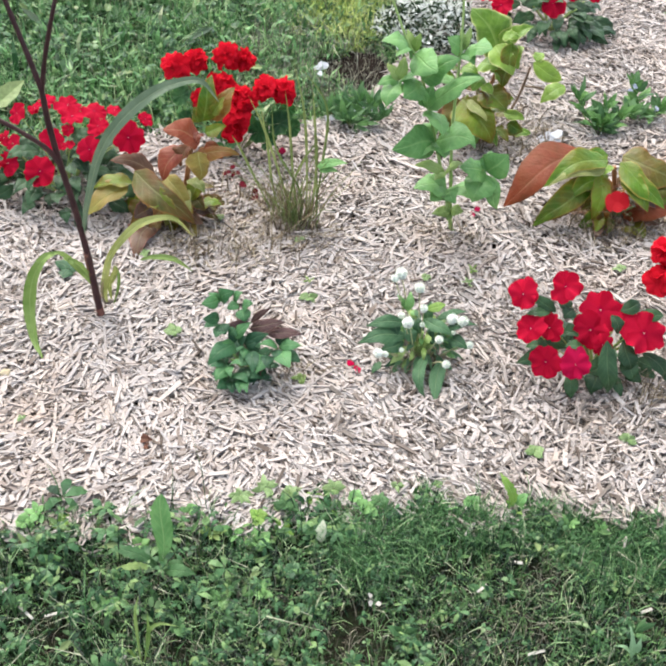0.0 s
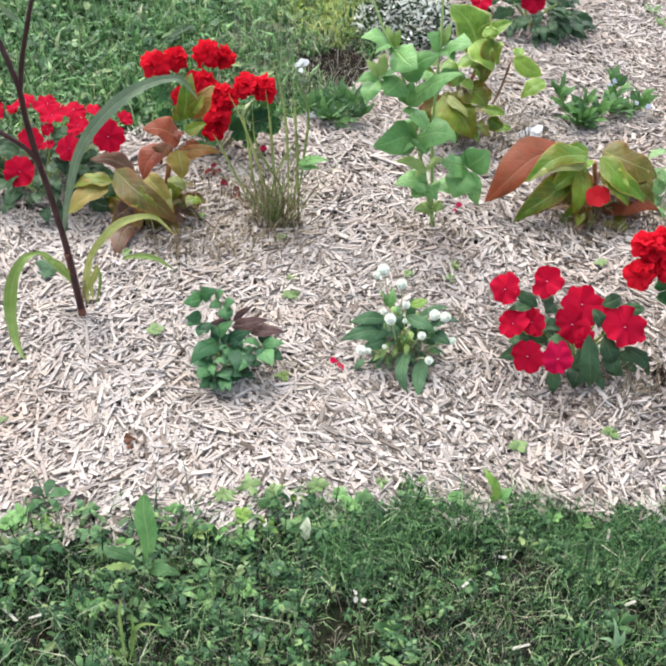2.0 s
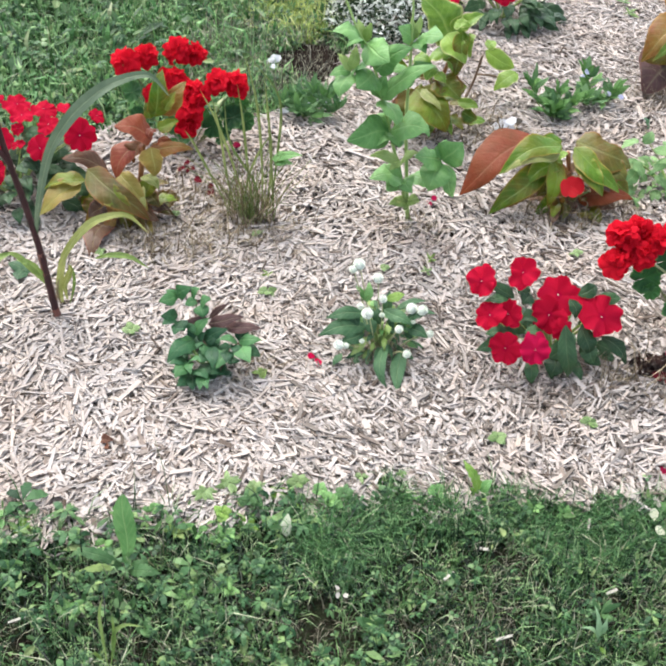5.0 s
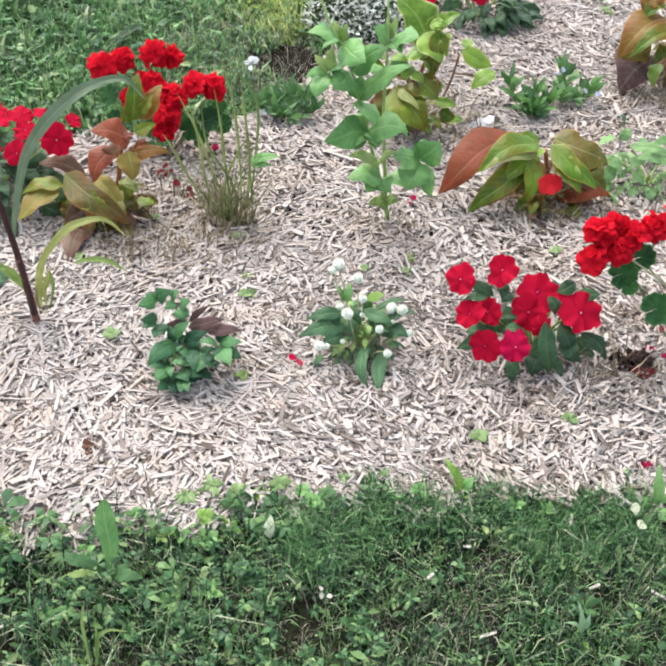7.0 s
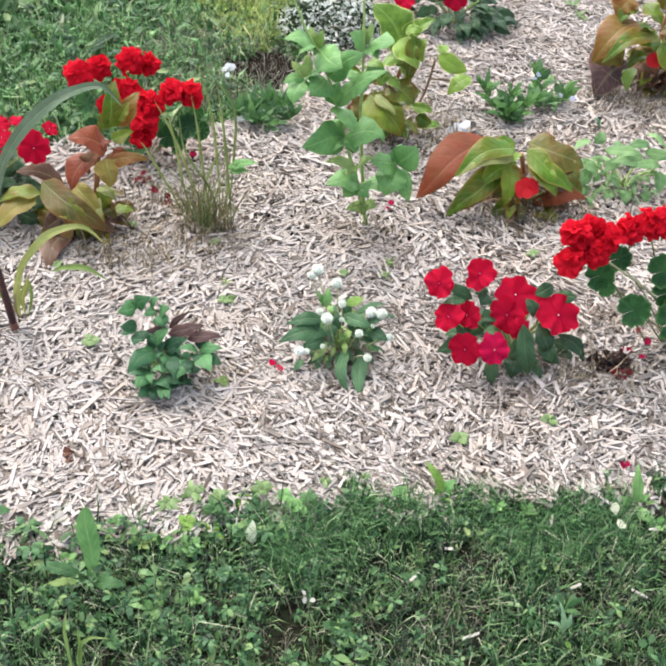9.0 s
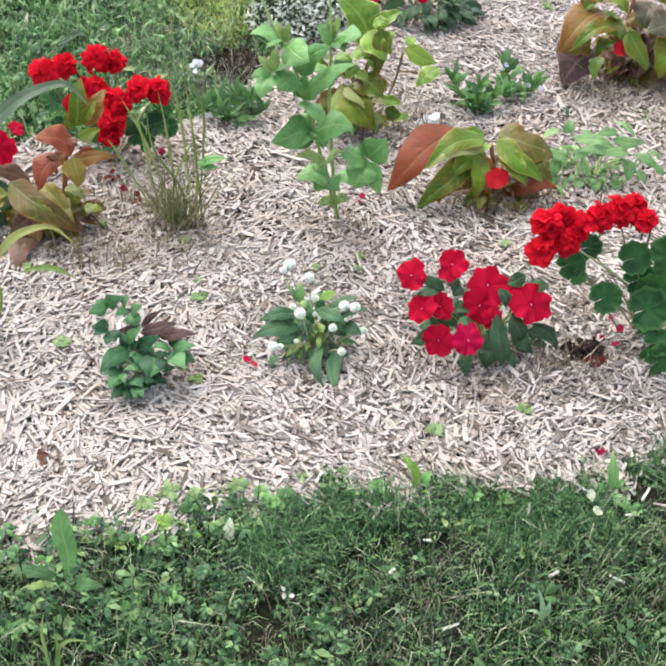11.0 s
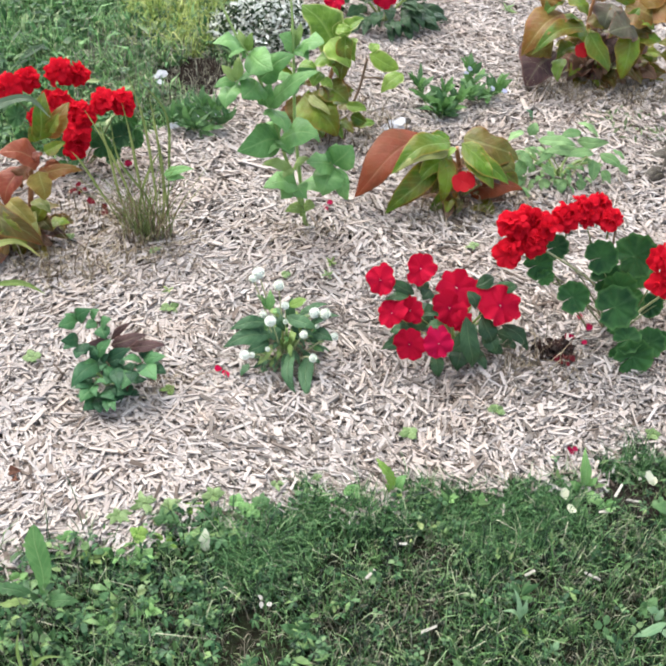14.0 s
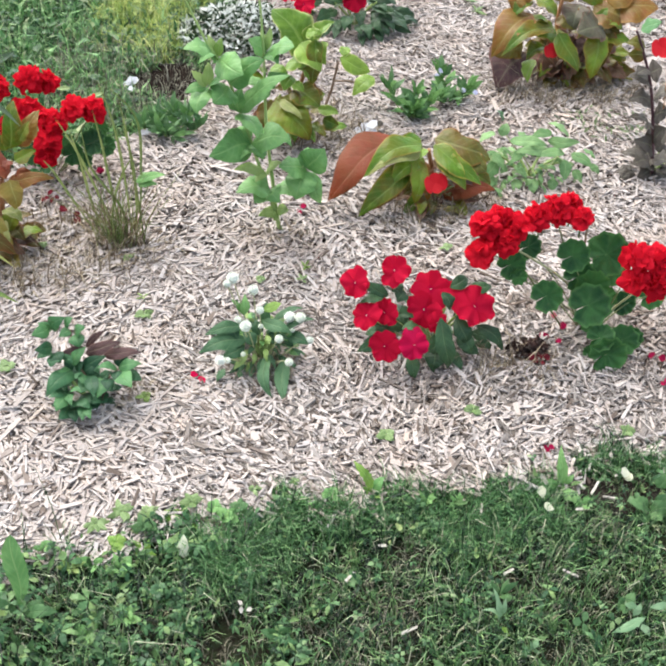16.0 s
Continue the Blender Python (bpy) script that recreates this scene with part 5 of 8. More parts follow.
leaf(geranium_back, (-13.0, -3.0, 8.5), (-12.0, -3.0, 9.1), 4.6, GERANIUM_LEAF, 'round')
leaf(geranium_back, (5.4, -5.0, 7.8), (6.4, -5.0, 8.3), 5.7, GERANIUM_LEAF, 'round')
leaf(geranium_back, (10.5, -4.0, 10.2), (11.5, -4.0, 10.7), 6.9, GERANIUM_LEAF, 'round')
leaf(geranium_back, (13.5, -2.0, 7.9), (14.5, -2.0, 8.5), 5.0, GERANIUM_LEAF, 'round')
leaf(geranium_back, (8.0, -6.0, 5.8), (9.0, -6.0, 6.3), 4.8, GERANIUM_LEAF, 'round')
leaf(geranium_back, (-1.3, -4.0, 4.1), (-0.3, -4.0, 4.6), 5.6, GERANIUM_LEAF, 'round')
leaf(geranium_back, (-4.6, -3.0, 6.4), (-3.6, -3.0, 6.9), 4.6, GERANIUM_LEAF, 'round')
leaf(geranium_back, (-4.5, -6.0, 2.4), (-3.5, -6.0, 3.0), 3.7, GERANIUM_LEAF, 'round')
leaf(geranium_back, (2.3, 0.0, 7.5), (3.3, 0.0, 8.0), 4.4, GERANIUM_LEAF, 'round')
leaf(geranium_back, (-8.7, 2.0, 11.7), (-7.7, 2.0, 12.2), 3.8, GERANIUM_LEAF, 'round')
leaf(geranium_back, (12.0, 3.0, 10.3), (13.0, 3.0, 10.8), 3.8, GERANIUM_LEAF, 'round')

begonia_left = plant((-0.354, 1.793), 'begonia', 'dragon-wing begonia with red and olive leaves', 'plant', 'begonias in the bed')
stem(begonia_left, [(0.1, -0.6, 0.4), (1.4, 0.0, 7.8), (2.5, 1.0, 16.2), (3.3, 2.0, 22.2)], 0.70, 0.50, BEGONIA_STEM, 'stem')
leaf(begonia_left, (5.4, 2.0, 24.9), (7.2, 5.2, 34.5), 4.9, BEGONIA_GREEN, 'begonia', fold=0.3, twist=0.1)
leaf(begonia_left, (6.8, 2.0, 25.6), (12.1, 5.2, 32.0), 4.6, BEGONIA_ORANGE, 'begonia')
leaf(begonia_left, (7.8, 1.0, 27.2), (10.3, 2.1, 31.3), 2.7, BEGONIA_GREEN, 'begonia')
leaf(begonia_left, (4.6, 2.0, 24.5), (3.6, 3.1, 27.7), 2.8, BEGONIA_GREEN, 'begonia')
leaf(begonia_left, (5.1, 0.0, 20.7), (-2.5, -2.2, 24.5), 6.4, BEGONIA_CORAL, 'begonia', fold=0.15, twist=0.0)
leaf(begonia_left, (1.6, -1.0, 20.1), (-2.5, -5.3, 13.5), 5.3, BEGONIA_CORAL, 'begonia', fold=0.2, twist=0.0)
leaf(begonia_left, (2.8, -1.0, 20.5), (1.2, -3.2, 16.2), 4.2, BEGONIA_RED, 'begonia')
leaf(begonia_left, (5.0, -2.0, 19.7), (5.8, -5.2, 14.4), 5.4, BEGONIA_YELLOW, 'begonia', fold=0.3)
leaf(begonia_left, (4.2, 0.0, 18.1), (14.0, -1.1, 19.2), 3.5, BEGONIA_ORANGE, 'begonia', fold=0.2)
leaf(begonia_left, (6.3, 1.0, 20.3), (10.0, -0.1, 17.2), 3.5, BEGONIA_RED, 'begonia')
leaf(begonia_left, (6.1, 1.0, 22.7), (10.6, 2.1, 24.2), 3.1, BEGONIA_GREEN, 'begonia')
leaf(begonia_left, (5.0, 1.0, 22.6), (4.4, -1.2, 21.2), 3.1, BEGONIA_CORAL, 'begonia')
leaf(begonia_left, (-5.7, 2.0, 10.3), (-15.2, -0.2, 14.4), 4.5, BEGONIA_DARK, 'begonia', fold=0.15, twist=0.0)
leaf(begonia_left, (-10.0, -2.0, 10.1), (-18.9, -4.2, 8.6), 4.9, BEGONIA_GREEN, 'begonia')
leaf(begonia_left, (-10.8, -3.0, 10.0), (-19.3, -8.4, 4.8), 5.6, BEGONIA_YELLOW, 'begonia', fold=0.3, twist=0.1)
leaf(begonia_left, (-9.4, -2.0, 13.3), (4.9, -8.5, 5.0), 6.6, BEGONIA_OLIVE, 'begonia', fold=0.3, twist=0.05)
leaf(begonia_left, (-7.4, -3.0, 11.0), (1.7, -9.5, 6.2), 5.3, BEGONIA_GREEN, 'begonia')
leaf(begonia_left, (-7.5, -2.0, 5.5), (-9.0, -5.0, 1.9), 4.8, BEGONIA_OLIVE, 'begonia')
leaf(begonia_left, (-5.2, -1.0, 3.8), (-7.1, -5.6, 0.6), 5.2, BEGONIA_DARK, 'begonia')
leaf(begonia_left, (-5.2, -3.5, 0.6), (-6.8, -17.8, 0.6), 6.4, BEGONIA_DARK, 'begonia', fold=0.15)
leaf(begonia_left, (-2.7, -1.0, 12.2), (4.2, -6.4, 6.2), 5.3, BEGONIA_YELLOW, 'begonia', fold=0.4)
leaf(begonia_left, (3.0, -2.0, 12.5), (6.6, -5.2, 11.1), 3.5, BEGONIA_CREAM, 'begonia')
leaf(begonia_left, (3.1, -4.0, 11.0), (3.7, -7.2, 5.3), 1.3, BEGONIA_CREAM, 'begonia')
leaf(begonia_left, (3.7, -1.0, 7.2), (6.4, -4.2, 5.7), 3.6, BEGONIA_OLIVE, 'begonia')
leaf(begonia_left, (2.0, -3.0, 1.0), (5.2, -8.3, 0.6), 3.5, BEGONIA_YELLOW, 'begonia')
leaf(begonia_left, (-1.9, -2.0, 3.6), (3.3, -6.0, 2.0), 5.2, BEGONIA_OLIVE, 'begonia')
leaf(begonia_left, (-0.2, -1.0, 0.6), (-2.3, -6.6, 0.6), 5.2, BEGONIA_DARK, 'begonia')
leaf(begonia_left, (-4.8, -1.0, 10.5), (-7.7, -4.2, 6.5), 5.8, BEGONIA_OLIVE, 'begonia')
leaf(begonia_left, (-0.8, -2.0, 6.2), (-4.5, -6.3, 3.5), 5.8, BEGONIA_ORANGE, 'begonia')
leaf(begonia_left, (4.1, 0.0, 10.2), (2.7, -2.2, 6.3), 3.8, BEGONIA_GREEN, 'begonia')
dome_leaves(begonia_left, (-2, 0, 0), 8, 5, 9, 14, BEGONIA_OLIVE, 7.0, 3.6, 21, 'begonia', (BEGONIA_OLIVE, BEGONIA_DARK, BEGONIA_ORANGE, BEGONIA_GREEN))
# dark filler leaves stand in for shade and brown debris at the foot
dome_leaves(begonia_left, (-1, 1, 0), 6, 4, 7, 14, BEGONIA_DARK, 5.0, 3.0, 28, 'begonia', (BEGONIA_DARK, BEGONIA_OLIVE))

grass_clump = plant((-0.091, 1.798), 'grass_clump', 'wispy clump of thin green and straw stalks', 'plant')
wisps(grass_clump, 120, 22, 11)
strap(grass_clump, [(5.5, -0.6, 0.4), (4.7, 0.0, 13.9), (3.8, -0.0, 26.7), (2.6, 0.0, 37.6)], 0.7, STALK, 'stalk')
strap(grass_clump, [(1.0, 0.0, 0.7), (-0.5, -0.0, 13.3), (-1.7, 0.0, 26.1), (-3.0, 1.0, 34.1)], 0.7, STALK, 'stalk')
strap(grass_clump, [(-3.1, 1.0, 0.8), (-5.2, 0.0, 11.7), (-6.5, -1.0, 23.1), (-8.2, -2.0, 33.2)], 0.7, STALK, 'stalk')
strap(grass_clump, [(-5.1, 0.0, 3.7), (-9.1, 0.0, 12.5), (-12.4, 0.0, 19.8), (-14.3, -0.0, 23.0)], 0.7, STALK, 'stalk')
strap(grass_clump, [(2.9, 0.0, 0.9), (2.5, -0.0, 15.9), (1.2, 0.0, 30.5), (-1.7, 2.0, 40.9)], 0.7, STALK, 'stalk')
strap(grass_clump, [(-0.1, 0.0, 1.8), (-3.9, 0.0, 15.2), (-7.4, 0.0, 25.6), (-10.7, 0.0, 32.9)], 0.7, STALK, 'stalk')
strap(grass_clump, [(4.4, 0.0, 2.3), (5.9, 0.0, 18.4), (5.9, 0.0, 32.0), (-0.6, 0.0, 41.1)], 0.7, STALK, 'stalk')
strap(grass_clump, [(-2.0, 0.0, 1.6), (-0.4, 0.0, 12.2), (2.1, 0.0, 19.1), (4.7, -0.0, 23.6)], 0.7, STALK, 'stalk')
strap(grass_clump, [(2.0, 0.0, 0.8), (1.1, -0.0, 10.1), (-4.5, 0.0, 20.6), (-5.7, 0.0, 30.9)], 0.7, STALK, 'stalk')
strap(grass_clump, [(3.4, 0.0, 2.2), (4.4, 0.0, 10.5), (4.4, 0.0, 21.5), (2.9, 1.0, 30.1)], 0.7, STALK, 'stalk')
leaf(grass_clump, (4.6, -0.0, 17.0), (11.4, -2.0, 19.6), 2.5, WEED_LEAF, 'ovate')
leaf(grass_clump, (5.1, 0.0, 16.7), (9.4, -3.0, 17.9), 2.1, WEED_LEAF, 'ovate')

begonia_right = plant((0.681, 1.945), 'begonia', 'dragon-wing begonia with drooping red and bright green leaves', 'plant', 'begonias in the bed')
stem(begonia_right, [(-0.2, -0.6, 0.4), (-1.7, 0.0, 7.3), (-3.6, 0.0, 14.9)], 0.70, 0.50, BEGONIA_STEM, 'stem')
stem(begonia_right, [(-3.4, 0.0, 14.1), (-6.1, -1.0, 15.4), (-8.7, -2.0, 15.3)], 0.35, 0.25, BEGONIA_STEM, 'side_stem')
leaf(begonia_right, (-11.4, 2.0, 17.2), (-28.4, -6.6, 5.5), 10.0, BEGONIA_RED, 'begonia', fold=0.2, twist=0.1)
leaf(begonia_right, (-5.4, 0.0, 16.4), (-20.4, -7.6, 12.4), 6.0, BEGONIA_BRIGHT, 'begonia', fold=0.3, twist=0.0)
leaf(begonia_right, (-5.3, 2.0, 16.8), (-14.5, -2.3, 15.6), 4.5, BEGONIA_BRIGHT, 'begonia')
leaf(begonia_right, (-5.8, -1.0, 14.7), (-19.8, -8.6, 13.2), 3.0, BEGONIA_CREAM, 'begonia', fold=0.1)
leaf(begonia_right, (-8.7, -1.0, 11.3), (-21.3, -9.6, 2.6), 6.4, BEGONIA_GREEN, 'begonia', fold=0.3)
leaf(begonia_right, (-9.9, 0.0, 8.9), (-17.2, -5.4, 1.7), 6.1, BEGONIA_OLIVE, 'begonia')
leaf(begonia_right, (-4.5, 0.0, 12.5), (-13.8, -6.5, 9.2), 5.6, BEGONIA_BRIGHT, 'begonia')
leaf(begonia_right, (-6.6, -2.0, 13.3), (-7.4, -7.4, 4.3), 4.8, BEGONIA_GREEN, 'begonia', fold=0.5)
leaf(begonia_right, (-7.5, -1.0, 11.8), (-9.4, -5.3, 6.4), 3.5, BEGONIA_OLIVE, 'begonia')
leaf(begonia_right, (-4.5, -1.0, 12.2), (-3.9, -6.4, 3.9), 3.1, BEGONIA_ORANGE, 'begonia')
leaf(begonia_right, (-2.5, 0.0, 16.1), (8.3, -7.6, 9.3), 6.0, BEGONIA_BRIGHT, 'begonia', fold=0.35, twist=0.0)
leaf(begonia_right, (-0.8, -1.0, 14.0), (4.4, -8.6, 8.7), 5.1, BEGONIA_BRIGHT, 'begonia')
leaf(begonia_right, (-1.2, 4.0, 15.4), (12.5, 0.8, 11.1), 10.4, BEGONIA_OLIVE, 'begonia', fold=0.15, twist=0.0)
leaf(begonia_right, (5.5, 2.0, 12.1), (10.6, -3.4, 10.2), 7.8, BEGONIA_OLIVE, 'begonia')
leaf(begonia_right, (3.3, 1.0, 11.8), (9.5, -3.3, 5.6), 5.7, BEGONIA_DARK, 'begonia')
leaf(begonia_right, (0.9, 0.0, 2.9), (13.4, -4.3, 5.6), 5.7, BEGONIA_RED, 'begonia', fold=0.15, twist=0.0)
leaf(begonia_right, (-3.1, 1.0, 9.6), (2.4, -1.2, 8.7), 4.1, BEGONIA_RED, 'begonia')
leaf(begonia_right, (-2.5, 1.0, 8.1), (-2.9, -1.2, 4.3), 3.1, BEGONIA_DARK, 'begonia')
leaf(begonia_right, (-1.4, -2.0, 1.3), (-9.9, -6.0, 0.8), 5.4, BEGONIA_GREEN, 'begonia')
leaf(begonia_right, (2.9, -2.0, 0.7), (6.1, -8.2, 0.6), 5.7, BEGONIA_GREEN, 'begonia')
leaf(begonia_right, (-1.1, -2.0, 1.8), (-5.5, -8.1, 0.6), 3.1, BEGONIA_BRIGHT, 'begonia')
leaf(begonia_right, (9.2, 2.0, 7.3), (13.3, -0.2, 4.4), 4.7, BEGONIA_GREEN, 'begonia')
leaf(begonia_right, (-4.5, -2.0, 16.0), (-6.6, -4.2, 14.8), 1.8, BEGONIA_PALE, 'begonia')
begonia_flower(begonia_right, (-2.8, -7.0, 9.7), 5.4, (.1,-.8,.6))
dome_leaves(begonia_right, (-1, 0, 0), 9, 5, 8, 16, BEGONIA_OLIVE, 7.0, 3.6, 22, 'begonia', (BEGONIA_OLIVE, BEGONIA_GREEN, BEGONIA_DARK))
# low dark leaves added in place of shade and debris under the plant
dome_leaves(begonia_right, (0, 1, 0), 8, 4, 6, 16, BEGONIA_DARK, 5.0, 3.0, 27, 'begonia', (BEGONIA_DARK, BEGONIA_OLIVE))

begonia_back = plant((0.364, 2.260), 'begonia', 'pale green begonia with cupped leaves and cream rims', 'plant', 'begonias in the bed')
stem(begonia_back, [(-0.1, -0.7, 0.4), (-0.3, 0.0, 12.0), (1.8, 1.0, 21.2), (2.3, 2.0, 26.6)], 0.70, 0.40, BEGONIA_STEM, 'stem')
leaf(begonia_back, (1.8, 2.0, 25.0), (-6.7, 6.3, 34.1), 11.2, BEGONIA_PALE, 'begonia', fold=0.12, twist=0.0)
leaf(begonia_back, (3.3, 1.0, 29.2), (8.4, -0.1, 33.5), 4.6, BEGONIA_PALE, 'begonia')
leaf(begonia_back, (1.5, 3.0, 27.2), (5.8, 5.2, 31.4), 4.5, BEGONIA_PALE, 'begonia')
leaf(begonia_back, (0.2, 1.0, 27.4), (5.0, -4.4, 22.3), 6.3, BEGONIA_PALE, 'begonia', fold=0.5, twist=0.1)
leaf(begonia_back, (3.9, 0.0, 28.8), (4.2, -3.2, 21.9), 4.4, BEGONIA_GREEN, 'begonia')
leaf(begonia_back, (5.8, 1.0, 27.9), (6.4, -2.2, 23.0), 4.7, BEGONIA_PALE, 'begonia', fold=0.5)
leaf(begonia_back, (1.5, 0.0, 30.7), (5.2, -2.2, 31.0), 3.2, BEGONIA_PALE, 'begonia')
leaf(begonia_back, (-7.1, 1.0, 20.9), (-3.2, -2.2, 20.6), 4.2, BEGONIA_PALE, 'begonia')
leaf(begonia_back, (-2.8, 2.0, 21.8), (1.6, -1.2, 22.1), 6.3, BEGONIA_PALE, 'begonia')
leaf(begonia_back, (1.4, 1.0, 22.0), (2.7, -2.2, 18.4), 5.2, BEGONIA_PALE, 'begonia')
leaf(begonia_back, (4.3, 0.0, 22.8), (3.2, -2.2, 17.7), 4.5, BEGONIA_GREEN, 'begonia')
leaf(begonia_back, (-0.3, 0.0, 16.1), (5.0, -5.4, 12.9), 8.2, BEGONIA_GREEN, 'begonia')
leaf(begonia_back, (-1.3, -2.0, 18.3), (0.8, -4.2, 16.6), 3.0, BEGONIA_PALE, 'begonia')
leaf(begonia_back, (-1.9, 0.0, 19.1), (-4.2, -3.2, 16.5), 4.5, BEGONIA_PALE, 'begonia')
leaf(begonia_back, (-6.0, -1.0, 13.0), (2.3, -8.6, 5.1), 11.2, BEGONIA_GREEN, 'begonia', fold=0.35, twist=0.05)
leaf(begonia_back, (-5.5, 0.0, 12.4), (-6.4, -5.4, 3.9), 8.3, BEGONIA_OLIVE, 'begonia')
# narrow cream leaf drawn for the highlight along a pale leaf edge
leaf(begonia_back, (-4.8, -3.0, 14.0), (-0.0, -9.5, 11.8), 2.5, BEGONIA_CREAM, 'begonia', fold=0.1)
leaf(begonia_back, (-8.8, 0.0, 18.5), (-15.6, -3.2, 17.4), 5.2, BEGONIA_GREEN, 'begonia')
leaf(begonia_back, (-7.9, 0.0, 8.2), (-11.8, -3.2, 5.3), 5.3, BEGONIA_DARK, 'begonia')
leaf(begonia_back, (-5.5, 0.0, 4.4), (-8.1, -3.2, 0.6), 6.1, BEGONIA_OLIVE, 'begonia')
leaf(begonia_back, (1.8, 0.0, 10.5), (4.6, -3.2, 11.5), 5.3, BEGONIA_GREEN, 'begonia')
leaf(begonia_back, (-1.0, 0.0, 2.1), (4.6, -6.5, 3.2), 3.1, BEGONIA_DARK, 'begonia')
leaf(begonia_back, (-1.6, -1.0, 13.3), (-2.8, -4.2, 11.5), 5.2, BEGONIA_GREEN, 'begonia')
leaf(begonia_back, (-7.6, 2.0, 18.8), (-12.2, 0.9, 20.3), 4.5, BEGONIA_GREEN, 'begonia')
leaf(begonia_back, (2.3, 1.0, 15.2), (6.6, -0.1, 12.0), 4.5, BEGONIA_OLIVE, 'begonia')
dome_leaves(begonia_back, (0, 1, 0), 8, 5, 17, 26, BEGONIA_PALE, 6.0, 3.6, 23, 'begonia', (BEGONIA_PALE, BEGONIA_GREEN, BEGONIA_OLIVE))

young_shrub = plant((0.463, 2.440), 'seedling', 'thin brown twig with three yellow-green leaves', 'plant')
stem(young_shrub, [(-0.1, -0.8, 0.4), (1.8, 0.0, 6.1), (3.1, 0.0, 13.9)], 0.40, 0.30, TWIG, 'stem')
stem(young_shrub, [(2.3, 0.0, 8.1), (6.2, 0.0, 8.1), (8.7, 0.0, 7.4)], 0.25, 0.20, TWIG, 'side_stem')
leaf(young_shrub, (3.6, 0.0, 15.2), (12.1, -1.0, 11.2), 5.1, BEGONIA_PALE, 'ovate')
leaf(young_shrub, (4.1, 0.0, 15.8), (6.3, 2.0, 17.2), 3.6, BEGONIA_PALE, 'ovate')
leaf(young_shrub, (13.6, 0.0, 9.2), (7.3, -3.0, 5.0), 5.4, BEGONIA_PALE, 'ovate')

tall_weed = plant((0.280, 1.828), 'tall_weed', 'tall square-stemmed weed with paired pale green leaves', 'plant')
stem(tall_weed, [(0.1, -0.5, 0.4), (-3.1, 0.0, 11.5), (-6.0, 1.0, 20.7), (-9.3, 2.0, 31.4), (-12.7, 3.0, 40.5), (-15.4, 3.0, 45.0), (-18.2, 5.0, 50.3), (-21.6, 7.0, 57.2)], 0.45, 0.22, WEED_STEM, 'stem')
stem(tall_weed, [(-0.5, 0.0, 1.2), (-2.3, 2.0, 16.0), (-3.4, 3.0, 26.2), (-3.9, 4.0, 38.9), (-4.3, 6.0, 48.3), (-5.3, 8.0, 58.2)], 0.45, 0.22, WEED_STEM, 'side_stem')
stem(tall_weed, [(-2.2, 0.0, 8.2), (0.6, -1.0, 13.7), (4.5, -2.0, 19.2)], 0.28, 0.20, WEED_STEM, 'side_stem')
leaf(tall_weed, (-14.1, 3.0, 42.4), (-20.9, -1.3, 46.7), 5.9, WEED_LEAF, 'ovate', fold=0.12)
leaf(tall_weed, (-13.8, 3.0, 42.4), (-8.9, -4.6, 42.5), 6.6, WEED_LEAF, 'ovate', fold=0.12)
leaf(tall_weed, (-14.1, 3.0, 42.9), (-15.7, 5.2, 46.9), 1.8, WEED_YOUNG, 'ovate', fold=0.12)
leaf(tall_weed, (-13.8, 3.0, 42.9), (-12.9, 4.1, 46.7), 2.1, WEED_YOUNG, 'ovate', fold=0.12)
leaf(tall_weed, (-13.9, 3.0, 42.6), (-17.9, -3.5, 44.5), 2.8, WEED_LEAF, 'ovate', fold=0.12)
leaf(tall_weed, (-11.3, 2.0, 37.2), (-4.2, -0.2, 43.8), 5.6, WEED_LEAF, 'ovate', fold=0.12)
leaf(tall_weed, (-11.4, 2.0, 37.3), (-9.9, 3.1, 41.5), 3.1, WEED_LEAF, 'ovate', fold=0.12)
leaf(tall_weed, (-11.6, 2.0, 36.7), (-15.2, -4.5, 36.1), 7.0, WEED_LEAF, 'ovate', fold=0.12)
leaf(tall_weed, (-16.3, 1.0, 37.2), (-19.3, 2.1, 40.3), 2.4, WEED_YOUNG, 'ovate', fold=0.12)
leaf(tall_weed, (-16.4, 1.0, 37.3), (-15.6, 3.2, 41.7), 2.5, WEED_YOUNG, 'ovate', fold=0.12)
leaf(tall_weed, (-16.4, 1.0, 37.0), (-20.9, -1.2, 36.9), 2.8, WEED_LEAF, 'ovate', fold=0.12)
leaf(tall_weed, (-16.3, 1.0, 36.7), (-18.6, -4.4, 33.7), 5.5, WEED_LEAF, 'ovate', fold=0.12)
leaf(tall_weed, (-16.2, 1.0, 37.1), (-12.0, -2.2, 40.4), 4.1, WEED_LEAF, 'ovate', fold=0.12)
leaf(tall_weed, (-9.4, 2.0, 30.7), (0.9, -2.3, 41.2), 4.9, WEED_LEAF, 'ovate', fold=0.12)
leaf(tall_weed, (-9.4, 2.0, 31.0), (-13.7, 3.1, 33.9), 3.1, WEED_LEAF, 'ovate', fold=0.12)
leaf(tall_weed, (-9.2, 2.0, 30.4), (-6.1, -5.6, 28.6), 5.2, WEED_LEAF, 'ovate', fold=0.12)
leaf(tall_weed, (-9.3, 2.0, 30.3), (-9.0, 2.0, 36.6), 4.0, WEED_LEAF, 'ovate', fold=0.12)
leaf(tall_weed, (-6.9, 1.0, 23.4), (-16.4, -5.5, 24.2), 7.6, WEED_LEAF, 'ovate', fold=0.12)
leaf(tall_weed, (-6.7, 1.0, 23.6), (1.0, -5.5, 27.9), 7.9, WEED_LEAF, 'ovate', fold=0.12)
leaf(tall_weed, (-7.1, 1.0, 24.0), (-10.3, 2.1, 26.7), 5.1, WEED_LEAF, 'ovate', fold=0.12)
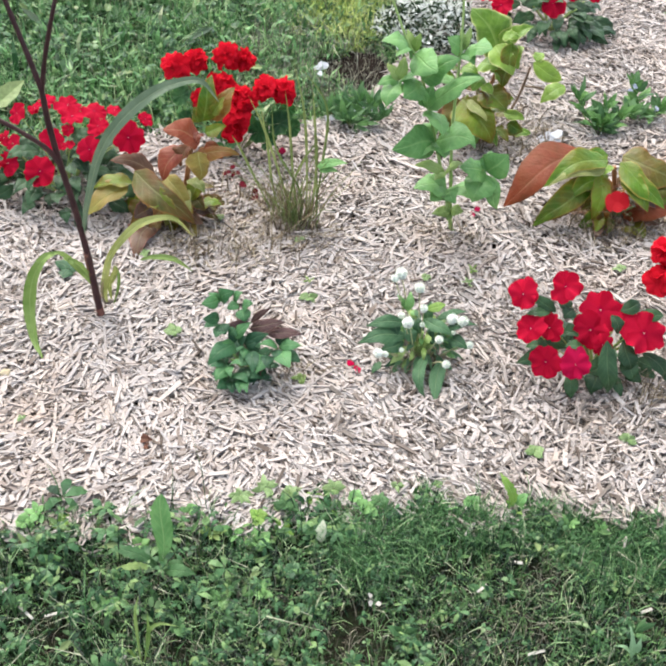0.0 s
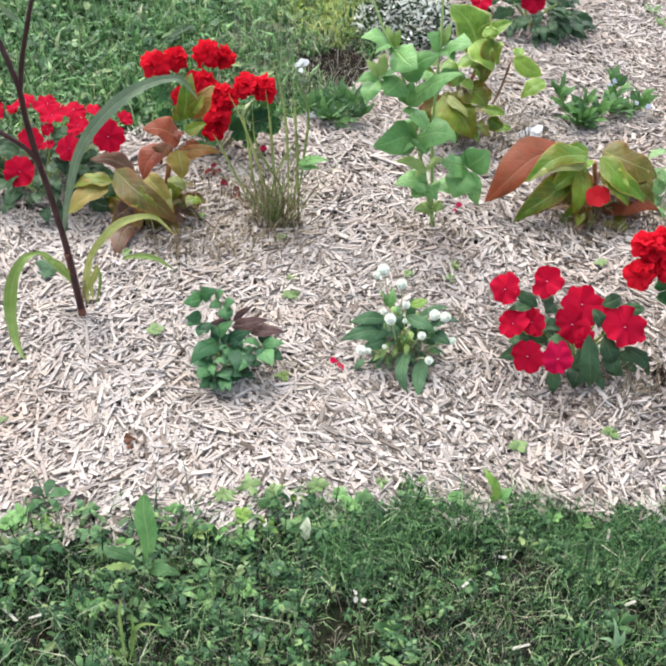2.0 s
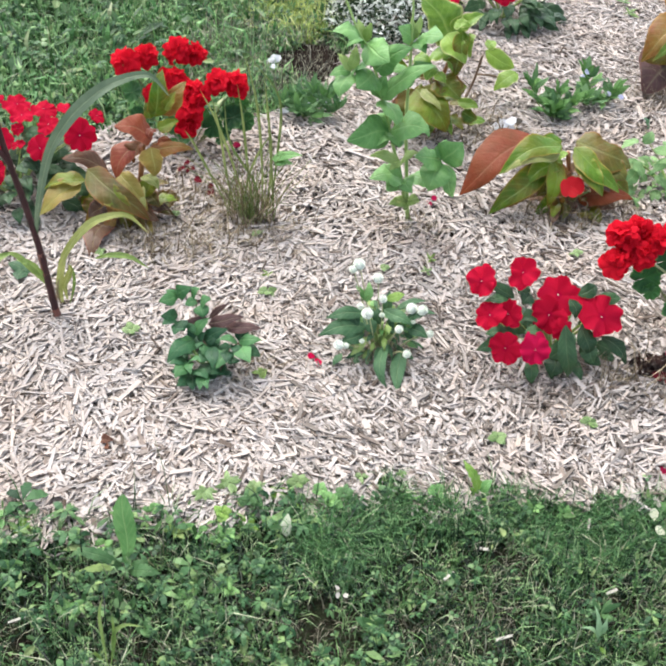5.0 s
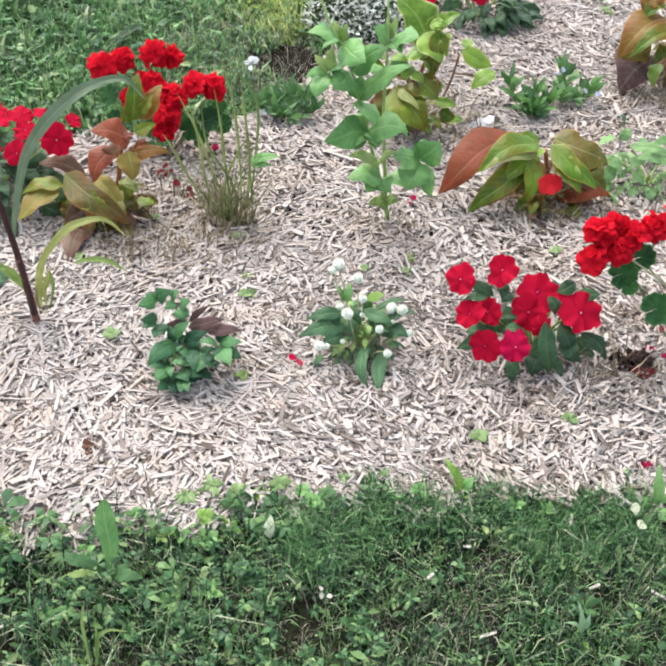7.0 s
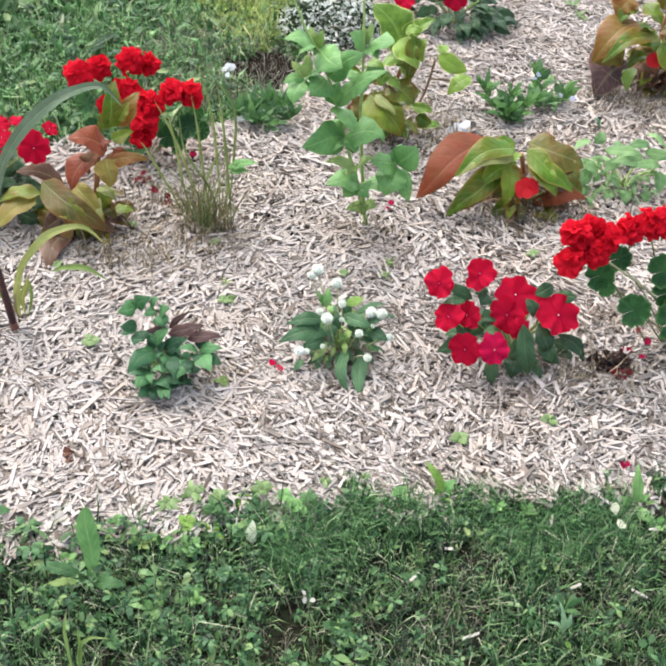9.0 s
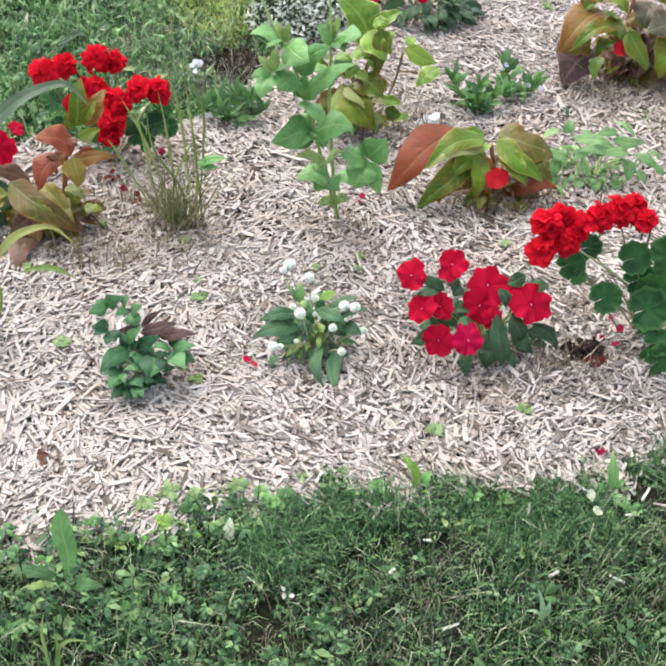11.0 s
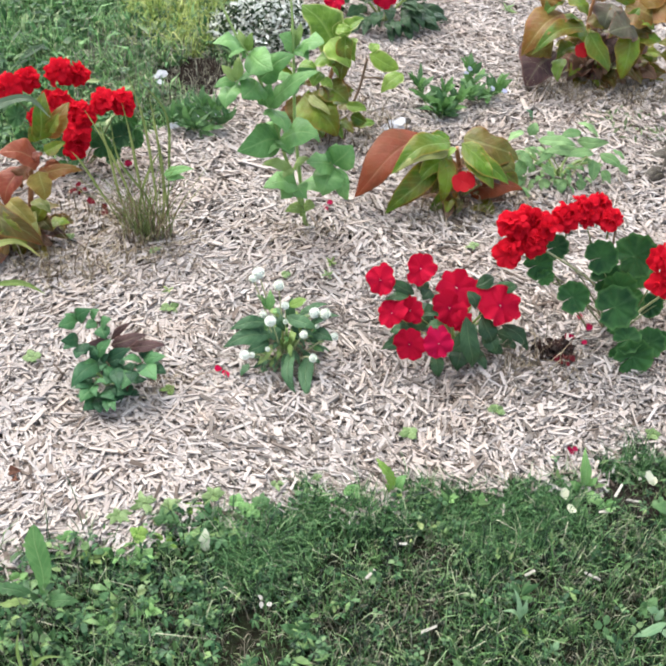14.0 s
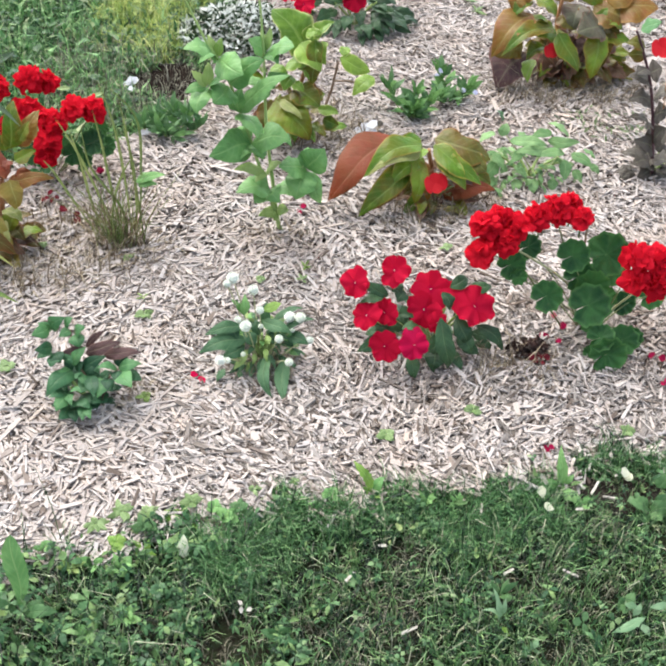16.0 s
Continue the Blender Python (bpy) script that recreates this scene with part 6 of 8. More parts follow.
leaf(tall_weed, (-6.6, 1.0, 23.1), (-5.0, -5.5, 23.2), 4.5, WEED_LEAF, 'ovate', fold=0.12)
leaf(tall_weed, (-7.0, 1.0, 23.3), (-11.2, -5.5, 22.3), 4.4, WEED_LEAF, 'ovate', fold=0.12)
leaf(tall_weed, (-3.9, 0.0, 16.7), (-11.0, -3.2, 19.4), 3.1, WEED_YOUNG, 'ovate', fold=0.12)
leaf(tall_weed, (-3.7, 0.0, 16.7), (-0.4, -3.2, 21.0), 3.2, WEED_YOUNG, 'ovate', fold=0.12)
leaf(tall_weed, (-3.7, 0.0, 16.6), (-6.4, -4.3, 16.7), 2.5, WEED_YOUNG, 'ovate', fold=0.12)
leaf(tall_weed, (-2.7, 0.0, 12.1), (-10.6, -4.3, 14.2), 6.8, WEED_LEAF, 'ovate', fold=0.12)
leaf(tall_weed, (-2.5, 0.0, 12.1), (2.7, -5.4, 13.6), 7.4, WEED_LEAF, 'ovate', fold=0.12)
leaf(tall_weed, (-2.9, 0.0, 12.7), (-7.3, -1.1, 15.8), 4.5, WEED_LEAF, 'ovate', fold=0.12)
leaf(tall_weed, (-2.6, 0.0, 11.8), (-6.6, -5.4, 12.0), 5.2, WEED_LEAF, 'ovate', fold=0.12)
leaf(tall_weed, (-2.4, 0.0, 11.8), (-1.0, -6.5, 12.6), 4.8, WEED_LEAF, 'ovate', fold=0.12)
leaf(tall_weed, (-1.2, 0.0, 6.4), (-5.6, -3.2, 7.0), 3.0, WEED_YOUNG, 'ovate', fold=0.12)
leaf(tall_weed, (-1.1, 0.0, 6.5), (1.4, -3.2, 8.4), 3.0, WEED_YOUNG, 'ovate', fold=0.12)
leaf(tall_weed, (-1.1, 0.0, 6.1), (-2.1, -3.2, 5.5), 2.0, WEED_YOUNG, 'ovate', fold=0.12)
leaf(tall_weed, (5.1, -2.0, 18.4), (-1.3, -4.2, 20.5), 6.7, WEED_LEAF, 'ovate', fold=0.12)
leaf(tall_weed, (5.2, -2.0, 18.5), (8.9, -3.1, 24.1), 7.0, WEED_LEAF, 'ovate', fold=0.12)
leaf(tall_weed, (5.0, -2.0, 18.1), (2.5, -6.3, 13.2), 7.4, WEED_LEAF, 'ovate', fold=0.12)
leaf(tall_weed, (5.5, -2.0, 17.8), (8.4, -5.2, 11.2), 3.7, WEED_LEAF, 'ovate', fold=0.12)
leaf(tall_weed, (5.2, -2.0, 18.6), (5.8, 1.2, 22.1), 4.4, WEED_LEAF, 'ovate', fold=0.12)
leaf(tall_weed, (-3.4, 6.0, 42.4), (-7.4, 2.8, 46.8), 4.4, WEED_LEAF, 'ovate', fold=0.12)
leaf(tall_weed, (-3.2, 6.0, 42.4), (2.1, 1.7, 45.5), 6.9, WEED_LEAF, 'ovate', fold=0.12)
leaf(tall_weed, (-3.4, 6.0, 42.7), (-2.5, 7.1, 47.6), 2.0, WEED_YOUNG, 'ovate', fold=0.12)
leaf(tall_weed, (-3.5, 6.0, 42.6), (-4.5, 7.1, 47.0), 1.7, WEED_YOUNG, 'ovate', fold=0.12)
leaf(tall_weed, (-3.3, 6.0, 42.2), (-1.2, 0.6, 42.2), 3.6, WEED_LEAF, 'ovate', fold=0.12)
leaf(tall_weed, (-3.2, 5.0, 35.1), (0.6, 1.8, 39.6), 3.7, WEED_LEAF, 'ovate', fold=0.12)
leaf(tall_weed, (-3.3, 5.0, 35.1), (-8.2, 1.8, 37.2), 4.0, WEED_LEAF, 'ovate', fold=0.12)
leaf(tall_weed, (-3.3, 5.0, 34.9), (-4.6, 0.7, 34.0), 2.9, WEED_LEAF, 'ovate', fold=0.12)
leaf(tall_weed, (-3.2, 2.0, 24.9), (1.7, -2.3, 24.3), 3.7, WEED_LEAF, 'ovate', fold=0.12)
leaf(tall_weed, (-3.2, 2.0, 24.9), (-6.3, -1.2, 27.7), 3.2, WEED_LEAF, 'ovate', fold=0.12)

gomphrena = plant((0.200, 1.375), 'gomphrena', 'white globe amaranth with round heads and long green leaves', 'flower')
globe_head(gomphrena, (-5.5, 4.0, 18.7), 2.5)
globe_head(gomphrena, (-6.6, 3.0, 18.2), 1.7)
globe_head(gomphrena, (-1.7, 3.0, 16.4), 2.2)
globe_head(gomphrena, (-0.5, 1.0, 13.0), 1.7)
globe_head(gomphrena, (-3.6, -4.0, 13.4), 2.3)
globe_head(gomphrena, (-4.9, -2.0, 13.4), 1.4)
globe_head(gomphrena, (5.3, 1.0, 11.0), 2.3)
globe_head(gomphrena, (7.3, 0.0, 11.5), 2.3)
globe_head(gomphrena, (2.8, -4.0, 9.8), 1.7)
globe_head(gomphrena, (9.1, -2.0, 7.3), 1.7)
globe_head(gomphrena, (-8.6, -7.0, 7.7), 2.0)
globe_head(gomphrena, (-7.2, -6.0, 6.7), 1.3)
globe_head(gomphrena, (-4.2, -6.0, 8.1), 1.0)
globe_head(gomphrena, (4.4, -8.0, 7.2), 1.7)
globe_head(gomphrena, (-0.4, 0.0, 9.8), 1.1)
globe_head(gomphrena, (5.7, -1.0, 9.3), 1.0)
leaf(gomphrena, (-3.4, 0.0, 10.0), (-11.3, -2.0, 9.9), 2.7, GOMPHRENA_LEAF, 'lance')
leaf(gomphrena, (-2.9, -1.0, 7.6), (-12.6, -4.0, 7.1), 3.6, GOMPHRENA_LEAF, 'lance')
leaf(gomphrena, (-3.7, -2.0, 6.8), (-8.3, -5.0, 6.5), 2.8, GOMPHRENA_LEAF, 'lance')
leaf(gomphrena, (-0.0, 2.0, 9.5), (5.6, -2.0, 9.1), 2.8, GOMPHRENA_LEAF, 'lance')
leaf(gomphrena, (3.8, 0.0, 8.1), (10.1, 0.0, 10.9), 2.2, GOMPHRENA_LEAF, 'lance')
leaf(gomphrena, (4.6, 0.0, 7.8), (8.7, -3.0, 7.1), 2.7, GOMPHRENA_LEAF, 'lance')
leaf(gomphrena, (0.8, -2.0, 4.5), (1.2, -11.2, 0.4), 2.7, GOMPHRENA_LEAF, 'lance')
leaf(gomphrena, (4.1, -2.0, 3.2), (3.0, -12.3, 0.4), 3.0, GOMPHRENA_LEAF, 'lance')
leaf(gomphrena, (0.2, 2.0, 12.0), (3.9, 3.0, 12.8), 2.0, WEED_BRIGHT, 'lance')
leaf(gomphrena, (-3.9, 2.0, 11.5), (-5.9, 3.0, 14.3), 1.9, WEED_LEAF, 'lance')
leaf(gomphrena, (-3.5, 2.0, 11.0), (-3.2, 4.0, 14.7), 1.8, WEED_LEAF, 'lance')
leaf(gomphrena, (2.1, 2.0, 9.6), (8.2, 3.0, 11.5), 1.7, GOMPHRENA_LEAF, 'lance')
leaf(gomphrena, (-5.0, -2.0, 8.3), (-7.2, 1.0, 10.0), 2.4, GOMPHRENA_LEAF, 'lance')
leaf(gomphrena, (-0.4, 0.0, 7.3), (-1.3, 2.0, 10.0), 2.4, GOMPHRENA_LEAF, 'lance')
leaf(gomphrena, (-2.8, -2.0, 5.7), (-6.0, -5.0, 3.2), 1.9, WEED_YOUNG, 'lance')
leaf(gomphrena, (1.2, 0.0, 8.5), (2.5, 2.0, 9.6), 2.5, GOMPHRENA_LEAF, 'lance')
leaf(gomphrena, (-1.6, -2.0, 6.8), (-3.8, 0.0, 8.3), 2.7, GOMPHRENA_LEAF, 'lance')
leaf(gomphrena, (1.0, -1.0, 6.1), (3.3, 0.0, 8.6), 2.5, GOMPHRENA_LEAF, 'lance')
leaf(gomphrena, (-7.7, -4.0, 2.8), (-9.3, -6.0, 1.2), 1.6, GOMPHRENA_LEAF, 'lance')
leaf(gomphrena, (0.2, 3.0, 7.5), (1.2, 5.0, 11.9), 2.1, GOMPHRENA_LEAF, 'lance')
dome_leaves(gomphrena, (0, 1, 0), 5, 4, 8, 26, GOMPHRENA_LEAF, 4.5, 1.4, 16)
dome_leaves(gomphrena, (0, 1, 0), 6, 4, 13, 60, WEED_YOUNG, 3.0, 1.1, 17, "lance", (GOMPHRENA_LEAF, WEED_LEAF, WEED_YOUNG))

mint = plant((-0.132, 1.305), 'mint', 'low bushy mint with dark green pointed leaves', 'plant')
leaf(mint, (-6.8, 6.0, 12.4), (-9.8, 3.8, 12.8), 2.7, MINT_PALE, 'ovate', fold=0.14, wave=0.05)
leaf(mint, (-6.7, 7.0, 11.6), (-3.7, 5.9, 15.1), 3.1, MINT_PALE, 'ovate', fold=0.14, wave=0.05)
leaf(mint, (-6.5, 7.0, 11.2), (-8.9, 7.0, 13.0), 2.1, MINT_PALE, 'ovate', fold=0.14, wave=0.05)
leaf(mint, (-3.9, 6.0, 12.3), (-2.2, 6.0, 14.8), 2.4, MINT_PALE, 'ovate', fold=0.14, wave=0.05)
leaf(mint, (-2.7, 5.0, 12.6), (-4.9, 3.9, 12.1), 2.0, MINT_PALE, 'ovate', fold=0.14, wave=0.05)
leaf(mint, (-2.2, 5.0, 11.9), (0.1, 3.9, 14.1), 2.7, MINT_PALE, 'ovate', fold=0.14, wave=0.05)
leaf(mint, (-1.8, 4.0, 12.5), (-1.2, 1.8, 11.1), 3.0, MINT_PALE, 'ovate', fold=0.14, wave=0.05)
leaf(mint, (-6.2, 3.0, 10.3), (-9.1, 0.8, 11.8), 2.7, MINT_LEAF, 'ovate', fold=0.14, wave=0.05)
leaf(mint, (-6.5, 3.0, 9.2), (-8.7, -0.2, 10.6), 2.4, MINT_LEAF, 'ovate', fold=0.14, wave=0.05)
leaf(mint, (-6.0, 2.0, 9.8), (-4.6, -0.2, 9.2), 3.0, MINT_LEAF, 'ovate', fold=0.14, wave=0.05)
leaf(mint, (-5.6, 2.0, 9.1), (-6.4, -1.2, 9.1), 2.7, MINT_LEAF, 'ovate', fold=0.14, wave=0.05)
leaf(mint, (-4.1, 1.0, 8.4), (-3.0, 2.1, 9.0), 2.4, MINT_LEAF, 'ovate', fold=0.14, wave=0.05)
leaf(mint, (-2.9, 1.0, 7.4), (-0.1, 2.1, 10.9), 2.4, MINT_PALE, 'ovate', fold=0.14, wave=0.05)
leaf(mint, (-3.3, 1.0, 6.6), (-6.6, -3.3, 6.8), 2.5, MINT_PALE, 'ovate', fold=0.14, wave=0.05)
leaf(mint, (-3.0, 1.0, 6.3), (-7.3, -5.5, 5.8), 3.7, MINT_LEAF, 'ovate', fold=0.14, wave=0.05)
leaf(mint, (-2.9, 1.0, 6.3), (-4.3, 2.1, 8.4), 2.0, MINT_LEAF, 'ovate', fold=0.14, wave=0.05)
leaf(mint, (-2.4, 1.0, 6.4), (-0.7, 1.0, 8.1), 2.0, MINT_LEAF, 'ovate', fold=0.14, wave=0.05)
leaf(mint, (-1.1, -1.0, 7.2), (-0.8, -4.2, 7.1), 2.1, MINT_PALE, 'ovate', fold=0.14, wave=0.05)
leaf(mint, (-1.4, -1.0, 7.4), (-1.9, -3.2, 7.8), 1.3, MINT_LEAF, 'ovate', fold=0.14, wave=0.05)
leaf(mint, (-1.4, 1.0, 5.7), (3.5, 1.0, 9.3), 2.8, MINT_LEAF, 'ovate', fold=0.14, wave=0.05)
leaf(mint, (-0.7, 0.0, 6.7), (1.7, 0.0, 8.2), 2.4, MINT_LEAF, 'ovate', fold=0.14, wave=0.05)
leaf(mint, (1.1, -1.0, 6.0), (-1.2, -5.3, 6.2), 3.7, MINT_LEAF, 'ovate', fold=0.14, wave=0.05)
leaf(mint, (0.9, -2.0, 7.3), (1.5, -7.4, 6.9), 2.7, MINT_LEAF, 'ovate', fold=0.14, wave=0.05)
leaf(mint, (4.2, -2.0, 6.2), (2.0, -7.4, 6.8), 3.3, MINT_PALE, 'ovate', fold=0.14, wave=0.05)
leaf(mint, (3.9, -2.0, 6.5), (3.8, -6.3, 7.4), 2.7, MINT_LEAF, 'ovate', fold=0.14, wave=0.05)
leaf(mint, (5.3, 0.0, 7.1), (2.0, -2.2, 9.3), 2.2, MINT_PALE, 'ovate', fold=0.14, wave=0.05)
leaf(mint, (5.5, 1.0, 6.5), (6.7, 3.2, 8.3), 2.8, MINT_LEAF, 'ovate', fold=0.14, wave=0.05)
leaf(mint, (5.6, 0.0, 7.1), (10.0, -1.1, 8.9), 2.5, MINT_PALE, 'ovate', fold=0.14, wave=0.05)
leaf(mint, (5.7, -1.0, 7.3), (5.2, -4.2, 7.4), 2.2, MINT_LEAF, 'ovate', fold=0.14, wave=0.05)
leaf(mint, (5.9, -1.0, 6.9), (8.2, -6.4, 7.9), 3.6, MINT_PALE, 'ovate', fold=0.14, wave=0.05)
leaf(mint, (6.7, 0.0, 6.1), (9.9, -3.2, 6.5), 2.8, MINT_LEAF, 'ovate', fold=0.14, wave=0.05)
leaf(mint, (4.3, -1.0, 7.5), (3.7, -3.2, 7.1), 1.7, MINT_LEAF, 'ovate', fold=0.14, wave=0.05)
leaf(mint, (-3.7, -4.0, 4.9), (-5.5, -8.3, 4.8), 3.0, MINT_PALE, 'ovate', fold=0.14, wave=0.05)
leaf(mint, (-3.8, -3.0, 3.9), (-6.8, -6.2, 6.3), 2.3, MINT_LEAF, 'ovate', fold=0.14, wave=0.05)
leaf(mint, (-3.5, -4.0, 4.7), (-2.5, -8.3, 6.0), 2.0, MINT_PALE, 'ovate', fold=0.14, wave=0.05)
leaf(mint, (-3.4, -4.0, 4.9), (-0.7, -6.2, 7.3), 1.8, MINT_PALE, 'ovate', fold=0.14, wave=0.05)
leaf(mint, (-4.1, -3.0, 4.3), (-4.9, -1.9, 4.4), 1.7, MINT_LEAF, 'ovate', fold=0.14, wave=0.05)
leaf(mint, (-3.3, -5.0, 2.5), (-5.1, -9.3, 3.7), 3.0, MINT_LEAF, 'ovate', fold=0.14, wave=0.05)
leaf(mint, (-3.3, -5.0, 2.5), (-2.1, -9.3, 2.8), 3.0, MINT_LEAF, 'ovate', fold=0.14, wave=0.05)
leaf(mint, (-2.5, -5.0, 3.8), (0.5, -8.2, 4.9), 3.3, MINT_LEAF, 'ovate', fold=0.14, wave=0.05)
leaf(mint, (-0.7, -4.0, 3.8), (2.5, -7.2, 5.3), 2.7, MINT_LEAF, 'ovate', fold=0.14, wave=0.05)
leaf(mint, (-1.2, -4.0, 4.5), (0.9, -7.2, 5.4), 2.7, MINT_LEAF, 'ovate', fold=0.14, wave=0.05)
leaf(mint, (-4.8, -4.0, 2.5), (-5.6, -7.2, 4.8), 2.0, MINT_LEAF, 'ovate', fold=0.14, wave=0.05)
leaf(mint, (-0.7, -6.0, 4.2), (-0.7, -10.3, 4.0), 2.0, MINT_PALE, 'ovate', fold=0.14, wave=0.05)
leaf(mint, (-0.6, -6.0, 3.8), (0.8, -10.3, 4.2), 1.7, MINT_PALE, 'ovate', fold=0.14, wave=0.05)
leaf(mint, (-0.6, 4.0, 7.6), (6.5, 2.9, 10.9), 2.8, PURPLE_LEAF, 'ovate', fold=0.2, twist=0.0)
leaf(mint, (2.8, 3.0, 7.7), (9.9, 1.9, 9.0), 2.4, PURPLE_LEAF, 'ovate', fold=0.2, twist=0.0)
leaf(mint, (-0.5, 3.0, 9.9), (-5.6, 3.0, 7.7), 2.4, PURPLE_LEAF, 'ovate', fold=0.14, wave=0.05)
leaf(mint, (-0.5, 5.0, 8.2), (3.2, 6.1, 11.4), 1.4, PURPLE_LEAF, 'ovate', fold=0.14, wave=0.05)
leaf(mint, (2.4, -2.0, 0.7), (4.1, -3.1, 5.2), 2.0, PURPLE_LEAF, 'ovate', fold=0.14, wave=0.05)
stem(mint, [(0.1, -0.4, 0.4), (-0.6, 0.0, 5.6), (-2.7, 2.0, 8.0), (-2.7, 5.0, 12.9)], 0.20, 0.12, TWIG, 'stem')
stem(mint, [(0.5, -0.4, 0.4), (3.4, 0.0, 4.6), (6.3, 0.0, 7.5)], 0.20, 0.12, TWIG, 'side_stem')
dome_leaves(mint, (-1, 0, 0), 5, 4, 6, 60, MINT_LEAF, 2.8, 2.0, 15, 'ovate')

geranium_front = plant((0.917, 1.437), 'geranium', 'scarlet geranium with scalloped round green leaves', 'flower', 'geraniums in the bed')
geranium_head(geranium_front, (-28.7, -3.0, 31.0), 7.0)
geranium_head(geranium_front, (-13.9, 1.0, 31.3), 7.2)
geranium_head(geranium_front, (2.1, -6.0, 24.5), 7.2)
geranium_head(geranium_front, (-29.8, -6.0, 27.3), 5.6, False)
geranium_head(geranium_front, (-25.7, -5.0, 28.4), 6.1, False)
geranium_head(geranium_front, (-22.8, -3.0, 30.3), 4.9, False)
geranium_head(geranium_front, (-25.9, -1.0, 31.1), 4.7, False)
geranium_head(geranium_front, (-18.5, -1.0, 31.2), 5.1, False)
geranium_head(geranium_front, (-11.0, 2.0, 31.7), 4.3, False)
geranium_head(geranium_front, (-9.5, -1.0, 30.7), 4.6, False)
geranium_head(geranium_front, (1.7, -8.0, 20.3), 5.2, False)
geranium_head(geranium_front, (7.6, -5.0, 22.5), 7.7, False)
geranium_head(geranium_front, (6.0, -8.0, 19.0), 5.6, False)
stem(geranium_front, [(-0.3, -0.5, 0.4), (-4.0, 0.0, 7.3), (-11.1, -2.0, 15.8), (-23.1, -5.0, 25.6)], 0.30, 0.20, PALE_STEM, 'stem')
stem(geranium_front, [(0.2, -0.5, 0.4), (3.9, 0.0, 5.7), (5.1, -4.0, 13.3), (5.0, -6.0, 19.1)], 0.30, 0.20, PALE_STEM, 'side_stem')
stem(geranium_front, [(-7.3, 0.0, 27.7), (-6.8, 0.0, 22.6), (-5.8, 0.0, 15.2), (-1.3, 0.0, 1.3)], 0.20, 0.20, TWIG, 'side_stem')
leaf(geranium_front, (-23.3, -4.0, 20.9), (-22.6, -4.0, 21.2), 5.9, GERANIUM_LEAF, 'round')
leaf(geranium_front, (-19.3, -1.0, 22.9), (-18.6, -1.0, 23.2), 5.1, GERANIUM_LEAF, 'round')
leaf(geranium_front, (-21.8, -5.0, 18.7), (-21.1, -5.0, 19.0), 3.7, GERANIUM_LEAF, 'round')
leaf(geranium_front, (-16.3, -8.0, 15.8), (-15.6, -8.0, 16.2), 6.5, GERANIUM_LEAF, 'round')
leaf(geranium_front, (-10.0, -2.0, 21.0), (-9.3, -2.0, 21.3), 6.8, GERANIUM_LEAF, 'round')
leaf(geranium_front, (-0.2, 3.0, 17.3), (0.5, 3.0, 17.6), 9.4, GERANIUM_LEAF, 'round')
leaf(geranium_front, (1.6, 4.0, 12.5), (2.4, 4.0, 12.9), 7.5, GERANIUM_LEAF, 'round')
leaf(geranium_front, (-7.0, -1.0, 14.8), (-6.3, -1.0, 15.1), 6.8, GERANIUM_LEAF, 'round')
leaf(geranium_front, (-4.7, -3.0, 13.8), (-4.0, -3.0, 14.2), 7.2, GERANIUM_LEAF, 'round')
leaf(geranium_front, (-6.4, -7.0, 12.2), (-5.7, -7.0, 12.5), 8.8, GERANIUM_LEAF, 'round')
leaf(geranium_front, (-0.6, -2.0, 9.8), (0.2, -2.0, 10.1), 4.9, GERANIUM_LEAF, 'round')
leaf(geranium_front, (-2.9, -2.0, 3.5), (-2.2, -2.0, 3.9), 4.5, GERANIUM_LEAF, 'round')
leaf(geranium_front, (-4.0, -11.0, 6.8), (-3.3, -11.0, 7.1), 5.8, GERANIUM_LEAF, 'round')
leaf(geranium_front, (-2.7, -13.0, 4.0), (-2.0, -13.0, 4.4), 8.2, GERANIUM_LEAF, 'round')
leaf(geranium_front, (1.6, -10.0, 5.0), (2.3, -10.0, 5.3), 6.4, GERANIUM_LEAF, 'round')
leaf(geranium_front, (4.1, -9.0, 4.6), (4.8, -9.0, 5.0), 4.4, GERANIUM_LEAF, 'round')
leaf(geranium_front, (-4.1, -10.0, 1.4), (-3.3, -10.0, 1.8), 4.4, GERANIUM_LEAF, 'round')
leaf(geranium_front, (12.5, 3.0, 5.9), (13.3, 3.0, 6.3), 6.2, GERANIUM_LEAF, 'round')
leaf(geranium_front, (6.0, 2.0, 5.0), (6.7, 2.0, 5.4), 5.6, GERANIUM_LEAF, 'round')
leaf(geranium_front, (-2.1, 2.0, 12.3), (-1.4, 2.0, 12.7), 5.4, GERANIUM_LEAF, 'round')
leaf(geranium_front, (-4.6, 1.0, 9.5), (-3.9, 1.0, 9.8), 4.5, GERANIUM_LEAF, 'round')

begonia_far = plant((1.207, 2.592), 'begonia', 'large bushy begonia with orange, olive and purple leaves', 'plant', 'begonias in the bed')
stem(begonia_far, [(-0.3, -0.8, 0.4), (-1.6, 0.0, 9.7), (-3.5, 2.0, 18.1), (-2.7, 3.0, 26.6)], 0.80, 0.50, BEGONIA_STEM, 'stem')
stem(begonia_far, [(1.0, -0.8, 0.4), (5.3, 0.0, 9.6), (8.4, 2.0, 16.7), (10.9, 3.0, 24.1)], 0.80, 0.50, BEGONIA_STEM, 'side_stem')
leaf(begonia_far, (-12.4, 0.0, 21.3), (-24.8, -6.5, 11.1), 9.4, BEGONIA_ORANGE, 'begonia', fold=0.3)
leaf(begonia_far, (-5.8, -2.0, 18.2), (-22.9, -9.6, 12.9), 5.6, BEGONIA_GREEN, 'begonia', fold=0.35, twist=0.0)
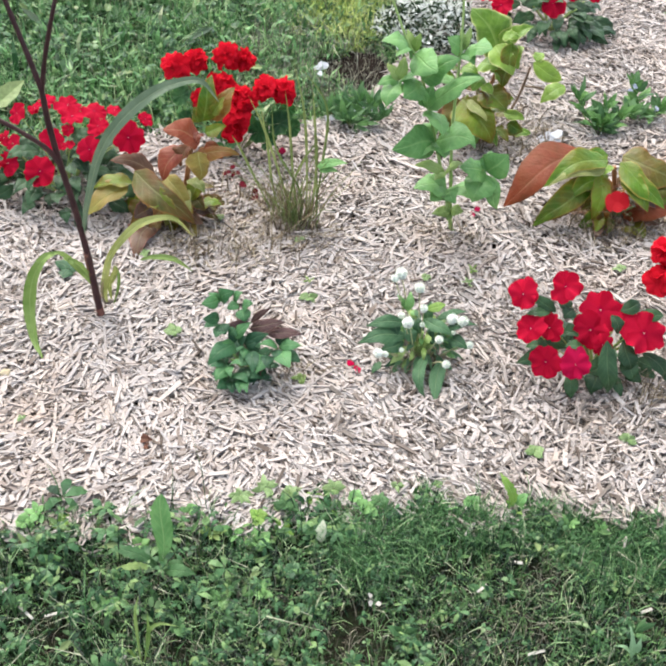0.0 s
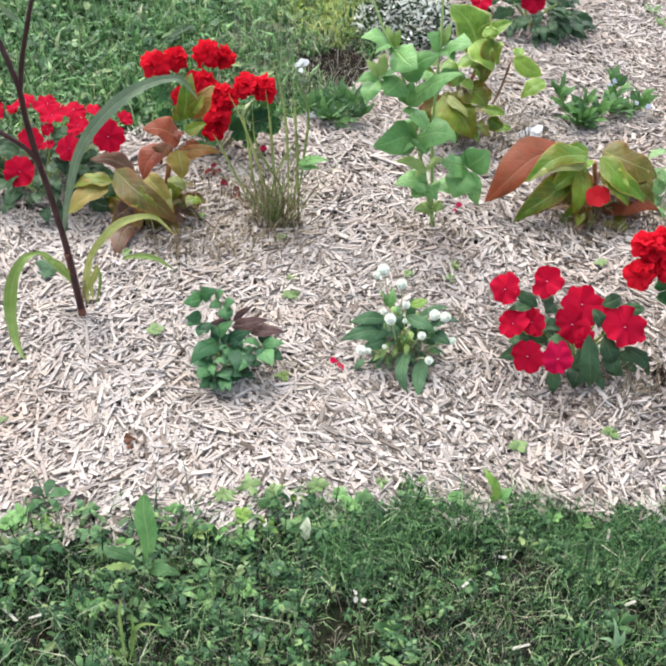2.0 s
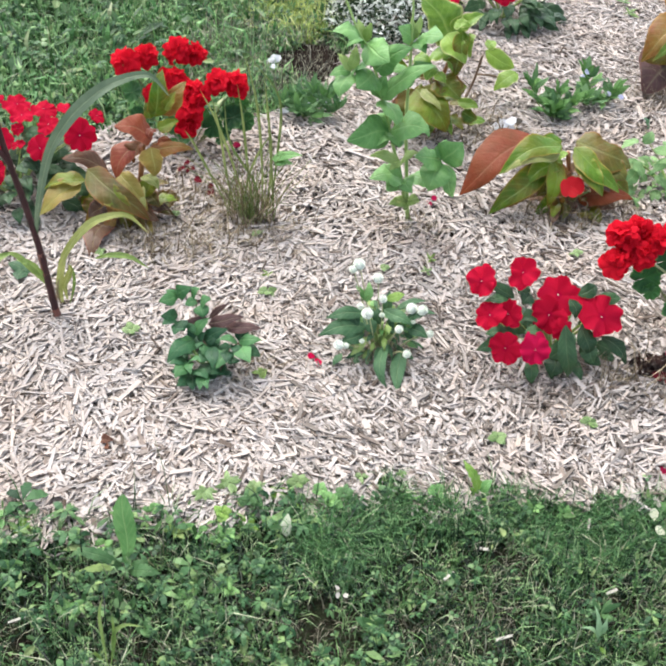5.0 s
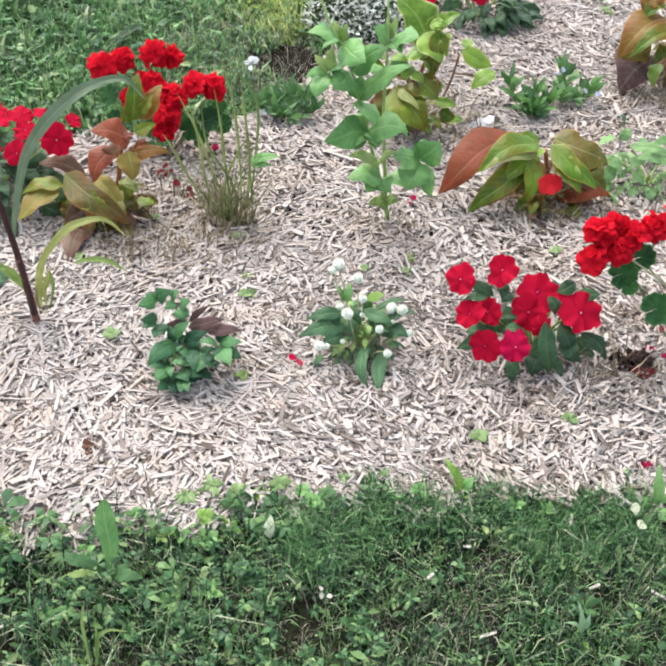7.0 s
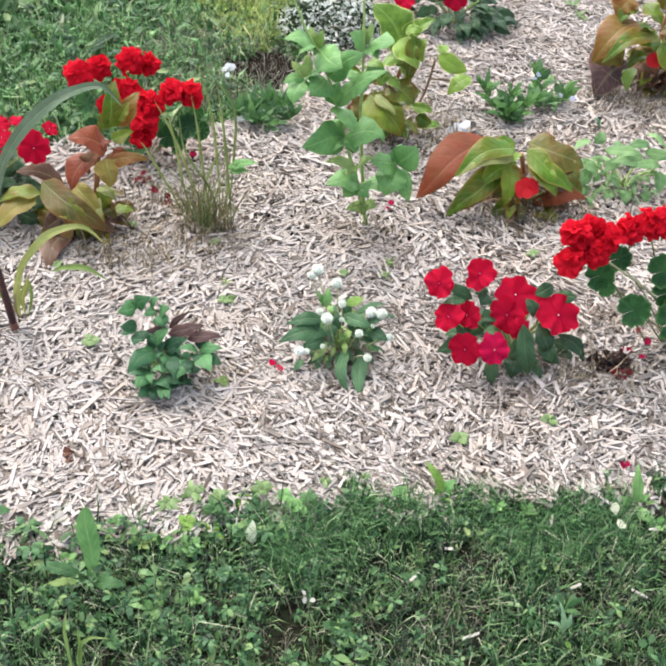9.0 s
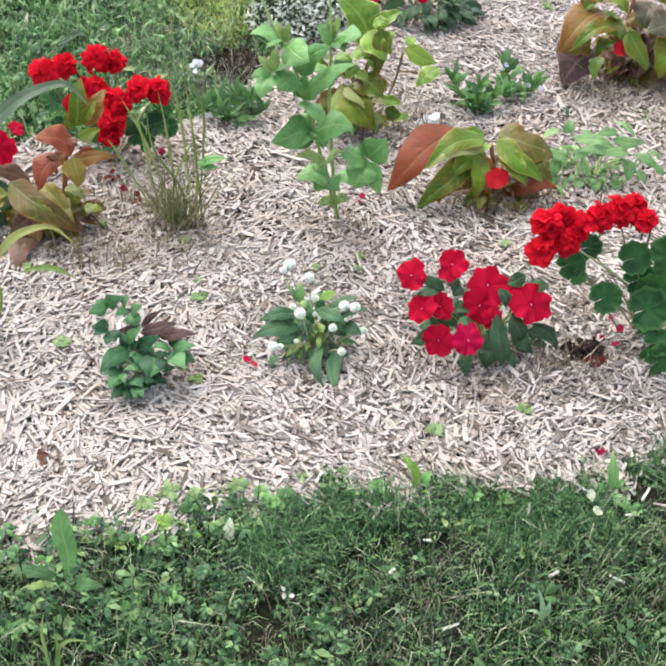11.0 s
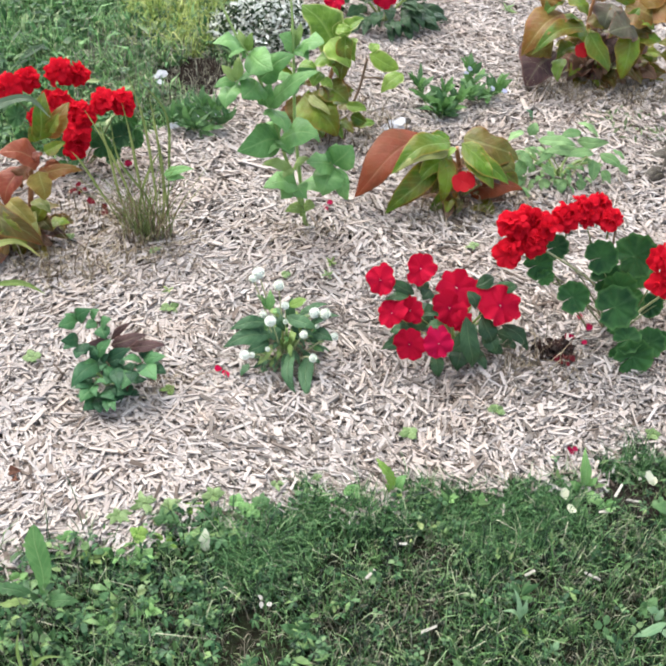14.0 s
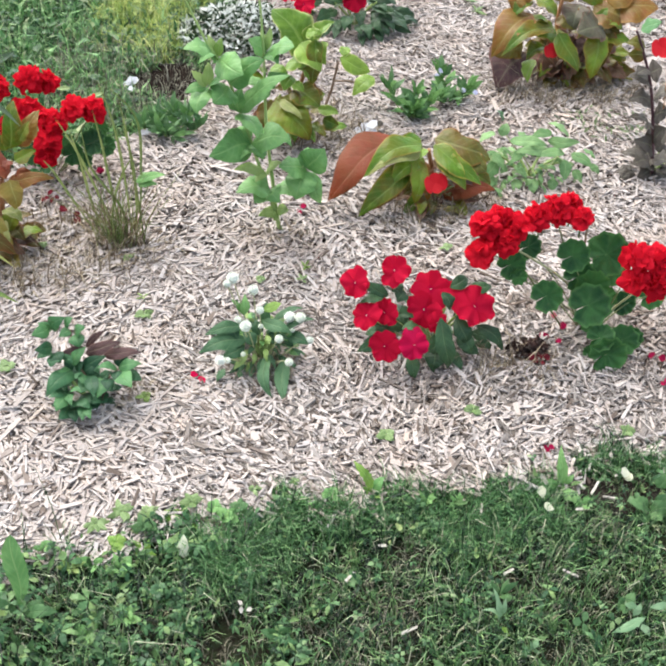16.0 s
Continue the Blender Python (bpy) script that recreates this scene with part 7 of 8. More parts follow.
leaf(begonia_far, (-4.1, -1.0, 15.7), (-15.3, -4.2, 17.4), 6.6, BEGONIA_BRIGHT, 'begonia')
leaf(begonia_far, (-6.8, 0.0, 19.0), (-15.9, -2.2, 18.1), 4.8, BEGONIA_GREEN, 'begonia')
leaf(begonia_far, (-12.1, -1.0, 9.6), (-22.6, -8.6, 2.6), 14.6, PURPLE_LEAF, 'begonia', fold=0.15, twist=0.0)
leaf(begonia_far, (-8.2, -3.0, 12.8), (-14.0, -6.2, 9.9), 4.8, BEGONIA_GREEN, 'begonia')
leaf(begonia_far, (-11.7, -4.0, 9.2), (-13.3, -9.4, 4.4), 4.2, BEGONIA_PALE, 'begonia')
leaf(begonia_far, (-13.5, 0.0, 12.1), (-23.0, -4.3, 10.3), 7.3, BEGONIA_OLIVE, 'begonia')
leaf(begonia_far, (-4.8, -4.0, 17.3), (0.9, -10.5, 8.3), 6.3, BEGONIA_BRIGHT, 'begonia', fold=0.3, twist=0.1)
leaf(begonia_far, (-11.9, 1.0, 25.9), (-6.3, -3.3, 21.7), 5.7, BEGONIA_BRIGHT, 'begonia')
leaf(begonia_far, (-12.6, 2.0, 25.0), (-18.4, -0.2, 20.4), 4.8, BEGONIA_GREEN, 'begonia')
leaf(begonia_far, (-14.4, 3.0, 27.3), (-18.3, 0.8, 22.1), 8.0, BEGONIA_ORANGE, 'begonia')
leaf(begonia_far, (-2.9, 0.0, 21.9), (0.2, -4.3, 18.2), 8.1, BEGONIA_OLIVE, 'begonia')
leaf(begonia_far, (1.7, 0.0, 24.2), (-1.3, -4.3, 18.0), 8.1, BEGONIA_GREY, 'begonia')
leaf(begonia_far, (8.2, -3.0, 19.2), (-0.5, -7.3, 18.7), 11.0, BEGONIA_GREY, 'begonia', fold=0.2)
leaf(begonia_far, (7.0, -4.0, 17.9), (5.3, -10.5, 5.7), 7.9, BEGONIA_GREEN, 'begonia', fold=0.3)
leaf(begonia_far, (10.7, -2.0, 17.6), (9.8, -6.3, 7.6), 7.5, BEGONIA_OLIVE, 'begonia')
leaf(begonia_far, (4.3, -1.0, 14.3), (3.5, -5.3, 8.6), 8.2, PURPLE_LEAF, 'begonia')
leaf(begonia_far, (2.1, -1.0, 13.7), (5.6, -4.2, 10.7), 6.7, PURPLE_LEAF, 'begonia')
leaf(begonia_far, (9.4, -2.0, 15.9), (17.6, -5.2, 14.8), 5.5, BEGONIA_GREEN, 'begonia')
leaf(begonia_far, (6.5, -1.0, 19.5), (10.4, 0.1, 23.1), 3.7, BEGONIA_BRIGHT, 'begonia')
leaf(begonia_far, (10.5, 0.0, 21.4), (14.1, -4.3, 18.3), 6.2, BEGONIA_GREEN, 'begonia')
leaf(begonia_far, (7.1, 3.0, 22.9), (16.4, -1.3, 18.6), 11.2, BEGONIA_ORANGE, 'begonia', fold=0.2, twist=0.0)
leaf(begonia_far, (12.3, 3.0, 23.0), (26.1, -0.2, 23.1), 11.3, BEGONIA_ORANGE, 'begonia', fold=0.2, twist=0.0)
leaf(begonia_far, (9.4, 4.0, 24.3), (21.3, 5.1, 28.2), 9.1, BEGONIA_ORANGE, 'begonia')
leaf(begonia_far, (3.8, 4.0, 23.7), (8.6, 6.2, 27.7), 6.7, BEGONIA_GREEN, 'begonia')
leaf(begonia_far, (-4.3, 4.0, 23.6), (-0.4, 7.2, 27.8), 7.4, BEGONIA_OLIVE, 'begonia')
leaf(begonia_far, (-0.3, -3.0, 3.2), (6.6, -7.3, 3.3), 8.2, BEGONIA_OLIVE, 'begonia')
leaf(begonia_far, (-1.7, -1.0, 4.7), (-8.5, -4.0, 1.9), 6.0, BEGONIA_DARK, 'begonia')
leaf(begonia_far, (-3.1, 0.0, 7.3), (-7.9, -3.2, 3.6), 6.0, BEGONIA_DARK, 'begonia')
leaf(begonia_far, (0.8, 0.0, 5.4), (3.6, -3.9, 0.6), 8.3, BEGONIA_DARK, 'begonia')
leaf(begonia_far, (-5.9, 0.0, 9.1), (-1.3, -2.2, 2.3), 7.5, BEGONIA_DARK, 'begonia')
leaf(begonia_far, (6.9, -3.0, 5.6), (7.1, -6.2, 2.6), 5.2, BEGONIA_ORANGE, 'begonia')
leaf(begonia_far, (15.8, 0.0, 7.2), (11.3, -3.2, 5.5), 6.8, BEGONIA_OLIVE, 'begonia')
begonia_flower(begonia_far, (-6.5, -6.0, 12.7), 4.7, (0,-.8,.6))
dome_leaves(begonia_far, (5, 4, 0), 14, 8, 18, 50, BEGONIA_OLIVE, 7.5, 4.6, 24, 'begonia', (BEGONIA_OLIVE, BEGONIA_GREEN, BEGONIA_DARK, BEGONIA_GREEN, BEGONIA_DARK, BEGONIA_OLIVE))
# these dark leaves make up the shade and debris beneath the bush
dome_leaves(begonia_far, (5, 2, 0), 13, 7, 9, 34, BEGONIA_DARK, 6.0, 4.0, 26, 'begonia', (BEGONIA_DARK, BEGONIA_OLIVE, BEGONIA_DARK))

pale_weed = plant((0.967, 2.018), 'pale_weed', 'sprawling pale green weed with soft leaves', 'plant')
leaf(pale_weed, (-8.9, 2.0, 11.5), (-0.1, -2.0, 11.8), 3.1, PALE_LEAF, 'ovate')
leaf(pale_weed, (1.6, 3.0, 10.7), (9.0, 0.0, 11.7), 2.9, PALE_LEAF, 'ovate')
leaf(pale_weed, (2.7, 4.0, 12.6), (-3.4, 2.0, 12.0), 2.7, PALE_LEAF, 'ovate')
leaf(pale_weed, (7.5, 4.0, 11.3), (1.9, 6.0, 13.9), 2.4, PALE_LEAF, 'ovate')
leaf(pale_weed, (0.9, 0.0, 10.0), (-8.9, -4.0, 11.4), 3.1, PALE_LEAF, 'ovate')
leaf(pale_weed, (5.6, 0.0, 8.7), (-3.3, -3.0, 9.4), 3.1, PALE_LEAF, 'ovate')
leaf(pale_weed, (8.3, 2.0, 7.4), (13.1, -2.0, 5.3), 2.9, PALE_LEAF, 'ovate')
leaf(pale_weed, (6.0, 0.0, 6.8), (5.6, -4.0, 3.0), 3.5, PALE_LEAF, 'ovate')
leaf(pale_weed, (-12.5, 4.0, 12.9), (-16.6, 2.0, 11.1), 2.7, PALE_LEAF, 'ovate')
leaf(pale_weed, (-11.0, 3.0, 12.2), (-9.2, 5.0, 14.7), 2.8, PALE_LEAF, 'ovate')
leaf(pale_weed, (-10.4, 5.0, 15.3), (-12.2, 6.0, 17.8), 2.7, GOMPHRENA_LEAF, 'ovate')
leaf(pale_weed, (-12.0, 0.0, 6.6), (-15.6, -3.0, 3.6), 3.6, PALE_LEAF, 'ovate')
leaf(pale_weed, (-13.5, 0.0, 9.1), (-10.6, -2.0, 5.3), 3.6, PALE_LEAF, 'ovate')
leaf(pale_weed, (-13.7, -2.0, 0.4), (-12.0, -8.1, 0.4), 3.4, PALE_LEAF, 'ovate')
leaf(pale_weed, (-6.8, -2.0, 2.7), (-7.3, -5.4, 0.4), 2.9, PALE_LEAF, 'ovate')
leaf(pale_weed, (-2.1, -3.0, 3.2), (-3.7, -6.5, 0.4), 2.9, PALE_LEAF, 'ovate')
leaf(pale_weed, (2.5, -3.0, 3.1), (2.4, -5.0, 0.5), 2.9, PALE_LEAF, 'ovate')
leaf(pale_weed, (-7.6, -1.0, 5.9), (-4.8, -4.0, 3.9), 2.8, PALE_LEAF, 'ovate')
leaf(pale_weed, (-11.9, -2.0, 2.9), (-17.4, -3.0, 1.1), 3.1, PALE_LEAF, 'ovate')
leaf(pale_weed, (9.0, 0.0, 3.6), (10.8, -3.0, 1.5), 2.4, PALE_LEAF, 'ovate')
leaf(pale_weed, (-4.4, 1.0, 9.6), (-9.2, -2.0, 7.1), 2.7, PALE_LEAF, 'ovate')
leaf(pale_weed, (-15.5, 0.0, 0.5), (-12.1, 0.0, 4.2), 4.0, PALE_LEAF, 'ovate')
leaf(pale_weed, (-6.3, 4.0, 12.8), (-4.4, 2.0, 11.4), 2.4, PALE_LEAF, 'ovate')
leaf(pale_weed, (11.9, 3.0, 8.0), (14.1, 0.0, 6.6), 2.4, PALE_LEAF, 'ovate')
leaf(pale_weed, (13.7, 1.0, 4.7), (15.8, -1.0, 2.7), 2.1, PALE_LEAF, 'ovate')
stem(pale_weed, [(-0.3, -0.6, 0.4), (-4.1, 0.0, 6.4), (-8.9, 2.0, 11.5), (-10.9, 5.0, 14.7)], 0.20, 0.12, PALE_STEM, 'stem')
stem(pale_weed, [(-0.3, -0.6, 0.4), (4.1, 1.0, 6.9), (7.3, 3.0, 10.6)], 0.20, 0.12, PALE_STEM, 'side_stem')
dome_leaves(pale_weed, (-2, 3, 0), 13, 8, 8, 80, PALE_LEAF, 3.2, 1.4, 25, 'ovate', (PALE_LEAF, PALE_LEAF, SEEDLING))

dusky_plant = plant((1.289, 2.034), 'dusky_plant', 'dark grey-purple leaved plant with one red flower', 'plant')
stem(dusky_plant, [(-0.4, -0.6, 0.4), (-3.7, 0.0, 14.6), (-7.6, 0.0, 26.4), (-11.4, 1.0, 34.9), (-14.0, 2.0, 39.8)], 0.50, 0.25, DUSK_STEM, 'stem')
leaf(dusky_plant, (-4.0, 0.0, 14.6), (-12.7, -3.0, 19.4), 4.7, DUSK_LEAF, 'ovate')
leaf(dusky_plant, (-3.0, 0.0, 10.9), (-1.7, -3.0, 16.2), 5.6, DUSK_LEAF, 'ovate')
leaf(dusky_plant, (-2.3, 0.0, 8.4), (-9.8, -3.0, 12.7), 5.7, DUSK_LEAF, 'ovate')
leaf(dusky_plant, (-5.5, 1.0, 21.3), (-12.4, 0.0, 22.5), 5.3, DUSK_LEAF, 'ovate')
leaf(dusky_plant, (-5.8, 0.0, 22.9), (-2.9, -2.0, 25.6), 6.3, DUSK_LEAF, 'ovate')
leaf(dusky_plant, (-6.8, 1.0, 25.9), (-14.5, 0.0, 28.8), 4.9, DUSK_LEAF, 'ovate')
leaf(dusky_plant, (-1.3, 0.0, 4.6), (-8.6, -4.0, 6.5), 6.6, DUSK_LEAF, 'ovate')
leaf(dusky_plant, (-1.6, 0.0, 5.8), (1.2, -4.0, 6.9), 6.6, DUSK_LEAF, 'ovate')
leaf(dusky_plant, (-1.1, 0.0, 2.0), (-5.9, -3.0, 2.0), 5.2, DUSK_LEAF, 'ovate')
leaf(dusky_plant, (0.1, 0.0, 2.0), (2.4, -3.0, 1.1), 5.8, DUSK_LEAF, 'ovate')
leaf(dusky_plant, (-8.3, 1.0, 29.3), (-5.8, 0.0, 30.9), 6.0, DUSK_LEAF, 'ovate')
leaf(dusky_plant, (-4.5, 0.0, 18.2), (-1.8, -2.0, 19.8), 6.1, DUSK_LEAF, 'ovate')
leaf(dusky_plant, (-10.1, 2.0, 33.3), (-14.6, 2.0, 33.9), 4.0, BEGONIA_OLIVE, 'ovate')
leaf(dusky_plant, (-10.7, 2.0, 35.5), (-15.8, 2.0, 36.6), 4.0, BEGONIA_OLIVE, 'ovate')
leaf(dusky_plant, (-12.9, 2.0, 39.8), (-9.2, 0.0, 42.8), 4.3, MINT_PALE, 'ovate')
leaf(dusky_plant, (-9.6, 0.0, 30.9), (-13.0, -2.0, 30.3), 4.0, DUSK_LEAF, 'ovate')
leaf(dusky_plant, (-2.2, 2.0, 11.0), (-4.5, 3.0, 14.2), 5.7, DUSK_LEAF, 'ovate')
leaf(dusky_plant, (-0.8, 2.0, 5.9), (-3.6, 2.0, 5.4), 6.7, DUSK_LEAF, 'ovate')
dome_leaves(dusky_plant, (0, 1, 0), 8, 5, 9, 22, DUSK_LEAF, 4.5, 3.2, 29, 'ovate')
begonia_flower(dusky_plant, (-8.7, -3.0, 37.6), 5.3, (-.2,-.8,.6))

dandelion = plant((-0.218, 0.836), 'dandelion', 'young dandelion with one upright leaf in the lawn', 'plant')
leaf(dandelion, (0.2, -0.3, 0.4), (-0.2, 5.0, 12.3), 3.6, DANDELION_LEAF, 'paddle', bend=0.02, twist=0.1)
leaf(dandelion, (-0.3, -0.3, 0.4), (-7.5, 1.0, 3.2), 2.3, LAWN_WEED, 'toothed')
leaf(dandelion, (-0.4, -0.6, 0.4), (-6.3, -3.0, 3.0), 1.4, WEED_YOUNG, 'toothed')
leaf(dandelion, (0.5, -0.2, 0.4), (6.3, -3.0, 3.3), 2.4, LAWN_WEED, 'toothed')
leaf(dandelion, (0.3, -0.7, 0.4), (3.6, -0.0, 2.3), 1.9, LAWN_WEED, 'toothed')
leaf(dandelion, (-0.1, -0.7, 0.4), (-2.3, 2.0, 0.9), 1.8, LAWN_WEED, 'toothed')

grass_tuft = plant((-0.213, 0.668), 'grass_tuft', 'coarse bright grass tuft in the lawn', 'grass')
strap(grass_tuft, [(0.2, -0.9, 0.4), (-0.2, 0.0, 6.9), (-0.1, 0.0, 13.4), (0.4, 1.0, 16.3)], 0.6, WEED_YOUNG, 'blade')
strap(grass_tuft, [(0.8, 0.0, 2.5), (1.4, 0.0, 8.2), (3.1, 0.0, 10.9), (6.3, -1.0, 12.3)], 0.7, WEED_YOUNG, 'blade')
strap(grass_tuft, [(0.4, -0.2, 0.4), (1.4, 0.0, 7.1), (1.6, 0.0, 13.7)], 0.7, WEED_YOUNG, 'blade')
strap(grass_tuft, [(-0.2, -0.3, 0.4), (-1.7, 0.0, 3.2), (-2.0, -2.0, 5.4)], 0.7, WEED_YOUNG, 'blade')

dry_leaf = plant((0.036, 0.911), 'dry_leaf', 'single cream dead leaf standing in the lawn', 'leaf')
leaf(dry_leaf, (-0.0, -0.3, 0.4), (0.0, 1.5, 4.2), 1.9, CREAM, 'ovate', bend=0.05)

edge_weed = plant((0.361, 1.012), 'edge_weed', 'bright green seedling at the edge of the chips', 'weed', 'weeds at the bed edge')
leaf(edge_weed, (0.1, -0.3, 0.4), (-3.2, 2.0, 7.4), 2.0, WEED_BRIGHT, 'toothed')
leaf(edge_weed, (0.3, 0.0, 0.6), (2.3, 1.0, 3.7), 2.6, WEED_LEAF, 'ovate')
leaf(edge_weed, (-0.1, -0.6, 0.4), (1.4, -2.0, 1.6), 1.8, WEED_BRIGHT, 'ovate')
leaf(edge_weed, (0.1, 0.0, 0.6), (-1.6, 0.0, 2.7), 1.5, WEED_BRIGHT, 'ovate')

edge_weed_b = plant((0.707, 1.001), 'edge_weed', 'narrow upright weed beside a fallen petal', 'weed', 'weeds at the bed edge')
leaf(edge_weed_b, (-0.2, -0.3, 0.4), (-0.7, 3.0, 8.0), 1.9, DANDELION_LEAF, 'lance')
leaf(edge_weed_b, (0.2, -0.4, 0.4), (2.2, -4.9, 0.4), 2.0, DANDELION_LEAF, 'lance')
leaf(edge_weed_b, (-0.6, -0.3, 0.4), (-3.3, 0.0, 2.6), 1.7, DANDELION_LEAF, 'lance')
leaf(edge_weed_b, (-0.3, -3.3, 0.4), (1.2, -0.9, 0.4), 2.0, DANDELION_LEAF, 'lance')
leaf(edge_weed_b, (-1.8, -4.1, 0.4), (-1.5, -7.0, 0.4), 1.5, DANDELION_LEAF, 'lance')
leaf(edge_weed_b, (0.2, 0.0, 1.1), (1.7, 0.0, 3.3), 1.4, DANDELION_LEAF, 'lance')
leaf(edge_weed_b, (-0.2, -0.3, 0.4), (-1.2, 2.0, 4.1), 1.1, DANDELION_LEAF, 'lance')

edge_weed_c = plant((0.846, 0.935), 'edge_weed', 'broad-leaved weed at the end of the lawn', 'weed', 'weeds at the bed edge')
leaf(edge_weed_c, (-0.2, -0.3, 0.4), (-4.8, 0.0, 3.4), 2.8, LAWN_WEED, 'ovate')
leaf(edge_weed_c, (0.2, -0.3, 0.4), (3.6, 0.0, 1.3), 3.1, LAWN_WEED, 'ovate')
leaf(edge_weed_c, (-0.0, -0.8, 0.4), (1.7, -2.4, 0.4), 2.6, LAWN_WEED, 'ovate')
leaf(edge_weed_c, (-0.2, 0.0, 0.6), (-2.4, 1.0, 3.1), 2.3, LAWN_WEED, 'ovate')
leaf(edge_weed_c, (1.7, 2.0, 3.8), (3.0, 3.0, 6.4), 2.8, LAWN_WEED, 'ovate')
leaf(edge_weed_c, (-0.2, -1.3, 0.4), (-2.8, -2.0, 0.4), 2.0, LAWN_WEED, 'ovate')
leaf(edge_weed_c, (1.9, 0.9, 0.4), (3.7, 2.0, 1.8), 2.4, LAWN_WEED, 'ovate')

lawn_weed = plant((0.523, 0.742), 'lawn_weed', 'pale upright weed in the lawn', 'weed')
leaf(lawn_weed, (-0.2, -0.6, 0.4), (-1.6, 2.0, 6.4), 1.2, LAWN_PALE, 'lance')
leaf(lawn_weed, (-0.3, 0.0, 1.8), (0.5, 1.0, 4.8), 1.0, LAWN_PALE, 'lance')
leaf(lawn_weed, (-0.1, 0.0, 0.6), (-3.6, 0.0, 3.4), 0.8, LAWN_PALE, 'lance')
leaf(lawn_weed, (-0.1, -1.4, 0.4), (0.8, -3.0, 0.4), 1.2, WEED_BRIGHT, 'lance')

lawn_weed_b = plant((0.723, 0.703), 'lawn_weed', 'grey-green long-leaved weed in the lawn', 'weed')
leaf(lawn_weed_b, (1.8, 0.0, 3.8), (-3.7, -1.0, 2.1), 1.4, LAWN_PALE, 'lance')
leaf(lawn_weed_b, (-0.4, 0.0, 7.0), (-2.1, 1.0, 6.8), 1.1, LAWN_PALE, 'lance')
leaf(lawn_weed_b, (0.8, 0.0, 2.2), (2.9, -1.3, 0.4), 1.3, LAWN_PALE, 'lance')
leaf(lawn_weed_b, (0.3, 1.0, 3.1), (1.6, 2.0, 4.9), 1.1, LAWN_PALE, 'lance')
leaf(lawn_weed_b, (1.7, 0.0, 6.7), (5.1, 1.0, 5.8), 1.1, LAWN_PALE, 'lance')


# ---- small plants and things on the chips ----
def rosette(at, name, label, category, count, length, width, mat, lift, seed, shape="lance", group="", spread=1.0):
    """Leaves that rise and arch out from one foot, on a short stem that lifts them clear of the chips."""
    r = np.random.default_rng(seed)
    ob = plant(at, name, label, category, group)
    clear = 1.5 if in_bed(np.array([at[0]]), np.array([at[1]]))[0] else 0.3
    stem(ob, [(0.2, 0.2, 0.0), (0.0, 0.1, clear * 0.6), (0.0, 0.0, clear + 0.3)], 0.10, 0.08, WEED_STEM)
    for k in range(count):
        a = k * 2.39996 + r.normal(0, 0.3)
        q = (k + 0.5) / count
        ln = length * r.uniform(0.55, 1.2)
        rise = lift * (1 - 0.6 * q) * r.uniform(0.7, 1.2)
        out = spread * ln * (0.7 + 0.3 * q)
        foot = (0.1 * math.cos(a), 0.1 * math.sin(a), clear + 0.2 + lift * 0.25 * (1 - q))
        leaf(ob, foot, (out * math.cos(a), out * math.sin(a), max(rise + foot[2] * 0.6, 0.4)), width * r.uniform(0.75, 1.2), mat, shape, 0.05, 0.1, 0.06)
    return ob


def branching(at, name, label, category, shoots, mat, seed, length=3.2, width=0.9, bloom=None, group=""):
    """A few shoots, each with whorls of blunt narrow leaves that crowd towards its tip."""
    r = np.random.default_rng(seed)
    ob = plant(at, name, label, category, group)
    for k, (sx, sy, h) in enumerate(shoots):
        tip = np.array([sx, sy, h], float)
        stem(ob, [(0, 0, 0), tuple(tip * np.array([0.6, 0.6, 0.4])), tuple(tip)], 0.18, 0.12, WEED_STEM)
        for i in range(13):
            f = 0.25 + 0.75 * (i / 12) ** 0.7
            p = tip * np.array([f, f, f])
            b = i * 2.39996 + k
            d = np.array([math.cos(b), math.sin(b), 0.25 + 2.6 * max(f - 0.5, 0.0) + r.normal(0, 0.15)])
            ln = length * (1.1 - 0.25 * f) * r.uniform(0.75, 1.15)
            leaf(ob, tuple(p), tuple(np.maximum(p + unit(d) * ln, (-99, -99, 0.4))), width * r.uniform(0.8, 1.25), mat[i % len(mat)], "lance", 0.06)
        if bloom is not None and k % 2 == 0:
            for i in range(2):
                p = tip + np.array([r.normal(0, 1.0), r.normal(0, 0.8) - 1.5, r.uniform(-2.0, 0.6)])
                part("bloom", BLOOM_PETAL.copy(), bloom, ob, m=aim(p * CM, (0.1, -0.6, 0.7), 0.015, float(r.random() * 6)))
    return ob


BLOOM_PETAL = floret_mesh(9)
BLOOM_PETAL.materials.clear()

branching((0.703, 2.356), 'salvia', 'small narrow-leaved bedding plant with spent lilac blooms', 'flower', ((-7, 6, 8), (0, -1, 4), (5, 2, 5), (1, 5, 6)), (SALVIA_LEAF, SALVIA_LEAF, SALVIA_DARK), 51, 6.6, 2.1, None, 'small bedding plants')
branching((0.841, 2.445), 'salvia', 'small bedding plant with pale lilac bloom beside its twin', 'flower', ((-4, 6, 8), (-6, -3, 4), (4, 0, 5)), (SALVIA_LEAF, SALVIA_LEAF, SALVIA_DARK), 52, 6.2, 2.0, LILAC, 'small bedding plants')
branching((0.030, 2.285), 'salvia', 'low bedding plant with grey-green leaves and white buds', 'flower', ((-8, 1, 3), (-2, -3, 3), (5, 2, 6), (8, -1, 4), (1, 5, 5), (-4, 4, 3)), (SALVIA_DARK, SALVIA_DARK, SALVIA_DARK, SALVIA_LEAF), 53, 6.5, 1.5, WHITE_PETAL, 'small bedding plants')


def fine_bush(at, name, label, rx, ry, h, count, size, mats, seed):
    """A low cushion of very many tiny leaves."""
    r = np.random.default_rng(seed)
    ob = plant(at, name, label, "plant")
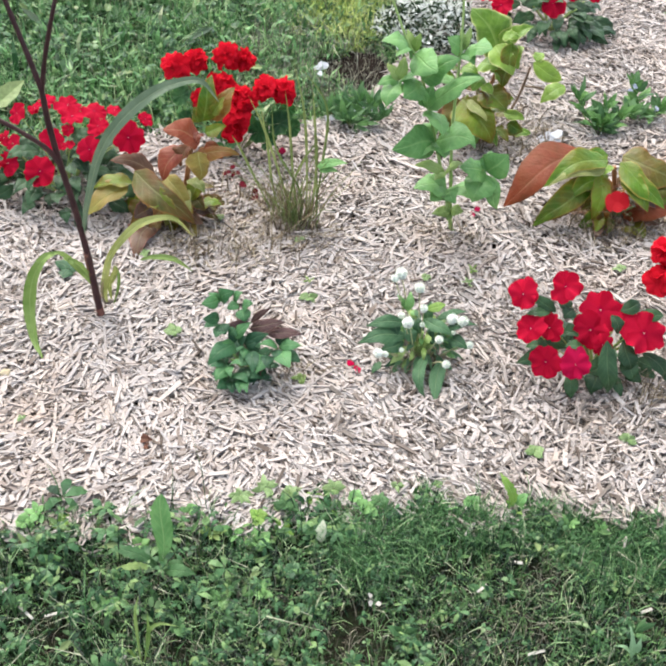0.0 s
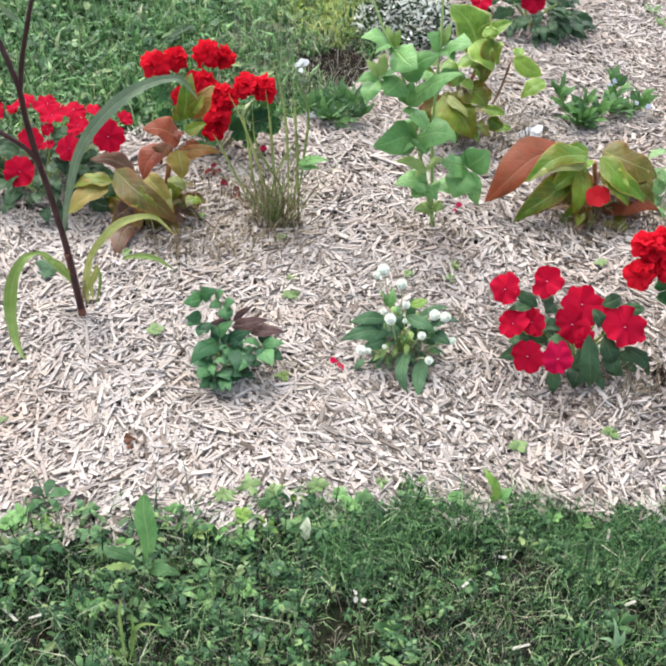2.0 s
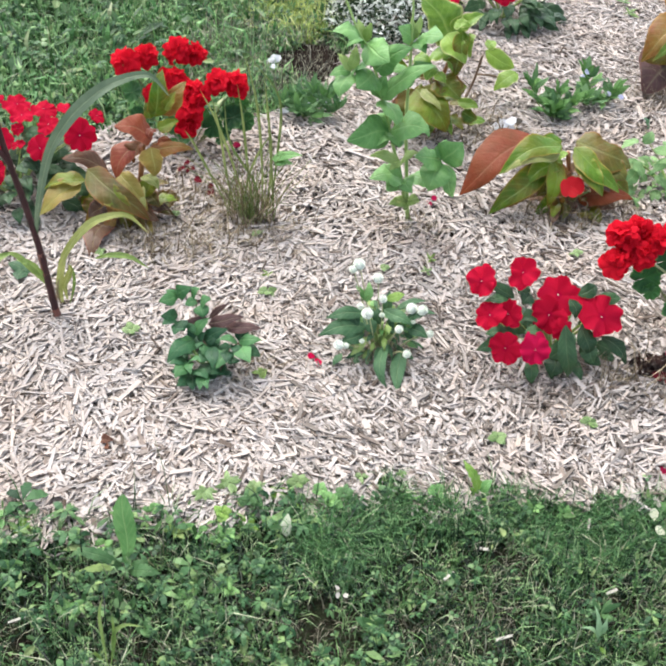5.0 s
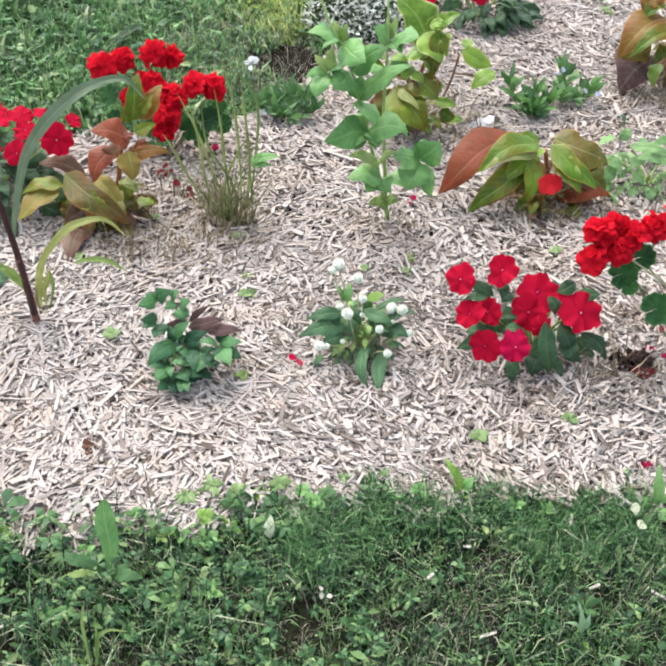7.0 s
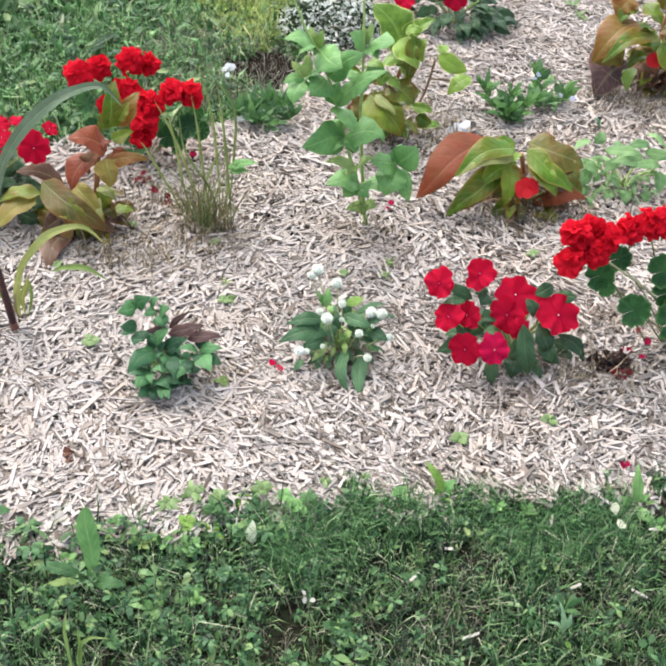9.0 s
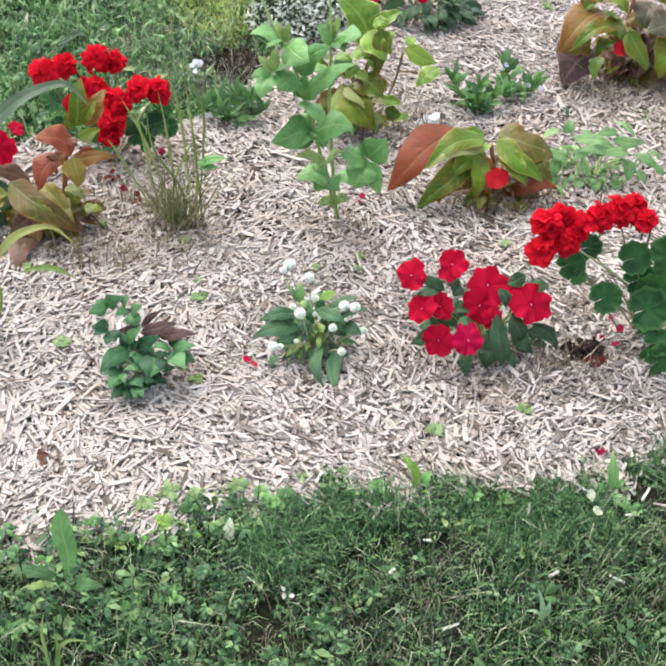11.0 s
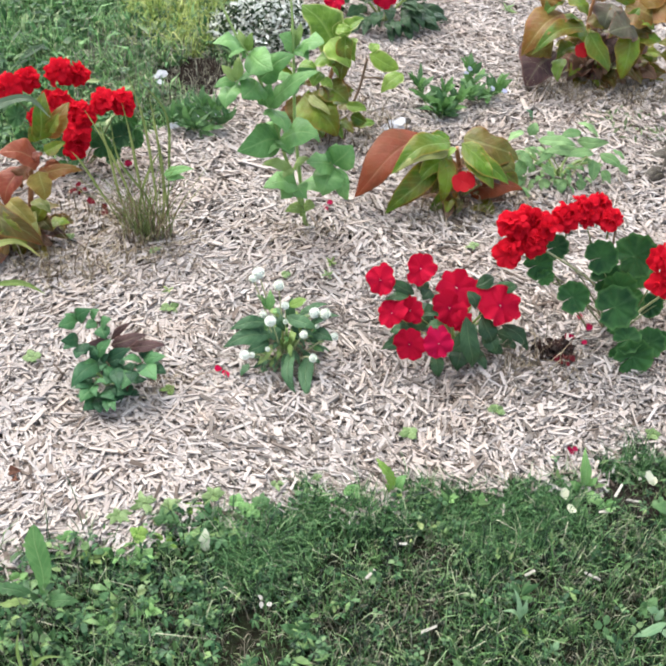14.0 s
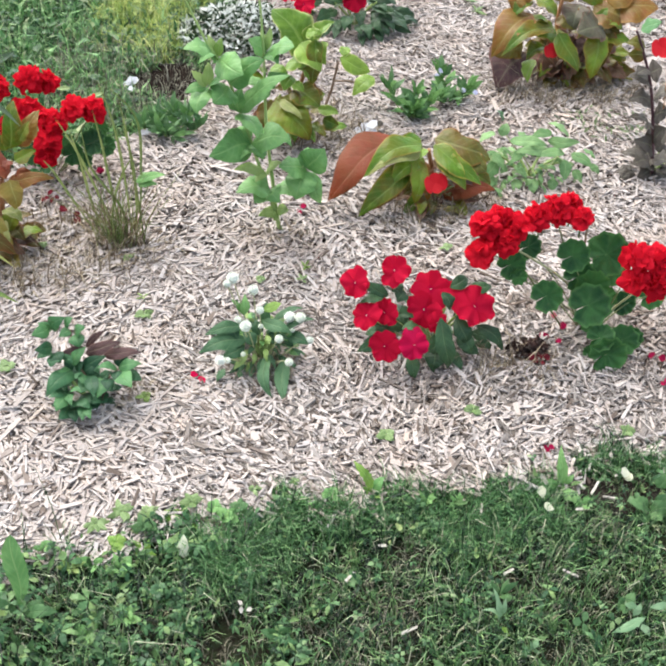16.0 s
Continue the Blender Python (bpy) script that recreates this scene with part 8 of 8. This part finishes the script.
    for k in range(9):
        a = k * 0.7
        stem(ob, [(0, 0, 0), (rx * 40 * math.cos(a), ry * 40 * math.sin(a), h * 40), (rx * 75 * math.cos(a), ry * 75 * math.sin(a), h * 70)], 0.15, 0.08, TWIG)
    for mat, share, label_part in mats:
        n = int(count * share)
        a, q = r.uniform(0, 6.283, n), np.sqrt(r.random(n))
        z = h * (1 - 0.8 * q ** 2) * r.uniform(0.2, 1.0, n)
        c = np.stack([rx * q * np.cos(a), ry * q * np.sin(a), z], 1)
        d = r.normal(0, 1, (n, 3)) * np.array([1, 1, 0.5]) + np.array([0, 0, 0.4])
        d /= np.linalg.norm(d, axis=1)[:, None]
        s = np.cross(d, r.normal(0, 1, (n, 3)))
        s /= np.linalg.norm(s, axis=1)[:, None]
        ln = size * r.uniform(0.6, 1.3, (n, 1))
        v = np.stack([c, c + d * ln * 0.5 + s * ln * 0.17, c + d * ln, c + d * ln * 0.5 - s * ln * 0.17], 1)
        part("foliage", join_np("foliage", v.reshape(-1, 3), (np.arange(n) * 4)[:, None] + np.array([[0, 1, 2, 3]])), mat, ob, label_part)["kind"] = "stuff"
    return ob


SILVER = island_material("silver_leaf", [(0.0, (0.45, 0.47, 0.40)), (0.4, (0.74, 0.75, 0.70)), (1.0, (0.90, 0.90, 0.87))], 0.7, 0.45, dirt=0.1)
SMALL_GREEN = island_material("small_green_leaf", [(0.0, (0.02, 0.04, 0.018)), (1.0, (0.08, 0.13, 0.06))], 0.6, 0.2)

fine_bush((0.255, 2.905), 'alyssum', 'speckled silver-white cushion plant at the lawn edge', 0.20, 0.155, 0.12, 3600, 0.024, ((SILVER, 0.58, 'tiny silvery white leaves'), (SMALL_GREEN, 0.50, 'tiny dark green leaves')), 61)
PALE_TINY = island_material('pale_shoot', [(0.0, (0.20, 0.30, 0.12)), (1.0, (0.42, 0.50, 0.28))], 0.6, 0.25)
fine_bush((1.247, 2.300), 'ground_cover', 'flattened pale green growth among the chips', 0.18, 0.10, 0.02, 170, 0.022, ((PALE_TINY, 1.0, 'thin pale green shoots'),), 62)

rosette((-0.072, 1.729), 'seedling', 'tiny green seedling pushing through the chips', 'weed', 4, 2.0, 1.2, SEEDLING, 1.1, 103, 'ovate', 'seedlings')
rosette((0.215, 1.629), 'seedling', 'tiny yellow-green seedling between wood chips', 'weed', 4, 2.0, 1.2, SEEDLING, 1.1, 111, 'ovate', 'seedlings')
rosette((-0.549, 1.549), 'seedling', 'small dark blue-green leaves lying on the chips', 'weed', 4, 3.9, 2.9, GOMPHRENA_LEAF, 1.4, 113, 'ovate', 'seedlings')
rosette((-0.259, 1.790), 'seedling', 'tiny yellow-green seedling between wood chips', 'weed', 4, 1.8, 1.2, SEEDLING, 1.0, 114, 'ovate', 'seedlings')
rosette((-0.435, 0.906), 'seedling', 'tiny green seedling pushing through the chips', 'weed', 6, 2.7, 1.4, WEED_LEAF, 1.8, 122, 'lance', 'seedlings')
rosette((-0.030, 0.964), 'seedling', 'small dull green weed with toothed leaves', 'weed', 7, 2.9, 1.5, LAWN_WEED, 1.9, 127, 'lance', 'seedlings')
rosette((-0.110, 0.907), 'seedling', 'tiny green seedling pushing through the chips', 'weed', 6, 2.7, 1.4, WEED_LEAF, 1.8, 131, 'lance', 'seedlings')
rosette((0.129, 0.991), 'seedling', 'small dull green weed with toothed leaves', 'weed', 6, 2.2, 1.4, LAWN_WEED, 1.4, 132, 'lance', 'seedlings')
rosette((0.088, 1.000), 'seedling', 'tiny green seedling pushing through the chips', 'weed', 6, 2.2, 1.4, WEED_LEAF, 1.4, 133, 'lance', 'seedlings')
rosette((0.107, 0.975), 'seedling', 'young broad-leaved weed in the lawn', 'weed', 7, 2.5, 1.6, DANDELION_LEAF, 1.7, 142, 'lance', 'seedlings')
rosette((-0.069, 0.894), 'seedling', 'young broad-leaved weed in the lawn', 'weed', 7, 2.9, 1.8, DANDELION_LEAF, 1.9, 143, 'lance', 'seedlings')
rosette((-0.449, 0.883), 'seedling', 'young broad-leaved weed in the lawn', 'weed', 7, 2.5, 1.6, DANDELION_LEAF, 1.7, 144, 'lance', 'seedlings')
rosette((0.246, 0.999), 'seedling', 'young broad-leaved weed in the lawn', 'weed', 6, 2.5, 1.4, DANDELION_LEAF, 1.7, 147, 'lance', 'seedlings')
rosette((-0.186, 0.943), 'seedling', 'tiny green seedling pushing through the chips', 'weed', 5, 2.0, 1.3, WEED_LEAF, 1.3, 149, 'lance', 'seedlings')
rosette((0.050, 1.015), 'seedling', 'tiny green seedling pushing through the chips', 'weed', 5, 2.4, 1.4, SEEDLING, 1.3, 150, 'ovate', 'seedlings')
rosette((-0.390, 0.898), 'seedling', 'small bright green weed at the bed edge', 'weed', 6, 2.5, 1.4, WEED_BRIGHT, 1.7, 151, 'lance', 'seedlings')
rosette((0.009, 0.924), 'seedling', 'young broad-leaved weed in the lawn', 'weed', 6, 2.5, 1.4, DANDELION_LEAF, 1.7, 153, 'lance', 'seedlings')
rosette((-0.257, 0.870), 'seedling', 'young broad-leaved weed in the lawn', 'weed', 6, 2.3, 1.4, DANDELION_LEAF, 1.6, 154, 'lance', 'seedlings')
rosette((-0.391, 0.822), 'seedling', 'young broad-leaved weed in the lawn', 'weed', 6, 2.5, 1.4, DANDELION_LEAF, 1.7, 155, 'lance', 'seedlings')
rosette((-0.421, 0.741), 'seedling', 'small dull green weed with toothed leaves', 'weed', 6, 2.3, 1.4, LAWN_WEED, 1.6, 156, 'lance', 'seedlings')
rosette((-0.285, 0.747), 'seedling', 'young broad-leaved weed in the lawn', 'weed', 6, 2.7, 1.4, DANDELION_LEAF, 1.8, 157, 'lance', 'seedlings')
rosette((-0.112, 0.780), 'seedling', 'young broad-leaved weed in the lawn', 'weed', 6, 2.5, 1.4, DANDELION_LEAF, 1.7, 158, 'lance', 'seedlings')
rosette((0.869, 1.114), 'seedling', 'tiny green seedling pushing through the chips', 'weed', 5, 2.4, 1.4, SEEDLING, 1.3, 160, 'ovate', 'seedlings')
rosette((1.064, 3.072), 'seedling', 'tiny yellow-green seedling between wood chips', 'weed', 6, 4.4, 0.9, SEEDLING, 2.4, 161, 'ovate', 'seedlings')
rosette((1.064, 3.162), 'seedling', 'pale green weed with narrow leaves', 'weed', 6, 5.0, 1.0, PALE_LEAF, 2.7, 162, 'ovate', 'seedlings')
rosette((0.731, 0.955), 'seedling', 'tiny green seedling pushing through the chips', 'weed', 5, 2.3, 1.4, WEED_LEAF, 1.6, 163, 'lance', 'seedlings')
rosette((0.733, 0.749), 'seedling', 'small dull green weed with toothed leaves', 'weed', 5, 2.7, 1.4, LAWN_WEED, 1.8, 165, 'lance', 'seedlings')
rosette((-0.521, 1.114), 'seedling', 'tiny yellow-green seedling between wood chips', 'weed', 4, 1.5, 0.7, SEEDLING, 0.8, 168, 'ovate', 'seedlings')
rosette((0.534, 0.784), 'seedling', 'small dull green weed with toothed leaves', 'weed', 6, 4.0, 1.0, LAWN_WEED, 2.7, 169, 'lance', 'seedlings')
rosette((0.174, 0.749), 'seedling', 'small dull green weed with toothed leaves', 'weed', 6, 2.5, 1.4, LAWN_WEED, 1.7, 171, 'lance', 'seedlings')
rosette((0.297, 0.837), 'seedling', 'small dull green weed with toothed leaves', 'weed', 6, 2.2, 1.2, LAWN_WEED, 1.4, 172, 'lance', 'seedlings')
rosette((-0.497, 1.833), 'seedling', 'tiny yellow-green seedling between wood chips', 'weed', 4, 1.7, 0.9, SEEDLING, 0.9, 173, 'ovate', 'seedlings')
rosette((0.247, 1.485), 'seedling', 'tiny yellow-green seedling between wood chips', 'weed', 4, 1.3, 0.7, SEEDLING, 0.7, 174, 'ovate', 'seedlings')
rosette((-0.033, 1.530), 'seedling', 'tiny green seedling pushing through the chips', 'weed', 6, 2.4, 1.4, SEEDLING, 1.0, 500, 'ovate', 'seedlings')
rosette((-0.036, 1.585), 'seedling', 'tiny yellow-green seedling between wood chips', 'weed', 5, 1.6, 0.5, WEED_YOUNG, 1.8, 501, 'lance', 'seedlings')
rosette((-0.294, 1.387), 'seedling', 'tiny green seedling pushing through the chips', 'weed', 6, 2.7, 1.7, SEEDLING, 1.0, 502, 'ovate', 'seedlings')
rosette((-0.030, 1.284), 'seedling', 'tiny yellow-green seedling between wood chips', 'weed', 6, 2.0, 1.2, WEED_YOUNG, 1.0, 503, 'ovate', 'seedlings')
rosette((-0.402, 1.631), 'seedling', 'tiny green seedling pushing through the chips', 'weed', 5, 1.8, 1.1, SEEDLING, 1.0, 504, 'ovate', 'seedlings')
rosette((0.411, 1.142), 'seedling', 'tiny yellow-green seedling between wood chips', 'weed', 6, 2.4, 1.4, SEEDLING, 1.0, 505, 'ovate', 'seedlings')
rosette((0.590, 1.195), 'seedling', 'tiny green seedling pushing through the chips', 'weed', 6, 2.2, 1.3, SEEDLING, 1.0, 506, 'ovate', 'seedlings')
rosette((0.309, 1.624), 'seedling', 'tiny yellow-green seedling between wood chips', 'weed', 7, 2.0, 0.6, SEEDLING, 1.8, 507, 'lance', 'seedlings')
rosette((0.320, 1.671), 'seedling', 'tiny yellow-green seedling between wood chips', 'weed', 7, 1.8, 0.6, WEED_YOUNG, 1.8, 508, 'lance', 'seedlings')
rosette((0.655, 1.723), 'seedling', 'tiny green seedling pushing through the chips', 'weed', 5, 1.9, 1.2, SEEDLING, 1.0, 509, 'ovate', 'seedlings')
rosette((0.209, 1.009), 'seedling', 'tiny green seedling pushing through the chips', 'weed', 6, 2.5, 1.5, SEEDLING, 1.0, 510, 'ovate', 'seedlings')
rosette((0.230, 1.043), 'seedling', 'tiny green seedling pushing through the chips', 'weed', 5, 1.4, 0.9, SEEDLING, 1.0, 511, 'ovate', 'seedlings')
rosette((0.286, 1.009), 'seedling', 'small bright green weed at the bed edge', 'weed', 6, 2.0, 1.7, WEED_LEAF, 1.0, 512, 'ovate', 'seedlings')
rosette((0.385, 1.003), 'seedling', 'small bright green weed at the bed edge', 'weed', 6, 1.7, 0.5, SEEDLING, 1.8, 513, 'lance', 'seedlings')
rosette((0.457, 0.990), 'seedling', 'pale green weed with narrow leaves', 'weed', 5, 2.1, 0.9, DANDELION_LEAF, 1.8, 514, 'lance', 'seedlings')
rosette((0.510, 0.981), 'seedling', 'pale green weed with narrow leaves', 'weed', 5, 1.8, 0.8, DANDELION_LEAF, 1.8, 515, 'lance', 'seedlings')
rosette((-0.066, 1.004), 'seedling', 'tiny green seedling pushing through the chips', 'weed', 11, 3.1, 1.2, SEEDLING, 1.0, 516, 'lance', 'seedlings')
rosette((-0.108, 0.983), 'seedling', 'tiny green seedling pushing through the chips', 'weed', 11, 2.7, 1.1, SEEDLING, 1.0, 517, 'lance', 'seedlings')
rosette((-0.026, 0.999), 'seedling', 'tiny yellow-green seedling between wood chips', 'weed', 11, 2.3, 0.9, SEEDLING, 1.0, 518, 'lance', 'seedlings')
rosette((0.017, 0.991), 'seedling', 'small bright green weed at the bed edge', 'weed', 6, 2.3, 2.0, WEED_BRIGHT, 1.0, 519, 'ovate', 'seedlings')
rosette((0.159, 1.033), 'seedling', 'tiny green seedling pushing through the chips', 'weed', 11, 1.9, 0.7, SEEDLING, 1.0, 520, 'lance', 'seedlings')
rosette((0.052, 0.979), 'seedling', 'small bright green weed at the bed edge', 'weed', 7, 2.3, 2.0, WEED_BRIGHT, 1.0, 521, 'ovate', 'seedlings')
rosette((-0.073, 0.941), 'seedling', 'small bright green weed at the bed edge', 'weed', 7, 2.3, 1.9, WEED_BRIGHT, 1.0, 522, 'ovate', 'seedlings')
rosette((-0.145, 0.903), 'seedling', 'small bright green weed at the bed edge', 'weed', 6, 3.0, 0.9, WEED_YOUNG, 1.8, 523, 'lance', 'seedlings')
rosette((-0.030, 0.924), 'seedling', 'small bright green weed at the bed edge', 'weed', 7, 2.3, 0.9, WEED_BRIGHT, 1.8, 524, 'lance', 'seedlings')
rosette((0.081, 0.926), 'seedling', 'young broad-leaved weed in the lawn', 'weed', 6, 2.1, 1.8, DANDELION_LEAF, 1.0, 525, 'ovate', 'seedlings')
rosette((-0.055, 0.804), 'seedling', 'young broad-leaved weed in the lawn', 'weed', 7, 2.8, 1.2, DANDELION_LEAF, 1.8, 526, 'lance', 'seedlings')
rosette((-0.036, 0.719), 'seedling', 'young broad-leaved weed in the lawn', 'weed', 6, 1.9, 0.8, DANDELION_LEAF, 1.8, 527, 'lance', 'seedlings')
rosette((-0.061, 0.759), 'seedling', 'young broad-leaved weed in the lawn', 'weed', 6, 1.8, 1.5, DANDELION_LEAF, 1.0, 528, 'ovate', 'seedlings')
rosette((-0.005, 0.849), 'seedling', 'pale green weed with narrow leaves', 'weed', 5, 1.8, 1.6, LAWN_PALE, 1.0, 529, 'ovate', 'seedlings')
rosette((-0.285, 0.806), 'seedling', 'small dull green weed with toothed leaves', 'weed', 5, 1.6, 1.4, LAWN_WEED, 1.0, 530, 'ovate', 'seedlings')
rosette((-0.169, 0.726), 'seedling', 'small dull green weed with toothed leaves', 'weed', 6, 1.8, 1.5, LAWN_WEED, 1.0, 531, 'ovate', 'seedlings')
rosette((0.043, 0.779), 'seedling', 'small dull green weed with toothed leaves', 'weed', 6, 1.6, 1.4, LAWN_WEED, 1.0, 532, 'ovate', 'seedlings')
rosette((0.211, 0.713), 'seedling', 'pale green weed with narrow leaves', 'weed', 4, 1.4, 0.6, LAWN_PALE, 1.8, 533, 'lance', 'seedlings')
rosette((0.560, 0.684), 'seedling', 'pale green weed with narrow leaves', 'weed', 6, 1.8, 0.8, LAWN_PALE, 1.8, 534, 'lance', 'seedlings')
rosette((0.235, 0.854), 'seedling', 'small dull green weed with toothed leaves', 'weed', 5, 1.3, 1.1, LAWN_WEED, 1.0, 535, 'ovate', 'seedlings')


def petal_litter(at, name, label, count, size, spread, mat, seed):
    """Fallen petals that lie together on the chips."""
    r = np.random.default_rng(seed)
    ob = plant(at, name, label, "petal", "fallen petals")
    me = petal_mesh(0.9, 0.9, 0.0, 0.05, 0.15, 0.05, seed, 5, 5)
    for k in range(count):
        p = (r.normal(0, spread * 0.6), r.normal(0, spread * 0.6), 0.017 + 0.003 * k)
        m = aim(p, unit((r.normal(0, 0.25), r.normal(-0.45, 0.25), 1)), size * r.uniform(0.7, 1.05), r.uniform(0, 6.28))
        part("petal", me.copy() if k == 0 else me, mat, ob, m=m)
    return ob


petal_litter((0.073, 1.333), 'fallen_petals', 'fallen pinkish red petals on the wood chips', 2, 0.022, 0.003, ROSE, 300)
petal_litter((-0.189, 1.908), 'fallen_petals', 'withered dark red petals on the chips', 3, 0.022, 0.012, WITHERED, 301)
petal_litter((-0.258, 1.963), 'fallen_petals', 'withered dark red petals on the chips', 5, 0.022, 0.014, WITHERED, 302)
petal_litter((-0.151, 2.096), 'fallen_petals', 'fallen red petals on the wood chips', 2, 0.022, 0.008, FALLEN, 303)
petal_litter((0.333, 1.903), 'fallen_petals', 'fallen red petals on the wood chips', 2, 0.024, 0.008, FALLEN, 304)
petal_litter((0.840, 1.479), 'fallen_petals', 'fallen red petals on the wood chips', 1, 0.026, 0.002, FALLEN, 305)
petal_litter((0.790, 1.412), 'fallen_petals', 'fallen red petals on the wood chips', 1, 0.026, 0.002, FALLEN, 306)
petal_litter((0.838, 1.419), 'fallen_petals', 'fallen red petals on the wood chips', 1, 0.026, 0.002, FALLEN, 307)
petal_litter((0.811, 1.380), 'fallen_petals', 'fallen red petals on the wood chips', 1, 0.018, 0.002, FALLEN, 308)
petal_litter((1.014, 1.327), 'fallen_petals', 'fallen red petals on the wood chips', 1, 0.026, 0.002, FALLEN, 309)
petal_litter((1.020, 1.301), 'fallen_petals', 'fallen red petals on the wood chips', 2, 0.022, 0.008, FALLEN, 310)
petal_litter((0.988, 1.239), 'fallen_petals', 'fallen red petals on the wood chips', 2, 0.018, 0.006, FALLEN, 311)
petal_litter((0.702, 1.074), 'fallen_petals', 'fallen red petals on the wood chips', 3, 0.016, 0.006, FALLEN, 312)
petal_litter((0.770, 1.329), 'fallen_petals', 'withered dark red petals on the chips', 3, 0.020, 0.012, WITHERED, 313)
petal_litter((0.755, 1.330), 'fallen_petals', 'withered dark red petals on the chips', 4, 0.020, 0.012, WITHERED, 314)
petal_litter((0.785, 3.031), 'fallen_petals', 'withered dark red petals on the chips', 5, 0.028, 0.020, WITHERED, 315)
petal_litter((0.554, 2.299), 'fallen_petals', 'white fallen petals on the wood chips', 4, 0.044, 0.010, WHITE_PETAL, 316)
petal_litter((0.583, 2.308), 'fallen_petals', 'dark curled bit beside white petals', 2, 0.026, 0.006, DUSK_LEAF, 317)
petal_litter((-0.086, 2.562), 'fallen_petals', 'white blossom fallen by the lawn edge', 5, 0.030, 0.012, WHITE_PETAL, 318)
petal_litter((0.670, 0.942), 'fallen_petals', 'pale round petal lying in the grass', 1, 0.026, 0.001, CREAM, 319)
petal_litter((0.660, 0.966), 'fallen_petals', 'pale dry leaf scrap in the grass', 1, 0.030, 0.001, CREAM, 320)
petal_litter((0.831, 1.011), 'fallen_petals', 'pale leaf scraps at the bed edge', 2, 0.024, 0.010, CREAM, 321)
petal_litter((-0.382, 1.099), 'fallen_petals', 'tiny pale scrap on the chips', 1, 0.012, 0.001, CREAM, 322)
petal_litter((0.108, 0.791), 'fallen_petals', 'dry grey scraps in the grass', 3, 0.014, 0.020, SPLINTER, 323)


def withered_clump(at, label, seed):
    """A crumpled dark tuft of spent blooms."""
    r = np.random.default_rng(seed)
    ob = plant(at, "withered_clump", label, "debris")
    for k in range(80):
        a = r.uniform(0, 6.283)
        p = np.array([r.normal(0, 1.7), r.normal(0, 1.2), r.uniform(0.6, 2.4)])
        d = np.array([math.cos(a), math.sin(a), r.uniform(-0.2, 0.6)]) * r.uniform(0.8, 2.0)
        leaf(ob, tuple(p), tuple(p + d), r.uniform(1.0, 2.2), WITHER_BROWN, "lance", 0.3, 0.5, 0.3, "scrap")
    return ob


WITHER_BROWN = leaf_material("withered_brown", (0.016, 0.008, 0.006), (0.055, 0.022, 0.017), vein=0.1, rough=0.8)

withered_clump((0.746, 1.357), 'dark crumpled tuft of spent blooms on the chips', 401)


def stray_chip(at, length, turn, tilt):
    """A pale splinter of wood that lies in the grass."""
    one = np.ones(1)
    q = np.random.default_rng(int(length * 1000) + int(turn * 10))
    p = chip_verts(q, 0 * one, 0 * one, 0 * one, one * length, one * 0.0045, one * 0.0022, 0 * one, 0 * one, 0 * one)
    me = join_np("wood_chip", p[0], CHIP_FACES, uv=CHIP_UV)
    me.materials.append(SPLINTER)
    ob = new("wood_chip", me)
    ob.location = (at[0], at[1], ground_z(at[0], at[1]) + 0.010)
    ob.rotation_euler = (0.1, tilt, turn)
    return tagged(ob, "pale splinter of wood lying in the grass", "wood chip", "stray wood chips")


stray_chip((-0.445, 0.763), 0.034, 0.9, 0.1)
stray_chip((-0.402, 0.728), 0.032, -0.6, 0.1)
stray_chip((-0.360, 0.729), 0.026, 0.5, 0.1)
stray_chip((-0.427, 0.865), 0.045, 0.1, 0.1)
stray_chip((-0.384, 0.892), 0.050, 0.8, 0.1)
stray_chip((-0.465, 0.864), 0.030, 0.5, 0.1)
stray_chip((0.560, 0.827), 0.022, 0.5, 0.1)
stray_chip((0.726, 0.943), 0.026, 0.1, 0.1)
stray_chip((0.764, 0.988), 0.040, 0.9, 0.1)
stray_chip((0.734, 1.019), 0.030, 0.7, 0.1)
stray_chip((0.661, 0.813), 0.026, -0.5, 0.1)
stray_chip((0.298, 0.840), 0.024, 0.8, 0.1)
stray_chip((0.362, 0.897), 0.014, 0.0, 0.1)
stray_chip((0.821, 1.017), 0.030, 0.5, 0.1)
stray_chip((0.782, 0.965), 0.022, -0.2, 0.1)
stray_chip((-0.246, 0.661), 0.030, 0.9, 0.1)
stray_chip((0.376, 0.736), 0.030, 0.4, 0.1)



def pebble(at, size, label):
    """A rounded, slightly flattened stone."""
    me = ball_mesh("pebble", 0.5, 0.7, 3)
    for v in me.vertices:
        v.co *= 1 + 0.16 * noise.noise(v.co * 3.0)
    me.materials.append(PEBBLE)
    ob = new("pebble", me)
    ob.location, ob.scale = (at[0], at[1], ground_z(at[0], at[1]) + 0.012), (size, size * 0.9, size)
    return tagged(ob, label, "stone")


PEBBLE = plain_material("pebble", (0.30, 0.24, 0.15), (0.52, 0.44, 0.30), 40, 0.8)
pebble((-0.586, 1.227), 0.021, "tan rounded pebble lying on the wood chips")

brown_leaf = plant((-0.291, 1.088), "dry_leaf", "curled red-brown dead leaf among the wood chips", "leaf")
leaf(brown_leaf, (-1.2, 0.4, 1.2), (1.2, 0.0, 1.6), 1.8, BROWN_LEAF, "ovate", 0.25, 0.7, 0.3)
leaf(brown_leaf, (-0.2, -0.9, 1.1), (0.9, -1.9, 1.3), 1.2, BROWN_LEAF, "lance", 0.25, 0.6, 0.3)

lay_chips(300)
